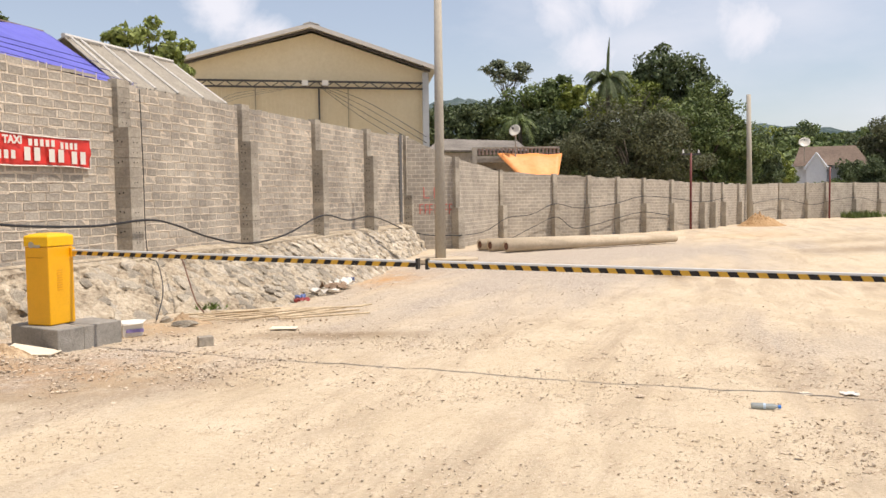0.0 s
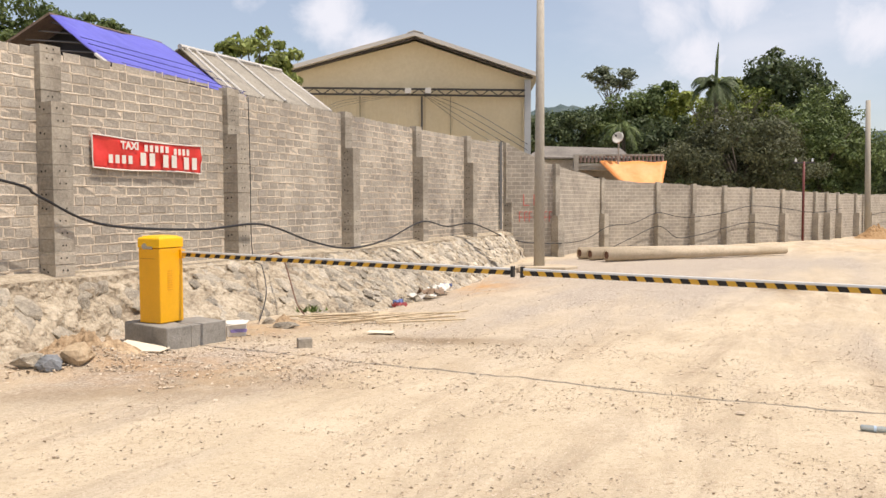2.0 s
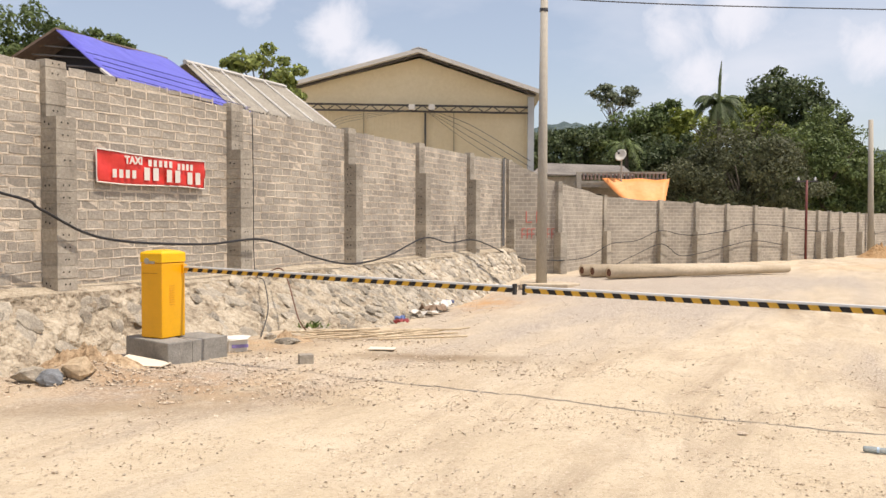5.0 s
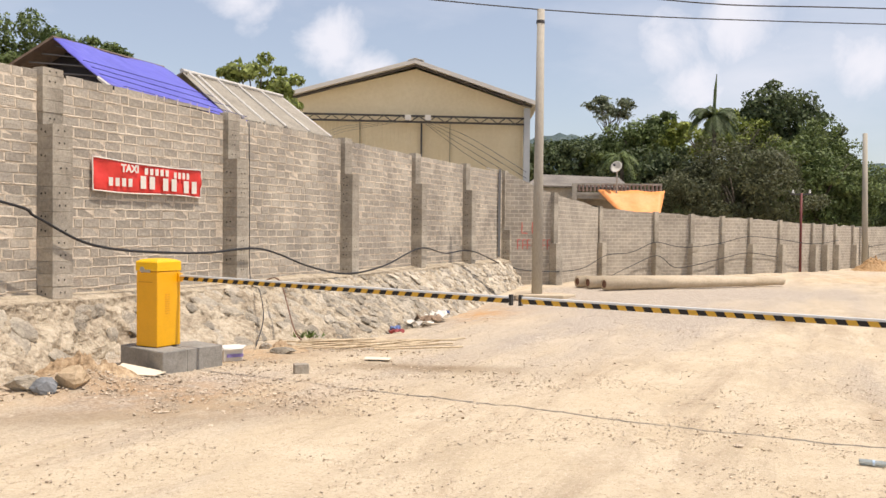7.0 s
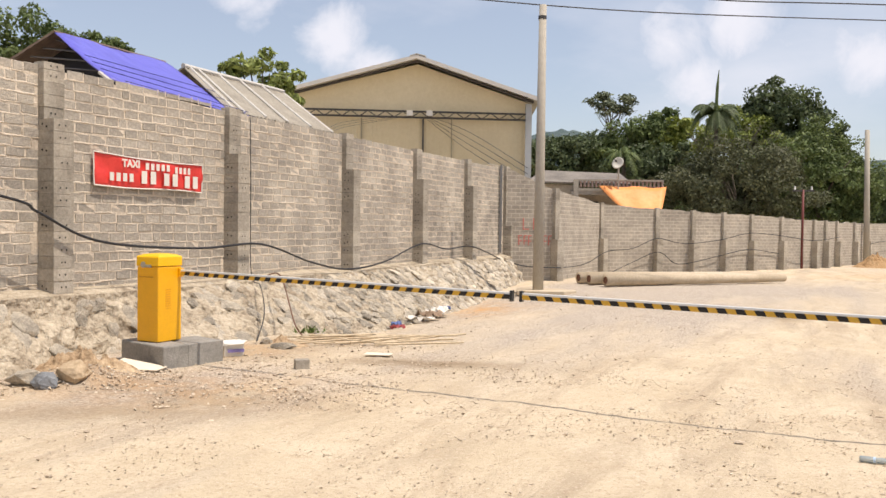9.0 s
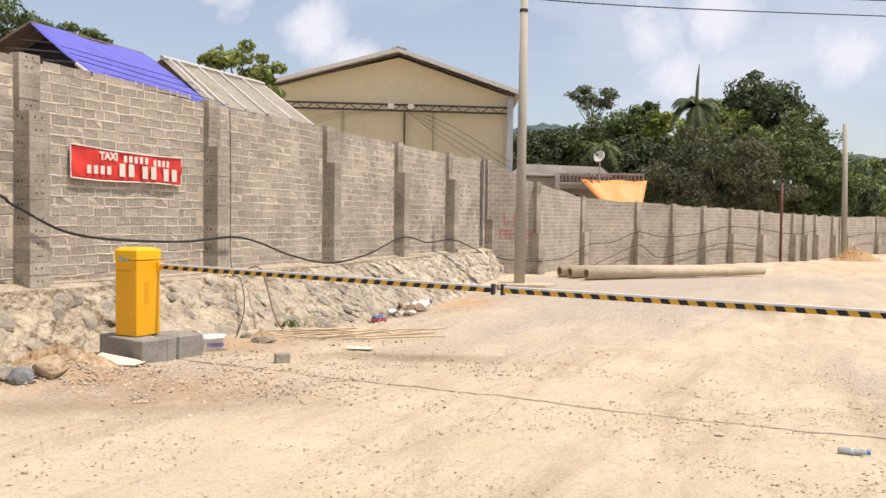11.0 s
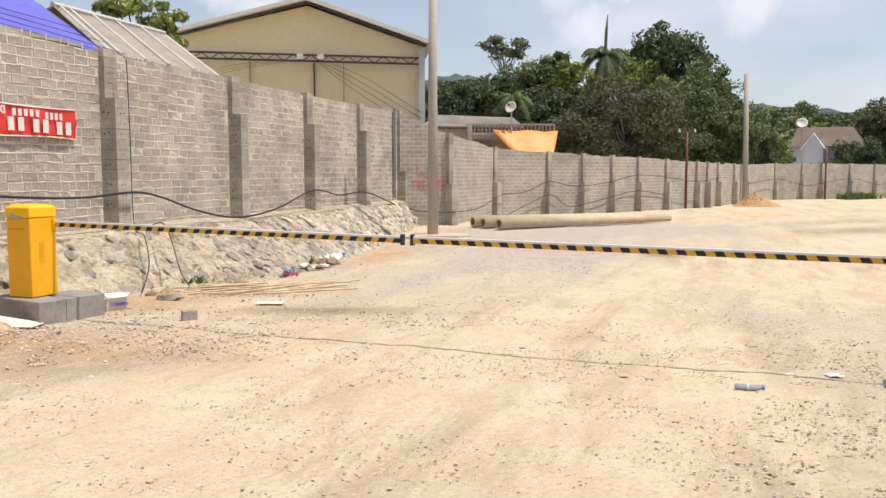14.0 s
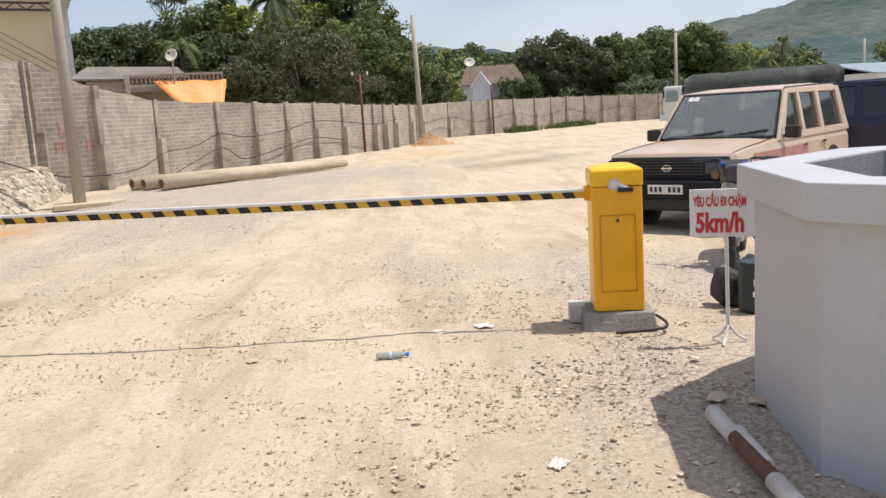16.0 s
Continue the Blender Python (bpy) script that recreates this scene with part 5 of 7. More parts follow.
ls, rs_ = CAB_L + Vector((arm_dir.x, arm_dir.y, 0)) * 0.19, CAB_R - Vector((arm_dir.x, arm_dir.y, 0)) * 0.2
ls = ls + Vector((-arm_dir.y, arm_dir.x, 0)) * 0.15
arm(gate_left, Vector((ls.x, ls.y, 1.045)), JOIN - Vector((arm_dir.x, arm_dir.y, 0)) * 0.06, True, "white aluminium arm with black and yellow stripes")
arm(gate_right, Vector((rs_.x, rs_.y, 0.93)), JOIN + Vector((arm_dir.x, arm_dir.y, 0)) * 0.06, True, "white aluminium arm with black and yellow stripes")

# plinths
g = Geo().prism([(-4.36, 9.96), (-3.66, 9.40), (-3.47, 9.66), (-4.17, 10.30)], -0.1, 0.255)
single("gate_plinth", g, CONCRETE, "rough cast concrete plinth under the barrier cabinet", "plinth", bevel=0.015)
g = Geo().prism([(-3.48, 9.68), (-3.20, 10.10), (-3.62, 10.42), (-3.95, 10.20)], -0.1, 0.25)
single("gate_plinth", g, CONCRETE, "second concrete block beside the gate plinth", "plinth", bevel=0.006)
pm = Matrix.Translation(CAB_R) @ Matrix.Rotation(turn_r - radians(4), 4, "Z")
g = Geo().add([(-0.26, 0.25, -0.1), (0.27, 0.25, -0.1), (0.27, -0.27, -0.1), (-0.26, -0.27, -0.1), (-0.23, 0.2, 0.117), (0.24, 0.2, 0.117), (0.24, -0.24, 0.117), (-0.23, -0.24, 0.117)],
              [(0, 1, 5, 4), (1, 2, 6, 5), (2, 3, 7, 6), (3, 0, 4, 7), (4, 5, 6, 7)])
single("gate_plinth", g, CONCRETE, "low sloped concrete plinth under the barrier cabinet", "plinth", bevel=0.012, m=pm)
single("paint_tin", Geo().box((0.275, -0.13, 0.06), (0.11, 0.16, 0.13)), WHITERIB, "small whitewashed block beside the plinth", "block", bevel=0.006, m=pm)
hp = [pm @ Vector(p) for p in ((0.05, 0.33, 0.01), (-0.12, 0.34, 0.02), (-0.27, 0.30, 0.025), (-0.31, 0.2, 0.03), (-0.29, 0.08, 0.04), (-0.27, 0.0, 0.04))]
cable(hp, 0.011, "black hose curled round the plinth", RUBBER, name="hose")


# ---- octagonal counter kiosk ----
def kiosk():
    c = Vector((4.66, 3.33))
    a1 = math.atan2(4.39 - c.y, 3.87 - c.x)
    R = 1.33
    t = thing("kiosk", (0, 0, 0), "white-painted octagonal masonry booth with projecting ledge", "kiosk")
    pt = lambda r, k: (c.x + r * math.cos(a1 + k * math.pi / 4), c.y + r * math.sin(a1 + k * math.pi / 4))
    def ring_wall(ro, ri, z0, z1):
        g = Geo()
        for k in range(8):
            g.v += [(*pt(ro, k), z0), (*pt(ro, k), z1), (*pt(ri, k), z1), (*pt(ri, k), z0)]
        for k in range(8):
            for q in range(4):
                a, b = k * 4 + q, k * 4 + (q + 1) % 4
                c_, d_ = (k + 1) % 8 * 4 + (q + 1) % 4, (k + 1) % 8 * 4 + q
                g.f.append((a, d_, c_, b))
        return g

    part("wall", ring_wall(R, R - 0.17, -0.1, 1.047), WHITEPAINT, t)
    part("ledge", ring_wall(R + 0.085, R - 0.22, 1.045, 1.195), WHITEPAINT, t, "thick white ledge", bevel=0.006)
    # added lining: unpainted render, with the inside's shade put into its dark colour
    part("inner_lining", ring_wall(R - 0.222, R - 0.25, 0.5, 1.188), DARKSCREED, t, "bare grey inner render, darkened for the shade inside")
    part("floor_slab", Geo().prism([pt(R - 0.17, k) for k in range(8)], -0.05, 0.55), DARKSCREED, t, "grey inner floor")


kiosk()


# ---- speed sign ----
def speed_sign():
    base = Vector((4.42, 5.17, 0))
    bx = Vector((4.53 - 4.25, 5.07 - 5.33, 0)).normalized()
    by = Vector((0, 0, 1)).cross(bx)
    m = Matrix(((bx.x, by.x, 0, base.x), (bx.y, by.y, 0, base.y), (0, 0, 1, 0), (0, 0, 0, 1)))
    t = thing("speed_sign", m, "white board with red warning letters on a thin post", "sign")
    b = part("board", Geo().box((-0.03, -0.02, 0.83), (0.385, 0.016, 0.295)), SIGNWHITE, t, bevel=0.003)
    for words, size, z, sx, bold in (("YÊU CẦU ĐI CHẬM", 0.068, 0.898, 0.53, 0.0022), ("5km/h", 0.145, 0.765, 0.78, 0.0055)):
        me = text_mesh(words, size, bold)
        me.materials.append(SIGNRED)
        part("lettering", me, None, b, "red letters", m=Matrix.Translation((-0.045, -0.031, z)) @ Matrix.Rotation(math.pi / 2, 4, "X") @ Matrix.Diagonal((sx, 1.15, 1, 1)))
    part("post", Geo().tube([(0, 0, 0.08), (-0.01, 0, 0.97)], 0.012, 8), WHITEALU, t, "thin white steel tube")
    for a in (20, 140, 255):
        part("foot", Geo().tube([(0, 0, 0.12), (0.06 * math.cos(radians(a)), 0.06 * math.sin(radians(a)), 0.045), (0.12 * math.cos(radians(a)), 0.12 * math.sin(radians(a)), 0.010)], 0.009, 8), WHITEALU, t)


speed_sign()


# ---- banner and spray marks on the wall ----
def on_wall_matrix(a, b, off):
    u = (Vector(b[:2]) - Vector(a[:2])).normalized()
    n = Vector((u.y, -u.x))
    return Matrix(((u.x, -n.x, 0, a[0] + n.x * off), (u.y, -n.y, 0, a[1] + n.y * off), (0, 0, 1, 0), (0, 0, 0, 1)))


def banner():
    a, b = (-5.19, 11.04), (-4.36, 12.87)
    m = on_wall_matrix(a, b, 0.035)
    t = thing("banner", m, "red cloth banner with white lettering hung on the wall", "banner")
    L = math.dist(a, b)

    def zt(f):
        return 2.53 - 0.05 * f - 0.025 * math.sin(math.pi * f), 2.10 - 0.03 * f - 0.02 * math.sin(2 * math.pi * f) * 0.6

    def wave(f, h):
        return -0.012 * math.sin(f * 17 + h * 5) - 0.012 * noise.noise(Vector((f * 6, h * 3, 4)))

    g, nx, nz = Geo(), 40, 10
    for i in range(nx + 1):
        for k in range(nz + 1):
            f, h = i / nx, k / nz
            hi, lo = zt(f)
            g.v.append((f * L, wave(f, h), lo + (hi - lo) * h))
    for i in range(nx):
        for k in range(nz):
            q = i * (nz + 1) + k
            g.f.append((q, q + nz + 1, q + nz + 2, q + 1))
    ob = part("cloth", g, BANNERRED, t, smooth=True)
    so = ob.modifiers.new("thick", "SOLIDIFY")
    so.thickness = 0.004
    hem = Geo()
    for pts in ([(0, 0), (0, 1)], [(1, 0), (1, 1)], [(k / 16, 1) for k in range(17)], [(k / 16, 0) for k in range(17)]):
        path = [(f * L, wave(f, h) - 0.006, zt(f)[1] + (zt(f)[0] - zt(f)[1]) * h) for f, h in pts]
        hem.tube(path, 0.010, 5)
    part("hem", hem, PAPER, t, "white hem")
    me = text_mesh("TAXI", 0.14, 0.006)
    me.materials.append(PAPER)
    part("lettering", me, None, t, "white letters", m=Matrix.Translation((0.60, -0.030, 2.405)) @ Matrix.Rotation(math.pi / 2, 4, "X"))
    for x0, x1, z0_, z1_ in ((0.84, 1.33, 2.345, 2.435), (1.40, 1.74, 2.325, 2.415)):
        n = 5 if x0 < 1 else 4
        for k in range(n):
            w = (x1 - x0) / n
            part("printed_bar", Geo().box((x0 + w * (k + 0.5), -0.031, (z0_ + z1_) / 2), (w * 0.6, 0.004, z1_ - z0_)), PAPER, t)
    for x0, n, w, z0_, z1_ in ((0.21, 4, 0.112, 2.165, 2.275), (0.75, 2, 0.165, 2.15, 2.325), (1.17, 2, 0.165, 2.14, 2.315), (1.58, 2, 0.165, 2.125, 2.30)):
        for k in range(n):
            part("printed_bar", Geo().box((x0 + w * (k + 0.5), -0.033, (z0_ + z1_) / 2), (w * 0.6, 0.004, z1_ - z0_)), PAPER, t)


banner()
m = on_wall_matrix(FAR[0], FAR[1], 0.012)
t = thing("spray_marks", m, "faded red spray-painted marks on blocks", "graffiti")
for x, z, w, hh in ((0.63, 1.72, 0.03, 0.34), (0.72, 1.56, 0.17, 0.03), (0.95, 1.72, 0.03, 0.34), (1.04, 1.56, 0.17, 0.03)):
    part("mark", Geo().box((x, 0, z), (w, 0.004, hh)), SPRAYRED, t)
for x in (0.50, 0.66, 0.80, 0.97, 1.27, 1.42, 1.55):
    part("mark", Geo().box((x, 0, 1.22), (0.028, 0.004, 0.30)).box((x + 0.05, 0, 1.36), (0.085, 0.004, 0.028)).box((x + 0.05, 0, 1.20), (0.085, 0.004, 0.026)), SPRAYRED, t)


# ---- vehicles ----
def loft(stations):
    g = Geo()
    n = len(stations[0][1])
    for x, ring in stations:
        g.v += [(x, y, z) for y, z in ring]
    for i in range(len(stations) - 1):
        for k in range(n):
            a, b = i * n + k, i * n + (k + 1) % n
            g.f.append((a, b, b + n, a + n))
    g.f.append(tuple(reversed(range(n))))
    g.f.append(tuple((len(stations) - 1) * n + k for k in range(n)))
    return g


def ring(w, z0, zb, zt, crown=0.03, tuck=0.93):
    return [(-w * tuck, z0), (w * tuck, z0), (w, z0 + 0.14), (w, zb), (w * 0.96, zt), (w * 0.5, zt + crown), (-w * 0.5, zt + crown), (-w * 0.96, zt), (-w, zb), (-w, z0 + 0.14)]


def wheel(t, x, y, r):
    w = part("wheel", Geo().tube([(x, y - 0.11, r), (x, y - 0.09, r), (x, y + 0.09, r), (x, y + 0.11, r)], [r * 0.86, r, r, r * 0.86], 24), RUBBER, t, smooth=False)
    s = 1 if y > 0 else -1
    part("rim", Geo().tube([(x, y + s * 0.10, r), (x, y + s * 0.118, r)], r * 0.58, 18), STEEL, w)
    part("hub", Geo().tube([(x, y + s * 0.118, r), (x, y + s * 0.14, r)], r * 0.16, 10), BLACK, w)


def suv(m, paint, label, W=0.89, lower=None):
    t = thing("suv", m, label, "car", group="parked cars")
    st = [(0.0, ring(W * 0.95, 0.48, 0.72, 0.92, 0.01)), (-0.07, ring(W * 0.985, 0.44, 0.84, 1.0, 0.015)), (-0.5, ring(W, 0.42, 0.88, 1.035)), (-1.35, ring(W, 0.42, 0.95, 1.08)), (-1.6, ring(W, 0.42, 0.98, 1.09)),
          (-3.2, ring(W, 0.42, 0.98, 1.09)), (-4.45, ring(W, 0.44, 0.98, 1.08)), (-4.62, ring(W * 0.97, 0.5, 0.95, 1.05))]
    part("body", loft(st), paint, t, bevel=0.02, smooth=False)
    wb, wr = 0.83, 0.70

    def side(x, z):
        f = (z - 1.08) / 0.68
        return wb + (wr - wb) * f

    g = Geo()
    xs_ = [-2.03, -2.25, -3.2, -4.2, -4.38]
    for k, x in enumerate(xs_):
        z = 1.74 + 0.03 * (2.03 + x) / -2.35
        c = 0.0 if k in (0, 4) else 0.04
        g.v += [(x, -wr - 0.01, z - 0.05), (x, -wr, z), (x, -0.4, z + c), (x, 0.4, z + c), (x, wr, z), (x, wr + 0.01, z - 0.05), (x, 0.4, z - 0.05), (x, -0.4, z - 0.05)]
    for k in range(4):
        for q in range(8):
            a_, b_ = k * 8 + q, k * 8 + (q + 1) % 8
            g.f.append((a_, b_, b_ + 8, a_ + 8))
    g.f += [tuple(reversed(range(8))), tuple(32 + q for q in range(8))]
    part("roof", g, paint, t, bevel=0.012)
    for sgn in (-1, 1):
        for a0, a1, b0, b1 in ((-1.42, -1.66, -2.02, -2.13), (-2.43, -2.56, -2.42, -2.53), (-3.24, -3.40, -3.22, -3.37), (-4.32, -4.58, -4.20, -4.40)):
            yb_, yt_ = sgn * 0.835, sgn * 0.715
            q = [(a0, yb_, 1.06), (a1, yb_, 1.06), (b1, yt_, 1.73), (b0, yt_, 1.73)]
            part("pillar", Geo().slab(*(q if sgn > 0 else q[::-1]), -0.05), paint, t, bevel=0.012)
        for z0_, z1_ in ((1.05, 1.145), (1.665, 1.74)):
            x0_, x1_ = (-1.5, -4.56) if z0_ < 1.3 else (-2.05, -4.38)
            q = [(x0_, sgn * (side(0, z0_) + 0.004), z0_), (x1_, sgn * (side(0, z0_) + 0.004), z0_), (x1_, sgn * (side(0, z1_) + 0.004), z1_), (x0_, sgn * (side(0, z1_) + 0.004), z1_)]
            part("window_rail", Geo().slab(*(q if sgn > 0 else q[::-1]), -0.05), paint, t, bevel=0.008)
        part("rain_gutter", Geo().tube([(-1.47, sgn * 0.852, 1.10), (-2.06, sgn * 0.735, 1.755), (-3.2, sgn * 0.735, 1.775), (-4.36, sgn * 0.735, 1.785)], 0.012, 6), BLACK if lower else paint, t)
        for x in (-2.25,):
            part("seat", Geo().box((x, sgn * 0.38, 1.0), (0.5, 0.5, 0.3)).box((x - 0.28, sgn * 0.38, 1.22), (0.14, 0.48, 0.5)).box((x - 0.3, sgn * 0.38, 1.53), (0.1, 0.26, 0.16)), SEATCLOTH, t, bevel=0.04)
    part("rear_bench", Geo().box((-3.35, 0, 1.2), (0.2, 1.3, 0.5)), SEATCLOTH, t, bevel=0.04)
    part("dashboard", Geo().box((-1.58, 0, 1.07), (0.4, 1.5, 0.16)), BLACK, t, bevel=0.05)
    part("steering_wheel", Geo().tube([(-1.86 - 0.08 * math.sin(a), 0.38 + 0.19 * math.cos(a), 1.2 + 0.17 * math.sin(a)) for a in np.linspace(0, 6.283, 21)], 0.016, 6), BLACK, t)
    part("tailgate", Geo().box((-4.5, 0, 1.2), (0.06, 1.55, 0.3)), paint, t)
    # windscreen and side glass, set a hair proud of the cabin
    d = Vector((0.65, 0, 0.63)).normalized() * 0.012

    def ws(y, f):
        x, z = -1.42 + (-0.63) * f, 1.09 + 0.65 * f
        return Vector((x, y * side(x, z), z)) + d

    g = Geo().add([ws(-0.98, 0.05), ws(0.98, 0.05), ws(0.97, 0.94), ws(-0.97, 0.94)], [(0, 1, 2, 3)])
    wsob = part("windscreen", g, (GLASS if lower else GLASSDARK), t, "dark reflective windscreen")
    frame_ = Geo()
    for a, b in ((ws(-0.99, 0.04), ws(0.99, 0.04)), (ws(0.99, 0.04), ws(0.98, 0.95)), (ws(-0.99, 0.04), ws(-0.98, 0.95)), (ws(-0.98, 0.95), ws(0.98, 0.95))):
        frame_.tube([a, b], 0.012, 5)
    part("seal", frame_, BLACK, wsob)
    for y0 in (-0.45, 0.15):
        part("wiper", Geo().tube([ws(y0 / 0.8, 0.05) + d, ws((y0 + 0.55) / 0.8, 0.16) + d], 0.011, 5), BLACK, wsob)
    for y0 in (-0.78, -0.66):
        part("sticker", Geo().disc(ws(y0, 0.86) + d * 0.4, 0.045, d, 14), WHITEALU, wsob)
    for sgn in (-1, 1):
        for xa, xb, xc, xd in ((-1.64, -2.45, -2.44, -2.11), (-2.54, -3.26, -3.24, -2.51), (-3.38, -4.34, -4.22, -3.35)):
            f = lambda x, z: (x, sgn * (side(x, z) + 0.01), z)
            part("side_window", Geo().add([f(xa, 1.14), f(xb, 1.14), f(xc, 1.67), f(xd, 1.67)], [(0, 1, 2, 3)]), (GLASSSIDE if lower else GLASSDARK), t)
        mi = part("mirror", Geo().box((-1.62, sgn * 1.0, 1.17), (0.11, 0.2, 0.17)), BLACK, t, "black door mirror", bevel=0.03)
        part("mirror_arm", Geo().tube([(-1.62, sgn * 0.82, 1.1), (-1.62, sgn * 0.95, 1.13)], 0.02, 6), BLACK, mi)
        for x in (-2.42, -3.25):
            part("door_handle", Geo().box((x, sgn * (W + 0.012), 0.95), (0.16, 0.025, 0.03)), CHROME if lower else paint, t)
        for x in (-1.5, -2.48, -3.33):
            part("door_gap", Geo().box((x, sgn * (W + 0.001), 0.76), (0.008, 0.006, 0.42)), BLACK, t)
        for x in (-0.85, -3.72):
            part("wheel_arch", Geo().tube([(x, sgn * (W - 0.2), 0.40), (x, sgn * (W + 0.006), 0.40)], 0.46, 22), BLACK, t)
            wheel(t, x, sgn * (W - 0.09), 0.37)
        hl = part("headlight", Geo().box((0.025, sgn * 0.62, 0.83), (0.03, 0.24, 0.15)), LAMPGLASS, t, bevel=0.01)
        part("indicator", Geo().box((0.02, sgn * 0.80, 0.83), (0.03, 0.1, 0.15)), AMBER, t)
        if lower:
            part("side_panel", Geo().box((-1.55, sgn * (W + 0.004), 0.86), (2.0, 0.012, 0.2)), lower, t, "faded maroon lower panel")
    gr = part("grille", Geo().box((0.012, 0, 0.80), (0.03, 1.66, 0.27)), GRILLE, t)
    for k in range(5):
        part("grille_bar", Geo().box((0.032, 0, 0.755 + 0.037 * k), (0.012, 0.96, 0.012)), plain("grille_bar", (0.05, 0.052, 0.06), 0.4) if "grille_bar" not in MATS else MATS["grille_bar"], gr)
    em = Geo()
    em.tube([(0.045 , 0.055 * math.cos(a), 0.83 + 0.04 * math.sin(a)) for a in np.linspace(0, 6.283, 17)], 0.008, 5)
    em.box((0.045, 0, 0.83), (0.01, 0.15, 0.02))
    part("emblem", em, CHROME, gr)
    for sgn in (-1, 1):
        part("bonnet_gap", Geo().tube([(-0.07, sgn * 0.80, 1.004), (-0.5, sgn * 0.80, 1.046), (-1.4, sgn * 0.80, 1.098)], 0.006, 4), BLACK, t)
    part("hood_lip", Geo().box((0.0, 0, 0.945), (0.06, 1.58, 0.05)), BLACK if lower else paint, t, bevel=0.008)
    part("bumper", Geo().box((0.06, 0, 0.56), (0.2, 1.78, 0.24)), GRILLE, t, "black front bumper", bevel=0.04)
    part("skid_plate", Geo().box((-0.1, 0, 0.38), (0.3, 1.2, 0.18), taper=(1, 1.15)), BLACK, t, bevel=0.03)
    part("underbody", Geo().box((-2.3, 0, 0.40), (4.0, 1.4, 0.2)), BLACK, t)
    pl = part("number_plate", Geo().box((0.168, 0.03 if lower else 0, 0.575), (0.012, 0.47, 0.115)), PLATE, t, "cream number plate", bevel=0.004)
    bar = Geo().box((0, 0, 0), (0.003, 0.034, 0.066)).mesh("plate_bar")
    bar.materials.append(BLACK)
    for k in (0, 1, 2, 4, 5, 6):
        part("plate_bar", bar, None, pl, m=Matrix.Translation((0.1765, (0.03 if lower else 0) - 0.185 + 0.062 * k, 0.575)))
    return t


HEAD = 204.2
beige = Matrix.Translation((7.83, 9.78, -0.16)) @ Matrix.Rotation(radians(HEAD), 4, "Z")
suv(beige, CARBEIGE, "dusty beige boxy off-road car parked on gravel", lower=CARPINK)
navy = Matrix.Translation((12.95, 14.3, -0.12)) @ Matrix.Rotation(radians(127), 4, "Z") @ Matrix.Diagonal((1, 1, 1.0, 1))
suv(navy, CARNAVY, "glossy navy blue off-road car parked beside", W=0.93)


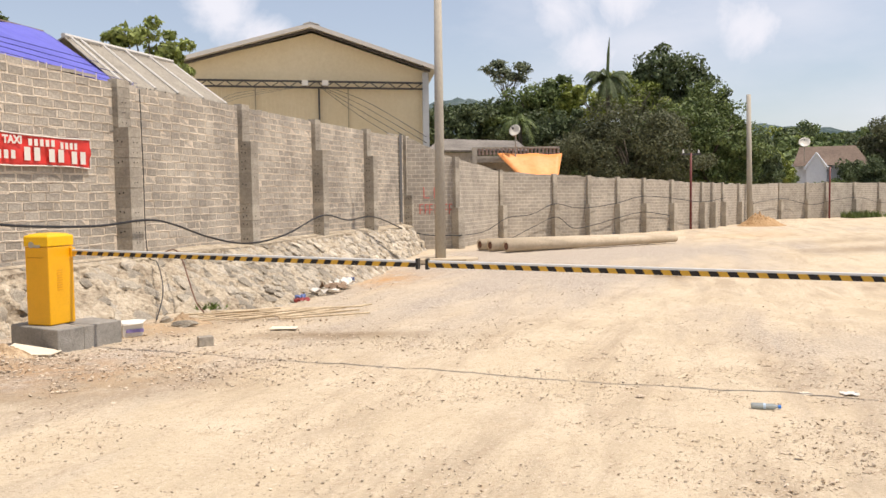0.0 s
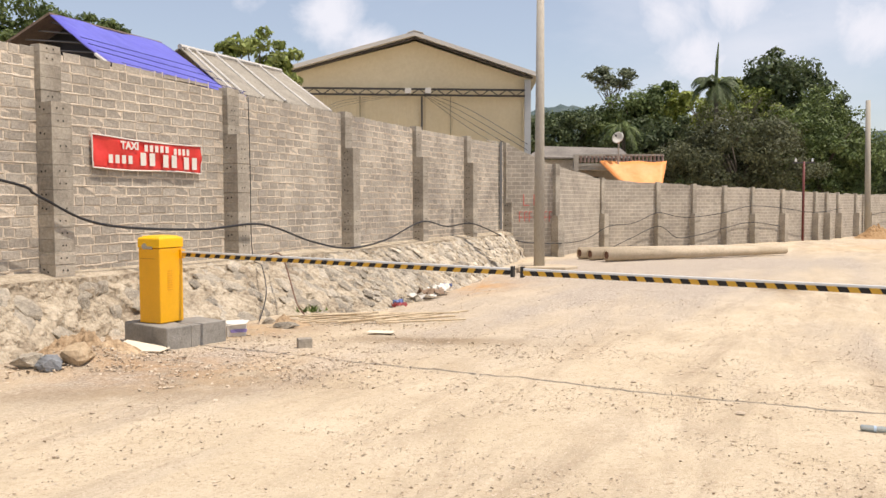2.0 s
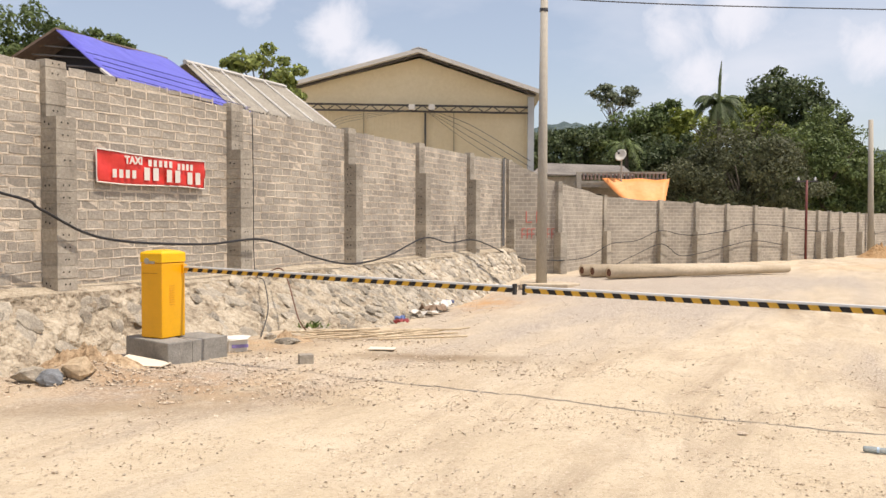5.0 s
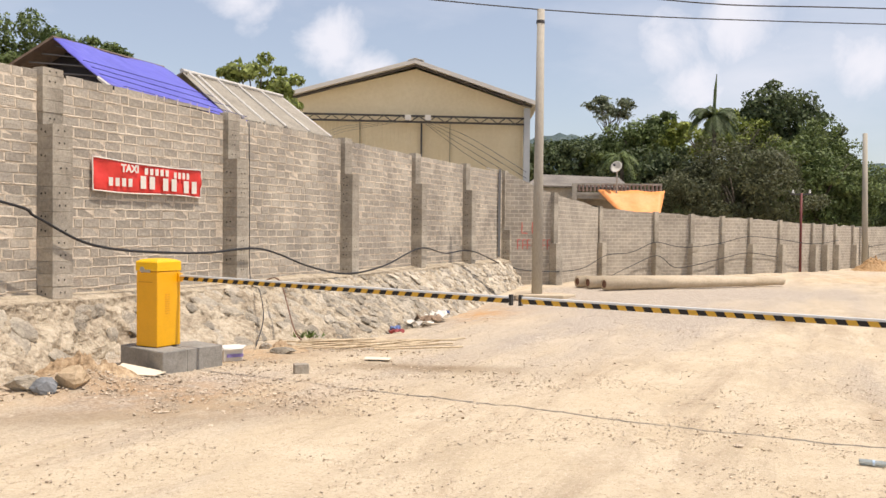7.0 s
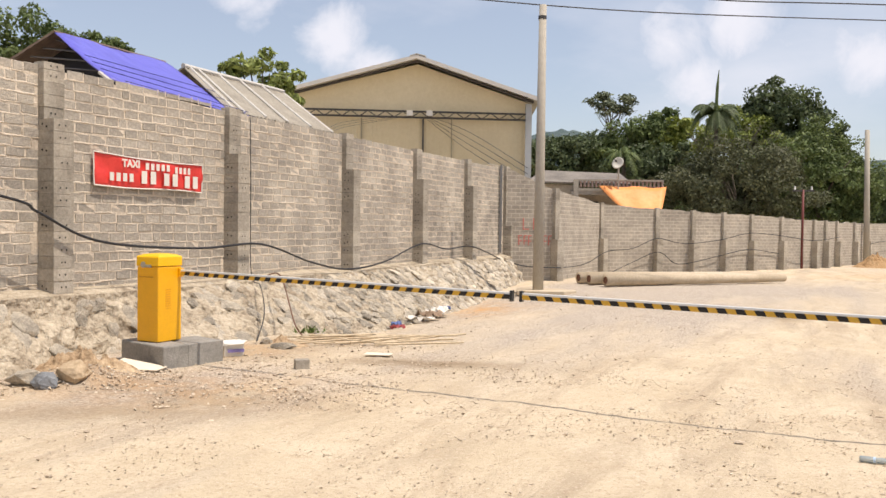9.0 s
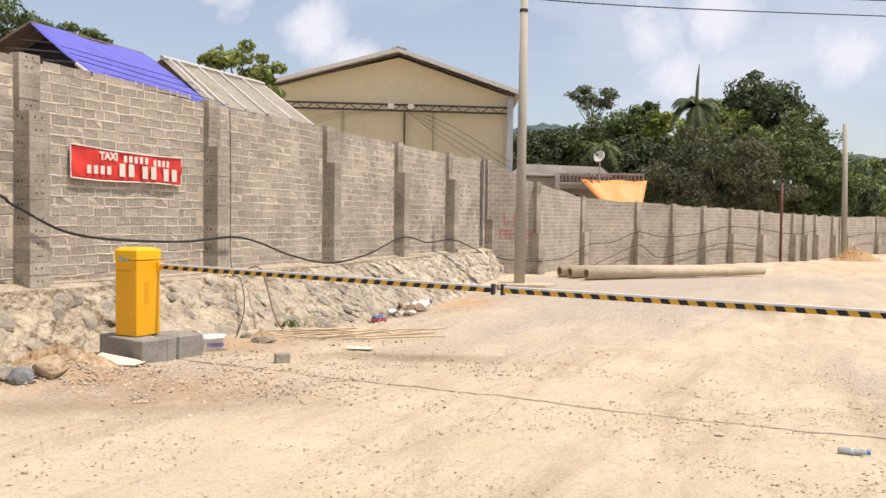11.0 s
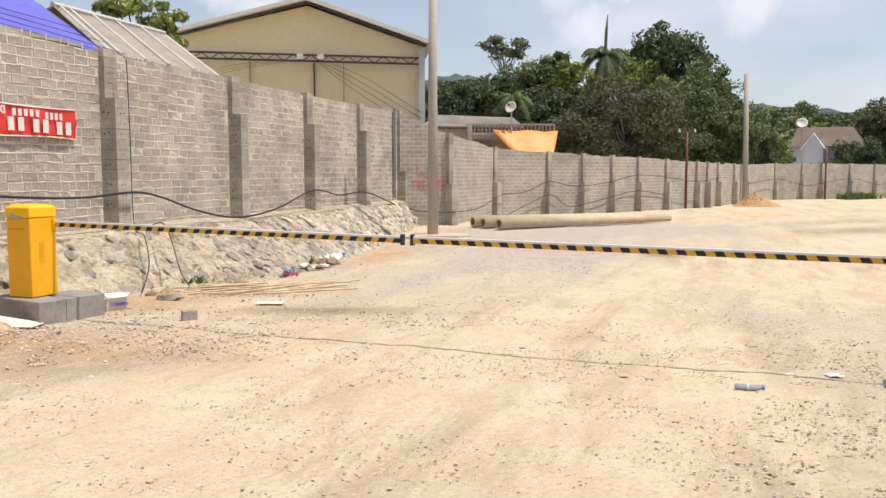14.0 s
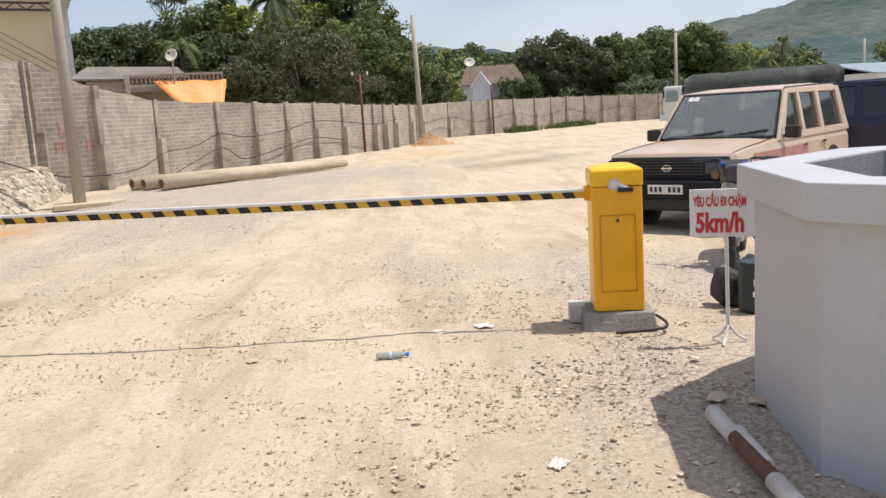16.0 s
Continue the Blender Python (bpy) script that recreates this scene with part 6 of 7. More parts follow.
def motorbike():
    """Small motorcycle standing between kiosk and car, front towards the yard."""
    m = Matrix.Translation((6.42, 7.2, -0.10)) @ Matrix.Rotation(radians(222), 4, "Z")
    t = thing("motorbike", m, "dark motorbike with small blue trim parked behind the sign", "motorbike")
    for x in (0.0, -1.22):
        w = part("wheel", Geo().tube([(x + 0.27 * math.cos(a), 0, 0.29 + 0.27 * math.sin(a)) for a in np.linspace(0, 6.283, 25)], 0.04, 8), RUBBER, t, smooth=True)
        part("hub", Geo().tube([(x, -0.05, 0.29), (x, 0.05, 0.29)], 0.05, 10), STEEL, w)
        g = Geo()
        for k in range(10):
            a = k * 0.628
            g.tube([(x, 0, 0.29), (x + 0.25 * math.cos(a), 0, 0.29 + 0.25 * math.sin(a))], 0.004, 4)
        part("spokes", g, STEEL, w)
    for s in (-1, 1):
        part("fork_leg", Geo().tube([(0, s * 0.07, 0.29), (-0.28, s * 0.07, 0.95)], 0.022, 8), STEEL, t)
        part("handlebar", Geo().tube([(-0.3, 0, 0.98), (-0.3, s * 0.18, 1.04), (-0.38, s * 0.36, 1.02)], 0.013, 6), BLACK, t)
        part("grip", Geo().tube([(-0.36, s * 0.27, 1.03), (-0.40, s * 0.40, 1.015)], 0.02, 8), RUBBER, t)
        part("brake_lever", Geo().tube([(-0.28, s * 0.22, 1.03), (-0.30, s * 0.38, 1.01)], 0.008, 5), BLACK, t)
        part("indicator", Geo().tube([(-0.16, s * 0.16, 0.90), (-0.12, s * 0.17, 0.90)], 0.04, 10), AMBER, t)
    part("front_fairing", loft([(-0.12, [(-0.07, 0.86), (0.07, 0.86), (0.1, 0.96), (-0.1, 0.96)]), (-0.28, [(-0.14, 0.8), (0.14, 0.8), (0.16, 1.04), (-0.16, 1.04)])]), BLACK, t, "black front fairing", bevel=0.02)
    for s in (-1, 1):
        part("fairing_trim", Geo().box((-0.17, s * 0.1, 1.0), (0.14, 0.05, 0.03)), BIKEBLUE, t, "blue trim", bevel=0.008)
    part("headlight", Geo().tube([(-0.13, 0, 0.92), (-0.09, 0, 0.915)], 0.075, 16), LAMPGLASS, t)
    part("front_mudguard", Geo().tube([(0.32 * math.cos(a), 0, 0.29 + 0.32 * math.sin(a)) for a in np.linspace(0.6, 2.6, 9)], 0.055, 6), BLACK, t, smooth=True)
    part("leg_shield", Geo().box((-0.34, 0, 0.60), (0.06, 0.36, 0.42), taper=(1, 0.7)), plain("pale_shield", (0.55, 0.54, 0.50), 0.5), t, bevel=0.02)
    part("engine", Geo().box((-0.6, 0, 0.36), (0.36, 0.22, 0.24)).tube([(-0.46, 0, 0.38), (-0.28, 0, 0.42)], 0.07, 10), STEEL, t, bevel=0.02)
    part("seat", loft([(-0.55, [(-0.11, 0.7), (0.11, 0.7), (0.1, 0.8), (-0.1, 0.8)]), (-1.0, [(-0.13, 0.72), (0.13, 0.72), (0.12, 0.82), (-0.12, 0.82)]), (-1.35, [(-0.1, 0.78), (0.1, 0.78), (0.09, 0.86), (-0.09, 0.86)])]), RUBBER, t, bevel=0.03)
    part("frame", Geo().tube([(-0.28, 0, 0.9), (-0.5, 0, 0.55), (-0.9, 0, 0.5), (-1.3, 0, 0.75)], 0.035, 8), BLACK, t)
    part("exhaust", Geo().tube([(-0.5, -0.12, 0.28), (-0.8, -0.16, 0.22), (-1.35, -0.17, 0.32)], [0.02, 0.035, 0.045], 8), CHROME, t)
    part("kick_stand", Geo().tube([(-0.6, 0.12, 0.3), (-0.55, 0.28, 0.02)], 0.013, 6), BLACK, t)
    part("footrest", Geo().tube([(-0.55, -0.28, 0.26), (-0.55, 0.28, 0.26)], 0.015, 6), BLACK, t)


motorbike()


def bag(loc, s, label, seed):
    me = rock_mesh("bag", seed, 1.0, 26)
    bm = bmesh.new()
    bm.from_mesh(me)
    bmesh.ops.subdivide_edges(bm, edges=bm.edges, cuts=1, use_grid_fill=True, smooth=0.6)
    bm.to_mesh(me)
    bm.free()
    me.polygons.foreach_set("use_smooth", [True] * len(me.polygons))
    single("bag", me, BAG, label, "bag", m=Matrix.Translation(loc) @ Matrix.Diagonal((*s, 1)))


bag((5.20, 5.98, 0.13), (0.26, 0.28, 0.34), "slumped black plastic bag on gravel", 3)
bag((5.42, 5.95, 0.15), (0.28, 0.30, 0.36), "slumped dark green bag on gravel", 9)
g = Geo().prism([(0.11 * math.cos(a), 0.11 * math.sin(a)) for a in np.linspace(0, 6.283, 17)[:-1]], 0, 0.36)
t = thing("plastic_bin", (5.17, 5.70, 0), "dark plastic tub with pale marks", "bin")
part("tub", g, plain("dark_teal_plastic", (0.02, 0.035, 0.045), 0.45), t, bevel=0.012)
part("printed_bar", Geo().box((-0.075, -0.088, 0.22), (0.03, 0.004, 0.05)), PAPER, t)
part("printed_bar", Geo().box((-0.078, -0.087, 0.14), (0.035, 0.004, 0.035)), PAPER, t)


def truck(front, back, width, tarp_z0, tarp_z1, label, cab=True):
    d = Vector((front[0] - back[0], front[1] - back[1], 0))
    L = d.length
    d.normalize()
    m = Matrix(((d.x, -d.y, 0, front[0]), (d.y, d.x, 0, front[1]), (0, 0, 1, -0.1), (0, 0, 0, 1)))
    t = thing("truck", m, label, "truck", group="parked trucks")
    c0 = -1.05 if cab else 0.0
    g = Geo()
    n, k_ = 16, 9
    for i in range(n + 1):
        x = c0 - (L + c0) * i / n
        sag = 0.03 * abs(math.sin(i * 0.9)) + (0.22 if i in (0, n) else 0)
        for k in range(k_ + 1):
            a = math.pi * k / k_
            y = width / 2 * math.cos(a) * (0.55 + 0.45 * min(1, abs(math.cos(a)) * 1.6)) if k not in (0, k_) else width / 2 * math.cos(a)
            zz = tarp_z0 + (tarp_z1 - tarp_z0 - sag) * min(1.0, math.sin(a) * 1.35)
            g.v.append((x, y, zz))
    for i in range(n):
        for k in range(k_):
            q = i * (k_ + 1) + k
            g.f.append((q, q + 1, q + k_ + 2, q + k_ + 1))
    g.f.append(tuple(range(k_ + 1)))
    g.f.append(tuple(n * (k_ + 1) + k for k in reversed(range(k_ + 1))))
    part("tarpaulin", g, TARPGREEN, t, "dark green canvas cover", smooth=True)
    part("cargo_body", Geo().box(((c0 - L) / 2, 0, (0.95 + tarp_z0) / 2), (L + c0, width - 0.06, tarp_z0 - 0.9)), plain("truck_body_green", (0.06, 0.10, 0.09), 0.6) if "truck_body_green" not in MATS else MATS["truck_body_green"], t)
    part("chassis", Geo().box((-L / 2, 0, 0.75), (L, 0.9, 0.25)), BLACK, t)
    for x in (-0.9, -L + 1.2):
        for s in (-1, 1):
            wheel(t, x, s * (width / 2 - 0.2), 0.48)
    if cab:
        part("cab", Geo().box((-0.52, 0, 1.38), (1.0, width - 0.15, 1.65), taper=(0.86, 0.94)), TRUCKWHITE, t, "white truck cab", bevel=0.08)
        part("windscreen", Geo().add([(0.0, -0.85, 1.4), (0.0, 0.85, 1.4), (-0.06, 0.8, 2.05), (-0.06, -0.8, 2.05)], [(0, 1, 2, 3)]), GLASS, t)
        for s in (-1, 1):
            y = s * (width / 2 - 0.075)
            part("side_window", Geo().add([(-0.15, y, 1.45), (-0.8, y, 1.45), (-0.75, y * 0.97, 2.0), (-0.25, y * 0.97, 2.0)], [(0, 1, 2, 3)]), GLASS, t)
            part("mirror", Geo().box((-0.1, s * (width / 2 + 0.08), 1.85), (0.08, 0.16, 0.34)), BLACK, t)
            part("headlight", Geo().box((-0.02, s * 0.75, 0.95), (0.06, 0.3, 0.16)), LAMPGLASS, t)
        part("bumper", Geo().box((0.02, 0, 0.7), (0.2, width - 0.1, 0.3)), TRUCKWHITE, t, bevel=0.03)


truck((29.5, 35.9), (34.3, 31.1), 2.3, 1.75, 2.72, "white-cab truck with dark green canvas cover")
truck((33.4, 34.4), (36.4, 31.0), 2.2, 1.8, 2.82, "truck with dark green canvas cover, half hidden", cab=False)


# ---- trees ----
def leaf_cards(centres, out, size, r):
    """Folded leaf blades at the given centres, facing more or less along out."""
    n = len(centres)
    nrm = out + r.normal(size=(n, 3)) * 0.75 + np.array([0, 0, 0.25])
    nrm /= np.linalg.norm(nrm, axis=1, keepdims=True) + 1e-9
    t = np.cross(nrm, r.normal(size=(n, 3)))
    t /= np.linalg.norm(t, axis=1, keepdims=True) + 1e-9
    b = np.cross(nrm, t)
    s = size * r.uniform(0.6, 1.3, (n, 1))
    v = np.stack([centres - t * s * 0.5, centres + b * s * 0.26 - nrm * s * 0.06, centres + t * s * 0.5 - nrm * s * 0.12, centres - b * s * 0.26 - nrm * s * 0.06], 1)
    return v.reshape(-1, 3)


def crown_mesh(name, blobs, clumps, leaves, size, seed, inner=0.35):
    r = np.random.RandomState(seed)
    vs = []
    for (cx, cy, cz, rx, ry, rz) in blobs:
        share = max(6, int(clumps / len(blobs)))
        d = r.normal(size=(share, 3))
        d /= np.linalg.norm(d, axis=1, keepdims=True)
        rad = r.uniform(inner, 1.0, (share, 1)) ** 0.6
        R = np.array([rx, ry, rz])
        cc = np.array([cx, cy, cz]) + d * rad * R * r.uniform(0.85, 1.08, (share, 1))
        cr = 0.30 * (rx * ry * rz) ** (1 / 3) * r.uniform(0.6, 1.25, (share, 1))
        for c, q, dd in zip(cc, cr, d):
            p = r.normal(size=(leaves, 3))
            p /= np.linalg.norm(p, axis=1, keepdims=True)
            k = r.uniform(0.55, 1, (leaves, 1))
            pos = c + p * k * q * np.array([1.15, 1.15, 0.8])
            vs.append(leaf_cards(pos, p * 0.8 + dd * 0.4, size, r))
    v = np.concatenate(vs)
    f = np.arange(len(v)).reshape(-1, 4)
    me = bpy.data.meshes.new(name)
    me.from_pydata(v.tolist(), [], f.tolist())
    return me


def limbs(base, blobs, r0, seed):
    r = np.random.RandomState(seed)
    g = Geo()
    c = Vector(blobs[0][:3])
    b = Vector(base)
    fork = b.lerp(c, 0.55) + Vector((r.uniform(-0.2, 0.2), r.uniform(-0.2, 0.2), 0))
    g.tube([b - Vector((0, 0, 0.3)), b.lerp(fork, 0.5) + Vector((r.uniform(-0.12, 0.12), 0, 0)), fork], [r0, r0 * 0.8, r0 * 0.65], 8)
    for bl in blobs:
        for k in range(3):
            e = Vector(bl[:3]) + Vector((r.uniform(-0.6, 0.6) * bl[3], r.uniform(-0.6, 0.6) * bl[4], r.uniform(-0.1, 0.7) * bl[5]))
            mid = fork.lerp(e, 0.5) + Vector((0, 0, 0.3))
            g.tube([fork, mid, e], [r0 * 0.5, r0 * 0.3, r0 * 0.1], 6)
    return g


GROW = 1.13


def tree(base, blobs, leaf, label, clumps=70, leaves=110, size=0.3, r0=0.2, seed=1, category="tree", inner=0.35):
    t = thing("tree", base, label, category)
    k = GROW if base[1] > 40 and base[0] < 30 else 1.0
    rel = [(b[0] - base[0], b[1] - base[1], b[2] * k, b[3] * k, b[4] * k, b[5] * k) for b in blobs]
    part("trunk", limbs((0, 0, 0), rel, r0, seed), BARK, t, smooth=True)
    part("crown", crown_mesh("crown", rel, int(clumps * 1.25), int(leaves * 1.35), size * 0.78, seed, inner), leaf, t)
    return t


# behind the long wall
tree((13.6, 45, 0), [(13.4, 45, 3.6, 3.1, 2.2, 2.3), (11.8, 45.5, 3.0, 2.2, 1.8, 1.9), (15.6, 45.6, 3.2, 2.2, 1.8, 2.0)], LEAF_OLIVE, "dense olive-green feathery tree behind the wall", 120, 170, 0.22, 0.2, 2)
tree((18.6, 54, 0), [(18.6, 54, 7.9, 2.0, 2.0, 1.9), (20.2, 54, 6.7, 2.0, 2.0, 1.7), (17.4, 54, 7.0, 1.7, 1.7, 1.5), (21.5, 54, 5.7, 1.5, 1.4, 1.3)], LEAF_DARK, "tall dark-green broadleaf tree", 130, 130, 0.34, 0.28, 3)
tree((19.5, 49, 0), [(18.7, 49, 4.6, 2.6, 2.0, 2.3), (20.7, 49.3, 3.4, 2.0, 1.9, 2.0), (17.0, 49, 3.6, 2.0, 1.8, 2.0)], LEAF_MID, "rounded leafy green tree behind the wall", 120, 140, 0.27, 0.22, 4)
tree((15.6, 53, 0), [(15.3, 53, 6.6, 1.7, 1.5, 1.4), (16.9, 52, 6.1, 1.5, 1.4, 1.3), (13.2, 53, 6.5, 1.6, 1.5, 1.4), (18.2, 51.5, 5.1, 1.3, 1.3, 1.0)], LEAF_LIGHT, "yellow-green broadleaf tree among darker ones", 100, 120, 0.32, 0.22, 5)
tree((10.8, 56, 0), [(10.6, 56, 6.4, 1.9, 1.8, 1.5), (12.2, 56, 6.8, 1.5, 1.4, 1.3), (9.0, 56, 5.5, 1.5, 1.4, 1.4)], LEAF_MID, "leafy green tree beyond the old house", 100, 120, 0.32, 0.22, 6)
tree((6.2, 57, 0), [(5.0, 57, 5.0, 2.2, 2.0, 1.9), (7.4, 57, 5.3, 2.1, 2.0, 1.8), (3.4, 56, 4.2, 1.7, 1.7, 1.8)], LEAF_DARK, "dark-green trees beyond the old house", 110, 120, 0.32, 0.2, 7)
tree((10.0, 50, 0), [(9.6, 50, 3.6, 2.0, 1.6, 1.8), (11.4, 50, 4.2, 1.6, 1.5, 1.6)], LEAF_DARK, "dark shrubby tree beside the terrace", 70, 120, 0.28, 0.16, 8)
tree((23.6, 52, 0), [(23.0, 52, 3.4, 1.7, 1.6, 1.7), (24.4, 53, 2.4, 1.3, 1.2, 1.3)], LEAF_DARK, "dark-green tree behind the wall", 90, 120, 0.28, 0.2, 9)
tree((27.5, 60, 0), [(27.0, 60, 3.2, 1.7, 1.6, 1.8), (28.6, 60, 2.7, 1.3, 1.3, 1.3)], LEAF_LIGHT, "bright yellow-green young tree", 60, 120, 0.28, 0.14, 10)
tree((33.0, 63, 0), [(31.0, 63, 1.9, 1.4, 1.2, 1.1), (35.0, 63, 1.5, 1.6, 1.2, 0.9)], LEAF_MID, "low green shrubs before the far house", 70, 110, 0.3, 0.12, 11)
tree((39.5, 66, 0), [(39.0, 66, 2.7, 1.9, 1.6, 1.7)], LEAF_DARK, "dark bush beside the far house", 50, 120, 0.3, 0.14, 12)
tree((45, 68, 0), [(44.2, 68, 5.2, 3.0, 2.6, 3.0), (47.2, 67, 4.6, 3.0, 2.6, 2.8), (42.6, 69, 4.0, 2.2, 2.2, 2.4), (45.5, 68, 2.6, 4.0, 2.2, 1.8)], LEAF_OLIVE, "large dark rounded tree across the yard", 170, 150, 0.36, 0.4, 13)
tree((52, 66, 0), [(51.0, 66, 4.6, 2.8, 2.4, 2.8), (53.6, 66, 5.4, 2.6, 2.4, 2.6), (49.5, 67, 6.0, 1.7, 1.6, 1.6)], LEAF_MID, "broad green tree across the yard", 140, 140, 0.36, 0.35, 14)
tree((58, 64, 0), [(57.0, 64, 6.2, 2.6, 2.2, 2.0), (58.8, 63, 4.8, 2.4, 2.2, 2.2), (55.6, 65, 3.6, 2.6, 2.2, 2.4)], LEAF_MID, "tall green tree across the yard", 140, 140, 0.36, 0.35, 15)
tree((50, 62, 0), [(48.5, 62, 2.3, 2.2, 1.6, 1.4), (52.0, 62, 2.0, 2.4, 1.6, 1.3)], LEAF_GREY, "grey-green shrubs by the far wall", 80, 120, 0.3, 0.14, 16)
tree((62, 50, 0), [(62.5, 47, 3.2, 2.2, 2.2, 2.2), (66, 45, 4.0, 2.4, 2.4, 2.6)], LEAF_MID, "green tree beyond the far shed", 80, 120, 0.36, 0.2, 17)
# beyond the tarpaulin house
tree((-16.2, 29.6, 0), [(-15.6, 29.6, 7.5, 1.8, 1.5, 1.3), (-14.4, 29.4, 7.3, 1.3, 1.2, 0.9), (-17.5, 29.6, 7.4, 1.8, 1.5, 1.6)], LEAF_MID, "green tree rising behind the tarpaulin roof", 80, 120, 0.22, 0.2, 18)
tree((-13.0, 29.6, 0), [(-13.0, 29.6, 7.5, 0.9, 0.9, 0.7)], LEAF_MID, "small green treetop behind the tarpaulin roof", 22, 80, 0.22, 0.12, 19)
tree((-7.6, 31.5, 0), [(-8.3, 31.5, 7.1, 1.25, 1.2, 1.0), (-7.3, 31.2, 6.5, 0.9, 0.9, 0.9), (-9.4, 31.5, 6.7, 0.7, 0.7, 0.4)], LEAF_MANGO, "mango tree with long yellow-green leaves", 40, 46, 0.36, 0.16, 20, inner=0.2)


def sparse_tree(base, top, spread, label, seed):
    """Airy tree: fine limbs, each ending in a small rosette of leaves."""
    r = np.random.RandomState(seed)
    t = thing("tree", base, label, "tree")
    g, tips = Geo(), []
    g.tube([(0, 0, -0.3), (0.1, 0, top * 0.5), (0, 0, top * 0.8)], [0.12, 0.09, 0.06], 7)
    for k in range(26):
        ra, aa = spread * math.sqrt(r.rand()), r.uniform(0, 6.28)
        e = Vector((ra * math.cos(aa), ra * math.sin(aa) * 0.7, top - 0.32 * ra * ra / spread - r.rand() ** 2 * 1.3))
        s = Vector((0, 0, top * r.uniform(0.70, 0.84)))
        g.tube([s, s.lerp(e, 0.55) + Vector((0, 0, -0.15)), e], [0.035, 0.02, 0.01], 5)
        tips.append(e)
    part("trunk", g, BARK, t, smooth=True)
    vs = []
    for e in tips:
        p = r.normal(size=(70, 3)) * np.array([0.22, 0.22, 0.11])
        vs.append(leaf_cards(np.array(e) + p, np.tile((0, 0, 0.9), (70, 1)), 0.3, r))
    v = np.concatenate(vs)
    me = bpy.data.meshes.new("crown")
    me.from_pydata(v.tolist(), [], np.arange(len(v)).reshape(-1, 4).tolist())
    part("crown", me, LEAF_GREY, t)


sparse_tree((9.7, 62, 0), 11.2, 1.95, "airy sparse tree with grey-green leaf rosettes", 31)


def palm(base, height, frond, count, label, leaf, seed, spear=0.0, thick=0.13, droop=1.0):
    r = np.random.RandomState(seed)
    t = thing("palm", base, label, "palm tree")
    part("trunk", Geo().tube([(0, 0, -0.3), (0.1, 0, height * 0.5), (0, 0, height)], [thick * 1.2, thick, thick * 0.8], 10), BARK, t, smooth=True)
    for k in range(count):
        a, lift = 2 * math.pi * k / count + r.uniform(-0.2, 0.2), r.uniform(-0.1, 1.7)
        d = Vector((math.cos(a), math.sin(a), 0))
        g = Geo()
        path = []
        for i in range(9):
            f = i / 8
            path.append(d * frond * f * (1 - 0.25 * f * droop) + Vector((0, 0, height + lift * frond * 0.6 * f - droop * frond * 0.85 * f * f)))
        g.tube(path, [0.03 * (1 - 0.8 * i / 8) for i in range(9)], 4)
        for i in range(1, 9):
            for q in range(5):
                f = q / 5
                p = path[i - 1].lerp(path[i], f)
                fwd = (path[i] - path[i - 1]).normalized()
                side = fwd.cross(Vector((0, 0, 1))).normalized()
                for s in (-1, 1):
                    L = frond * 0.30 * (1 - 0.5 * abs((i - 4) / 5))
                    tip = p + side * s * L * 0.75 + fwd * L * 0.5 + Vector((0, 0, -L * 0.55 * droop))
                    w = fwd * 0.035 * frond / 2
                    g.add([p - w * 0.5, p + w, tip], [(0, 1, 2)])
        part("frond", g, leaf, t)
    if spear:
        part("spear", Geo().tube([(0, 0, height), (0.05, 0, height + spear * 0.6), (0.12, 0, height + spear)], [0.09, 0.08, 0.02], 6), LEAF_DARK, t, "upright unopened frond")


palm((13.05, 47.6, 0), 8.0, 1.75, 32, "tall palm with drooping dark fronds and upright spear", LEAF_DARK, 51, spear=2.3, droop=0.95)
palm((8.4, 49.5, 0), 5.9, 1.6, 12, "small palm with bright arching fronds", LEAF_MID, 52)
palm((66.2, 62.8, 0), 6.0, 1.6, 12, "slender palm beside the far trees", LEAF_DARK, 53)
palm((64.0, 62.5, 0), 4.6, 1.7, 12, "slender palm beside the far trees", LEAF_DARK, 54)

# wooded rise in the middle distance
r = np.random.RandomState(77)
RISE = [(-20, 14), (0, 11), (5, 11.5), (8, 12.5), (14, 15), (22, 15.5), (25, 14.5), (28, 14.5), (31, 13), (38, 11), (50, 8)]


def woods(count, lo, hi, near_d, far_d, seed, leaf, label, size):
    rr = np.random.RandomState(seed)
    out = []
    for k in range(count):
        az, f = rr.uniform(lo, hi), rr.rand() ** 0.8
        d = near_d + (far_d - near_d) * f
        rad = rr.uniform(2.4, 5.0) * (0.7 + 0.4 * f)
        crest = float(np.interp(az, [p[0] for p in RISE], [p[1] for p in RISE]))
        z = 1.5 + (crest - 4.0) * f + rr.uniform(-0.8, 0.8)
        out.append((d * math.sin(radians(az)), d * math.cos(radians(az)), z + rad * 0.3, rad, rad, rad * 0.8))
    single("far_woods", crown_mesh("far_woods", out, count * 13, 56, size * 0.85, seed + 1), leaf, label, "woods", kind="stuff")


woods(190, -14, 48, 100, 200, 78, LEAF_MID, "dense mixed woodland rising behind the yard", 1.0)
woods(100, -14, 48, 110, 205, 81, LEAF_LIGHT, "paler green trees scattered through the woodland", 1.0)
woods(120, -14, 48, 100, 205, 84, LEAF_DARK, "dark green trees scattered through the woodland", 1.0)
blobs = []
for k in range(90):
    az = radians(r.uniform(-12, 44))
    d = r.uniform(64, 88) + (8 if az > 0.6 else 0)
    x, y = d * math.sin(az), d * math.cos(az)
    if 0.42 < az < 0.54:
        continue
    rad = r.uniform(1.3, 2.1)
    blobs.append((x, y, rad * 0.7, rad * 1.3, rad * 1.3, rad))
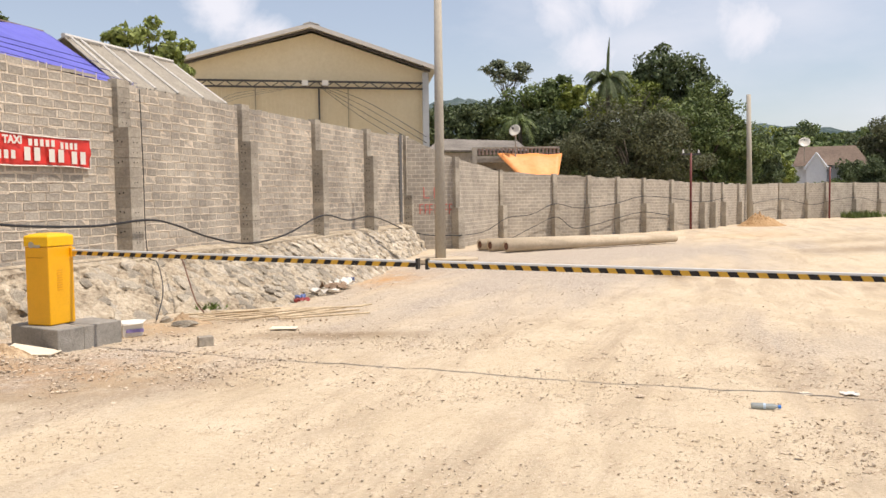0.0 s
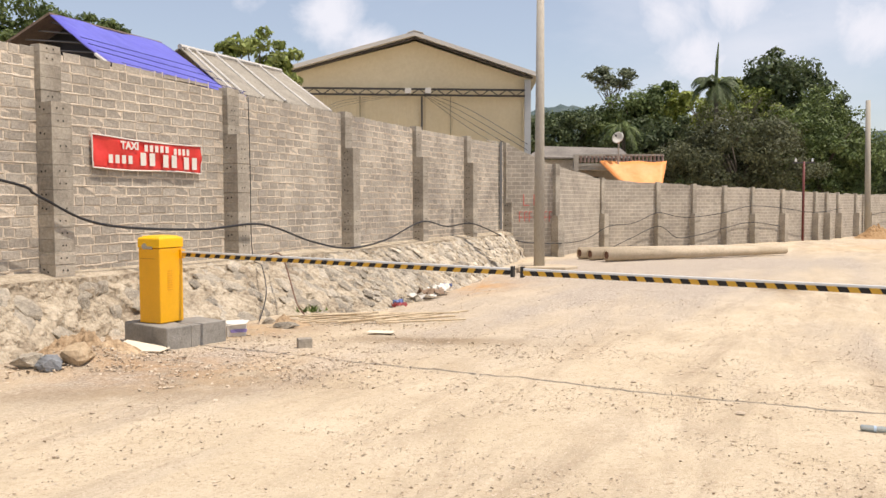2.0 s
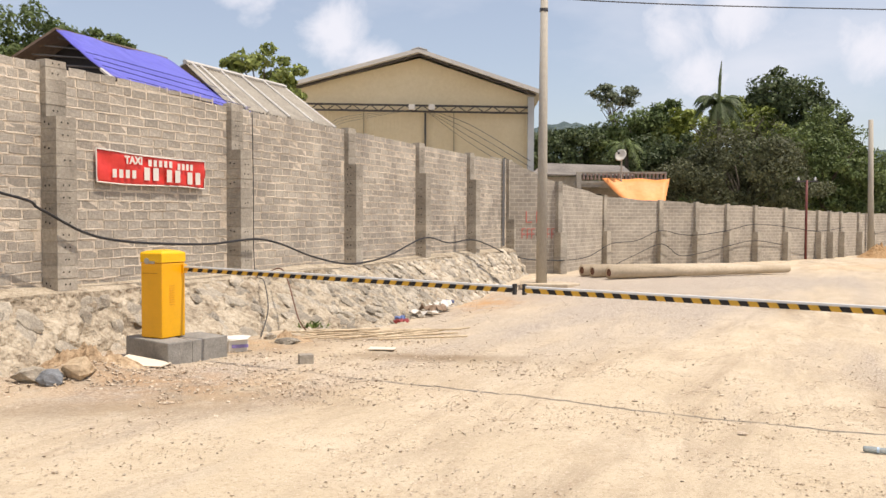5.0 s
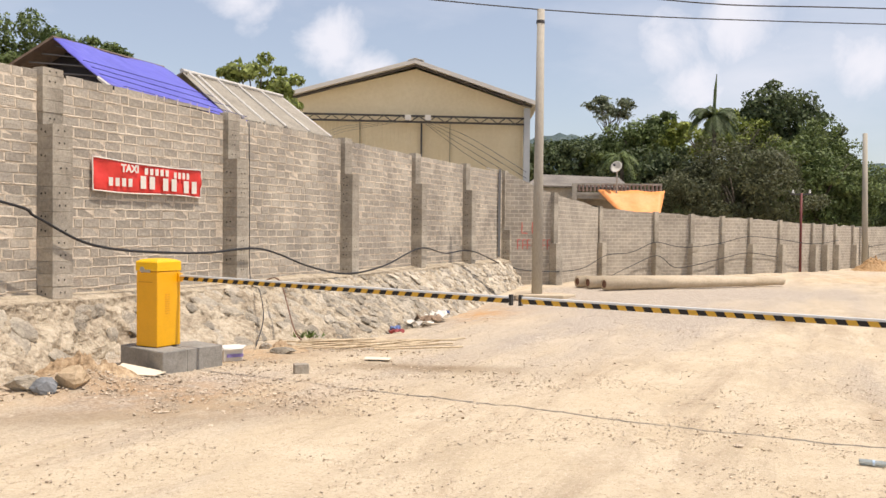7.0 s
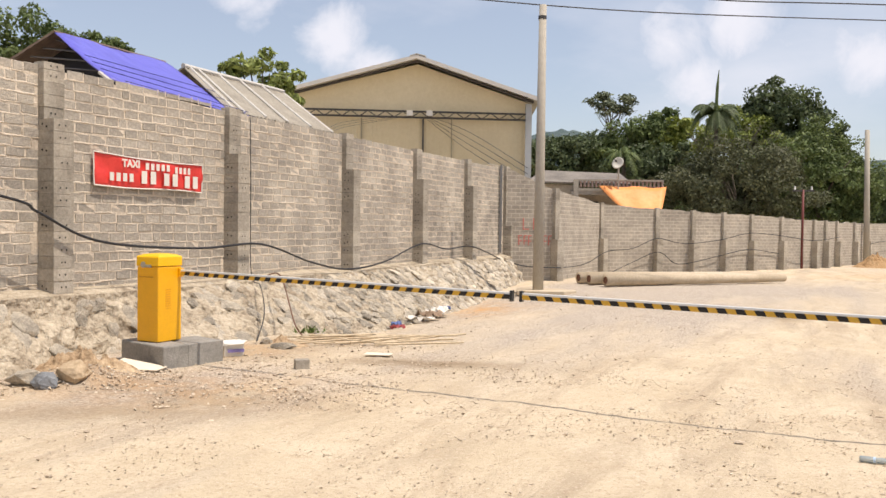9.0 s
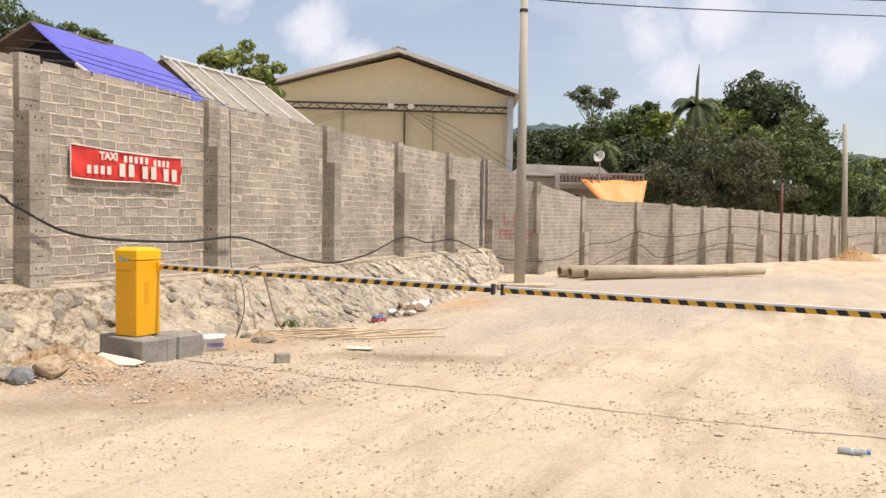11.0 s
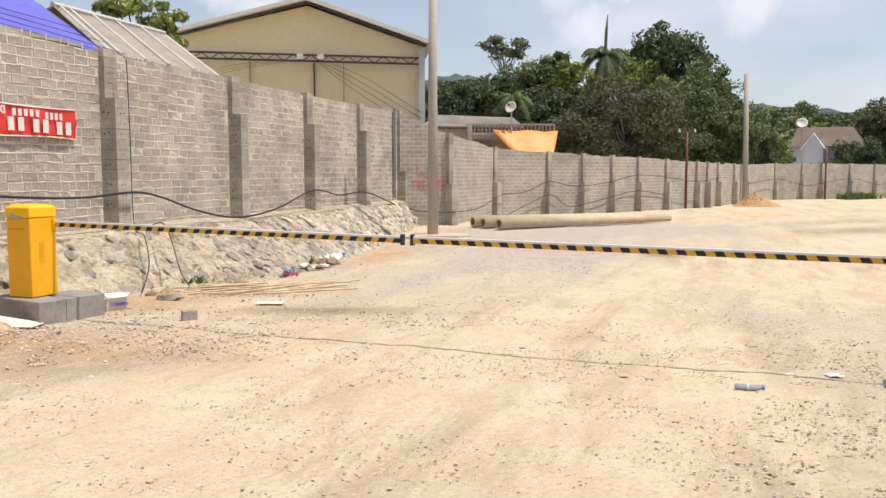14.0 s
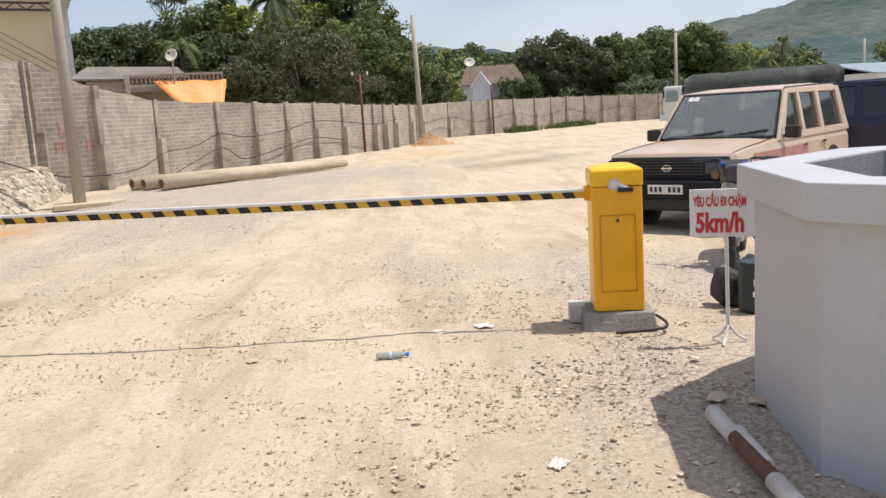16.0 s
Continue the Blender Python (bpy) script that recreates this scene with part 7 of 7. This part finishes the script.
single("undergrowth", crown_mesh("undergrowth", blobs, 90 * 12, 60, 0.42, 79), LEAF_DARK, "dark undergrowth and bushes beyond the wall", "bushes", kind="stuff")


def hills(name, profile, r_near, r_far, mat, label, seed):
    """A ridge round part of the horizon: bearing in degrees from north, height of the crest."""
    az = np.linspace(profile[0][0], profile[-1][0], 260)
    crest = np.interp(az, [p[0] for p in profile], [p[1] for p in profile])
    g, rows = Geo(), 26
    for i, (a, c) in enumerate(zip(az, crest)):
        for k in range(rows + 1):
            f = k / rows
            d = r_near + (r_far - r_near) * f
            up = math.sin(min(f * 1.25, 1) * math.pi / 2) ** 1.3 if f < 0.8 else 1 - (f - 0.8) * 1.5
            x, y = d * math.sin(radians(a)), d * math.cos(radians(a))
            z = c * up * (1 + 0.10 * noise.noise(Vector((x, y, seed)) * 0.012)) + 3.5 * noise.noise(Vector((x, y, seed)) * 0.07) * up + 2.0 * noise.noise(Vector((x, y, seed)) * 0.2) * up
            g.v.append((x, y, z - 4))
    for i in range(len(az) - 1):
        for k in range(rows):
            q = i * (rows + 1) + k
            g.f.append((q, q + rows + 1, q + rows + 2, q + 1))
    single(name, g, mat, label, "hill", kind="structure", smooth=True)


# both ridges wear colours with the aerial haze painted in
hills("backdrop_hill", [(-40, 50), (-14, 70), (-2, 82), (3, 94), (6, 101), (9, 92), (14, 72), (22, 66), (26, 66), (30, 56), (36, 52), (48, 50), (60, 40)], 420, 1000, HILL, "distant wooded ridge", 3)
hills("backdrop_ridge", [(30, 60), (38, 84), (43, 106), (47, 124), (51, 136), (58, 150), (75, 130), (95, 80)], 700, 1500, HILLDRY, "distant scrubby hillside", 9)

# ---- loose things on the ground ----
def rock(loc, s, label, seed, mat=STONE, turn=0.0):
    me = rock_mesh("rock", seed, 0.75, 20)
    bm = bmesh.new()
    bm.from_mesh(me)
    bmesh.ops.subdivide_edges(bm, edges=bm.edges[:], cuts=3, use_grid_fill=True)
    for v in bm.verts:
        q = Vector((v.co.x, v.co.y, v.co.z + seed))
        v.co *= 1 + 0.10 * noise.noise(q * 4) + 0.07 * noise.noise(q * 10)
    bm.to_mesh(me)
    bm.free()
    single("rock", me, mat, label, "rock", bevel=0.0, m=Matrix.Translation(loc) @ Matrix.Rotation(turn, 4, "Z") @ Matrix.Diagonal((*s, 1)))


rock((-4.2, 8.42, 0.14), (0.36, 0.3, 0.34), "rounded ochre rock on loose earth", 201, material("ochre_rock", ((0.42, 0.30, 0.18), (0.58, 0.45, 0.30)), 0.9, grain=12, bump=0.5))
rock((-4.38, 8.25, 0.07), (0.28, 0.26, 0.26), "blue-grey angular rock on earth", 202, material("blue_grey_rock", ((0.14, 0.15, 0.16), (0.28, 0.29, 0.30)), 0.85, grain=12, bump=0.5))
rock((-4.62, 8.35, 0.08), (0.42, 0.3, 0.26), "pale tan angular rock on earth", 203)
rock((-2.68, 10.98, 0.05), (0.34, 0.2, 0.16), "flat pale stone slab on gravel", 204, turn=0.4)
rock((-2.95, 11.3, 0.05), (0.22, 0.2, 0.2), "pale tan stone on loose earth", 205)
g = Geo().box((0, 0, 0.055), (0.16, 0.12, 0.115))
single("brick_piece", g, PILE, "grey block fragment on the gravel", "brick", bevel=0.008, m=Matrix.Translation((-2.18, 9.64, 0.0)) @ Matrix.Rotation(0.35, 4, "Z"))
g = Geo().slab((-0.28, -0.12, 0.03), (0.27, -0.16, 0.02), (0.3, 0.1, 0.02), (-0.2, 0.15, 0.10), 0.012)
single("board_sheet", g, CARD, "cream board sheet leaning on the plinth foot", "board", m=Matrix.Translation((-3.93, 9.32, 0.02)))
g = Geo().slab((-0.16, -0.07, 0.02), (0.16, -0.09, 0.018), (0.18, 0.08, 0.02), (-0.14, 0.07, 0.03), 0.008)
single("board_sheet", g, CARD, "small cream slab flat on the gravel", "board", m=Matrix.Translation((-1.44, 10.67, 0.01)))
t = thing("carton", (-3.22, 10.55, 0.0), "crumpled white carton beside the plinth", "carton")
part("box", Geo().box((0, 0, 0.09), (0.24, 0.18, 0.17), Matrix.Rotation(0.5, 4, "Z") @ Matrix.Rotation(0.12, 4, "X")), PAPER, t, bevel=0.006)
part("flap", Geo().slab((-0.08, -0.16, 0.14), (0.16, -0.10, 0.16), (0.18, 0.02, 0.19), (-0.06, -0.03, 0.19), 0.006), PAPER, t)
part("print_band", Geo().box((0.02, -0.112, 0.07), (0.2, 0.004, 0.04), Matrix.Rotation(0.5, 4, "Z")), plain("violet_print", (0.25, 0.2, 0.45), 0.6), t)


def scrap(loc, s, mat, label, seed, name="scrap"):
    r = np.random.RandomState(seed)
    g, n = Geo(), 7
    for i in range(n):
        for k in range(n):
            x, y = (i / (n - 1) - 0.5) * s[0], (k / (n - 1) - 0.5) * s[1]
            edge = 1 + 0.25 * r.uniform(-1, 1)
            g.v.append((x * edge, y * edge, s[2] * (0.3 + r.rand())))
    for i in range(n - 1):
        for k in range(n - 1):
            q = i * n + k
            g.f.append((q, q + n, q + n + 1, q + 1))
    ob = single(name, g, mat, label, "litter", m=Matrix.Translation(loc) @ Matrix.Rotation(r.uniform(0, 3), 4, "Z"))
    so = ob.modifiers.new("thick", "SOLIDIFY")
    so.thickness = 0.006


scrap((3.38, 6.5, 0.0), (0.13, 0.10, 0.018), PAPER, "crumpled white paper on gravel", 1, "paper_scrap")
scrap((2.5, 4.17, 0.0), (0.10, 0.07, 0.02), PAPER, "crumpled white plastic scrap", 2, "plastic_scrap")
scrap((3.05, 6.55, 0.0), (0.10, 0.08, 0.012), CARD, "pale torn paper on gravel", 3, "paper_scrap")
scrap((-0.92, 16.9, -0.12), (0.42, 0.4, 0.13), PAPER, "torn white sack among rubbish", 4, "torn_sack")
scrap((-0.78, 17.3, -0.1), (0.2, 0.16, 0.1), BLUECLOTH, "faded blue plastic rag", 5, "plastic_rag")
scrap((-1.55, 14.7, -0.13), (0.2, 0.16, 0.1), BLUECLOTH, "crumpled blue plastic rag", 6, "plastic_rag")
scrap((-1.5, 14.3, -0.12), (0.22, 0.14, 0.08), REDCLOTH, "crumpled dark red rag", 7, "cloth_rag")
scrap((-1.2, 15.7, -0.14), (0.45, 0.3, 0.1), PAPER, "dirty torn paper sack", 8, "torn_sack")
scrap((-1.05, 16.2, -0.14), (0.45, 0.36, 0.15), material("brown_rag", ((0.22, 0.15, 0.10), (0.36, 0.26, 0.18)), 0.9), "brown dirty cloth heap", 9, "cloth_rag")
r = np.random.RandomState(5)
for k in range(22):
    c = Vector((-2.5 + 1.6 * r.rand(), 11.5 + 0.45 * r.rand() + 0.4 * (r.rand()), 0.0))
    c.z = float(ground_z(c.x, c.y)) + 0.03 + 0.05 * r.rand()
    a = radians(r.uniform(2, 34))
    L = r.uniform(0.5, 1.5)
    d = Vector((math.cos(a), math.sin(a), r.uniform(-0.02, 0.04))) * L / 2
    single("bamboo_stick", Geo().tube([c - d, c, c + d], 0.013, 6), WOODSTICK, "dry split bamboo stick on the ground", "stick", group="loose bamboo sticks")
t = thing("bottle", Matrix.Translation((2.53, 6.15, 0.026)) @ Matrix.Rotation(radians(-22), 4, "Z") @ Matrix.Scale(0.86, 4), "empty clear plastic bottle with blue cap", "bottle")
part("shell", Geo().tube([(-0.12, 0, 0), (-0.11, 0, 0), (-0.02, 0, 0), (0.0, 0, 0), (0.05, 0, 0), (0.085, 0, 0), (0.10, 0, 0)], [0.018, 0.025, 0.025, 0.021, 0.025, 0.016, 0.012], 14), PET, t, smooth=True)
part("cap", Geo().tube([(0.10, 0, 0), (0.125, 0, 0)], 0.016, 12), BLUECAP, t, "blue screw cap")
part("label_band", Geo().tube([(-0.02, 0, 0), (0.0, 0, 0)], 0.0255, 14, cap=False), plain("pale_blue_film", (0.45, 0.58, 0.72), 0.4), t)
t = thing("drain_pipe", (3.37, 4.17, 0.06), "broken white pipe with rusty bare middle", "pipe")
d = Vector((2.93, 3.22, 0.05)) - Vector((3.37, 4.17, 0.06))
part("pipe_end", Geo().tube([(0, 0, 0), d * 0.3], 0.040, 16), PVC, t, smooth=True)
part("bare_core", Geo().tube([d * 0.3, d * 0.72], 0.036, 12), RUST, t, "rust-brown exposed core")
part("pipe_end", Geo().tube([d * 0.72, d * 1.25], 0.040, 16), PVC, t, smooth=True)
part("torn_skin", Geo().tube([d * 0.26 + Vector((0.022, -0.012, 0.012)), d * 0.6 + Vector((0.022, -0.012, 0.012))], [0.034, 0.024], 10), PVC, t)


def heap(loc, rx, ry, h, mat, label, seed):
    g, n, m_ = Geo(), 84, 30
    for i in range(m_ + 1):
        f = i / m_
        for k in range(n):
            a = 2 * math.pi * k / n
            e = 1 + 0.25 * noise.noise(Vector((math.cos(a) * 1.5, math.sin(a) * 1.5, seed)))
            x, y = rx * f * e * math.cos(a), ry * f * e * math.sin(a)
            z = h * (1 - f) ** 1.1 + (0.55 * h * noise.noise(Vector((x / rx, y / rx, seed)) * 3) + 0.4 * h * noise.noise(Vector((x / rx, y / rx, seed)) * 8) + 0.28 * h * noise.noise(Vector((x / rx, y / rx, seed)) * 19)) * (1 - f)
            g.v.append((x, y, z - 0.03 * f))
    for i in range(m_):
        for k in range(n):
            a, b = i * n + k, i * n + (k + 1) % n
            g.f.append((a, a + n, b + n, b))
    single("earth_mound", g, mat, label, "earth mound", smooth=True, m=Matrix.Translation(loc))


heap((18.0, 39.2, 0), 1.15, 1.0, 0.58, CLAY, "heap of orange crumbly earth by the wall", 4)
heap((-4.35, 8.95, 0.0), 0.78, 0.5, 0.3, EARTH, "small heap of brown loose earth", 5)
heap((-2.75, 11.35, 0.0), 0.5, 0.35, 0.12, EARTH, "scattered brown loose earth", 6)

# grass along the far wall
r = np.random.RandomState(8)
n = 2000
f = np.clip(np.where(r.rand(n) < 0.6, r.normal(0.75, 0.16, n), r.normal(0.12, 0.1, n)), 0, 1)
base = np.stack([27.5 + 9.5 * f, 48.2 + 5.0 * f + r.uniform(-0.9, 0.6, n), np.zeros(n)], 1)
tip = base + np.stack([r.normal(0, 0.14, n), r.normal(0, 0.14, n), r.uniform(0.08, 0.5, n)], 1)
w = np.stack([r.normal(0, 0.03, n), r.normal(0, 0.03, n), np.zeros(n)], 1)
v = np.stack([base - w, base + w, tip], 1).reshape(-1, 3)
me = bpy.data.meshes.new("grass")
me.from_pydata(v.tolist(), [], np.arange(len(v)).reshape(-1, 3).tolist())
single("grass", me, GRASS, "tufts of green grass below the far wall", "grass", kind="stuff")
n = 60
base = np.stack([-2.55 + r.normal(0, 0.09, n), 11.95 + r.normal(0, 0.06, n), np.full(n, 0.12)], 1)
tip = base + np.stack([r.normal(0, 0.07, n), r.normal(0, 0.07, n), r.uniform(0.03, 0.11, n)], 1)
w = np.stack([r.normal(0, 0.012, n), r.normal(0, 0.012, n), np.zeros(n)], 1)
v = np.stack([base - w, base + w, tip], 1).reshape(-1, 3)
me = bpy.data.meshes.new("weed")
me.from_pydata(v.tolist(), [], np.arange(len(v)).reshape(-1, 3).tolist())
single("weed", me, GRASS, "small green weed at the stone foot", "weed", kind="stuff")

# loose stones over the yard
r = np.random.RandomState(21)
kinds = []
for k in range(8):
    mk = rock_mesh("pebble", 300 + k, 0.7, 8)
    kinds.append((np.array([tuple(v.co) for v in mk.vertices]), [tuple(p.vertices) for p in mk.polygons]))
    bpy.data.meshes.remove(mk)
vs, fs_, off = [], [], 0
spots = []
for k in range(42000):
    d = 2.2 + 17 * r.rand() ** 1.5
    a = radians(r.uniform(-38, 62))
    spots.append((d * math.sin(a), d * math.cos(a) + 0.3, 0.0035 + 0.015 * r.rand() ** 6))
for cx, cy, sx, sy, num, big in ((3.7, 4.3, 0.9, 1.7, 4200, 0.045), (-3.4, 9.3, 1.3, 1.0, 2200, 0.06), (-2.0, 8.8, 1.9, 0.9, 3200, 0.055), (-0.5, 6.5, 2.4, 2.0, 2600, 0.022), (2.2, 5.6, 1.8, 1.6, 2200, 0.02), (4.6, 6.4, 1.2, 1.4, 2200, 0.04), (1.8, 17, 2.0, 3.5, 900, 0.05), (-2.4, 11.2, 0.9, 0.5, 400, 0.06), (-4.1, 8.6, 0.5, 0.4, 500, 0.06), (-1.2, 8.6, 3.0, 1.6, 8000, 0.021), (3.2, 7.0, 2.0, 2.0, 5000, 0.02), (-3.0, 9.2, 1.5, 0.6, 700, 0.04), (3.4, 4.5, 0.5, 0.6, 500, 0.05)):
    for k in range(num):
        spots.append((cx + r.normal() * sx, cy + r.normal() * sy, 0.005 + 0.42 * big * r.rand() ** 3))
zs = ground_z([s[0] for s in spots], [s[1] for s in spots])
for (x, y, s), z in zip(spots, zs):
    v, f = kinds[r.randint(8)]
    a = r.uniform(0, 6.28)
    c, q = math.cos(a), math.sin(a)
    p = v * np.array([s * 2.2, s * 1.7, s * 1.6]) * r.uniform(0.7, 1.2, 3)
    p = np.stack([p[:, 0] * c - p[:, 1] * q + x, p[:, 0] * q + p[:, 1] * c + y, p[:, 2] + z + s * 0.15], 1)
    vs.append(p)
    fs_ += [tuple(i + off for i in g) for g in f]
    off += len(v)
me = bpy.data.meshes.new("gravel")
me.from_pydata(np.concatenate(vs).tolist(), [], fs_)
single("gravel", me, PEBBLE, "scattered loose pebbles and stone chips", "gravel", kind="stuff")
for k, (x, y, s) in enumerate(((1.73, 6.62, 0.045), (3.62, 4.42, 0.075), (3.75, 4.25, 0.07), (3.5, 4.3, 0.05), (4.0, 5.0, 0.04), (2.2, 5.0, 0.03))):
    rock((x, y, 0.02), (s * 2, s * 1.6, s * 0.6), "pale stone chip on gravel", 400 + k, PEBBLE, k * 1.1)

# ---- blocks of the wall, one by one where the drive passes nearest ----
made = 0
rest_v, rest_f = [], []
base_kinds = [(np.array([tuple(v.co) for v in b.vertices]), [tuple(p.vertices) for p in b.polygons]) for b in brick_kinds]
for si, m, k in brick_places:
    if si == 2 and made < 300:
        part("brick", brick_kinds[k], BLOCK, wall, m=m)
        made += 1
    else:
        v, f = base_kinds[k]
        mm = np.array(m)
        o = len(rest_v)
        rest_v += (v @ mm[:3, :3].T + mm[:3, 3]).tolist()
        rest_f += [tuple(i + o for i in q) for q in f]
me = bpy.data.meshes.new("bricks")
me.from_pydata(rest_v, [], rest_f)
part("bricks", me, BLOCKS, wall, "grey cement blocks with uneven joints")["kind"] = "stuff"
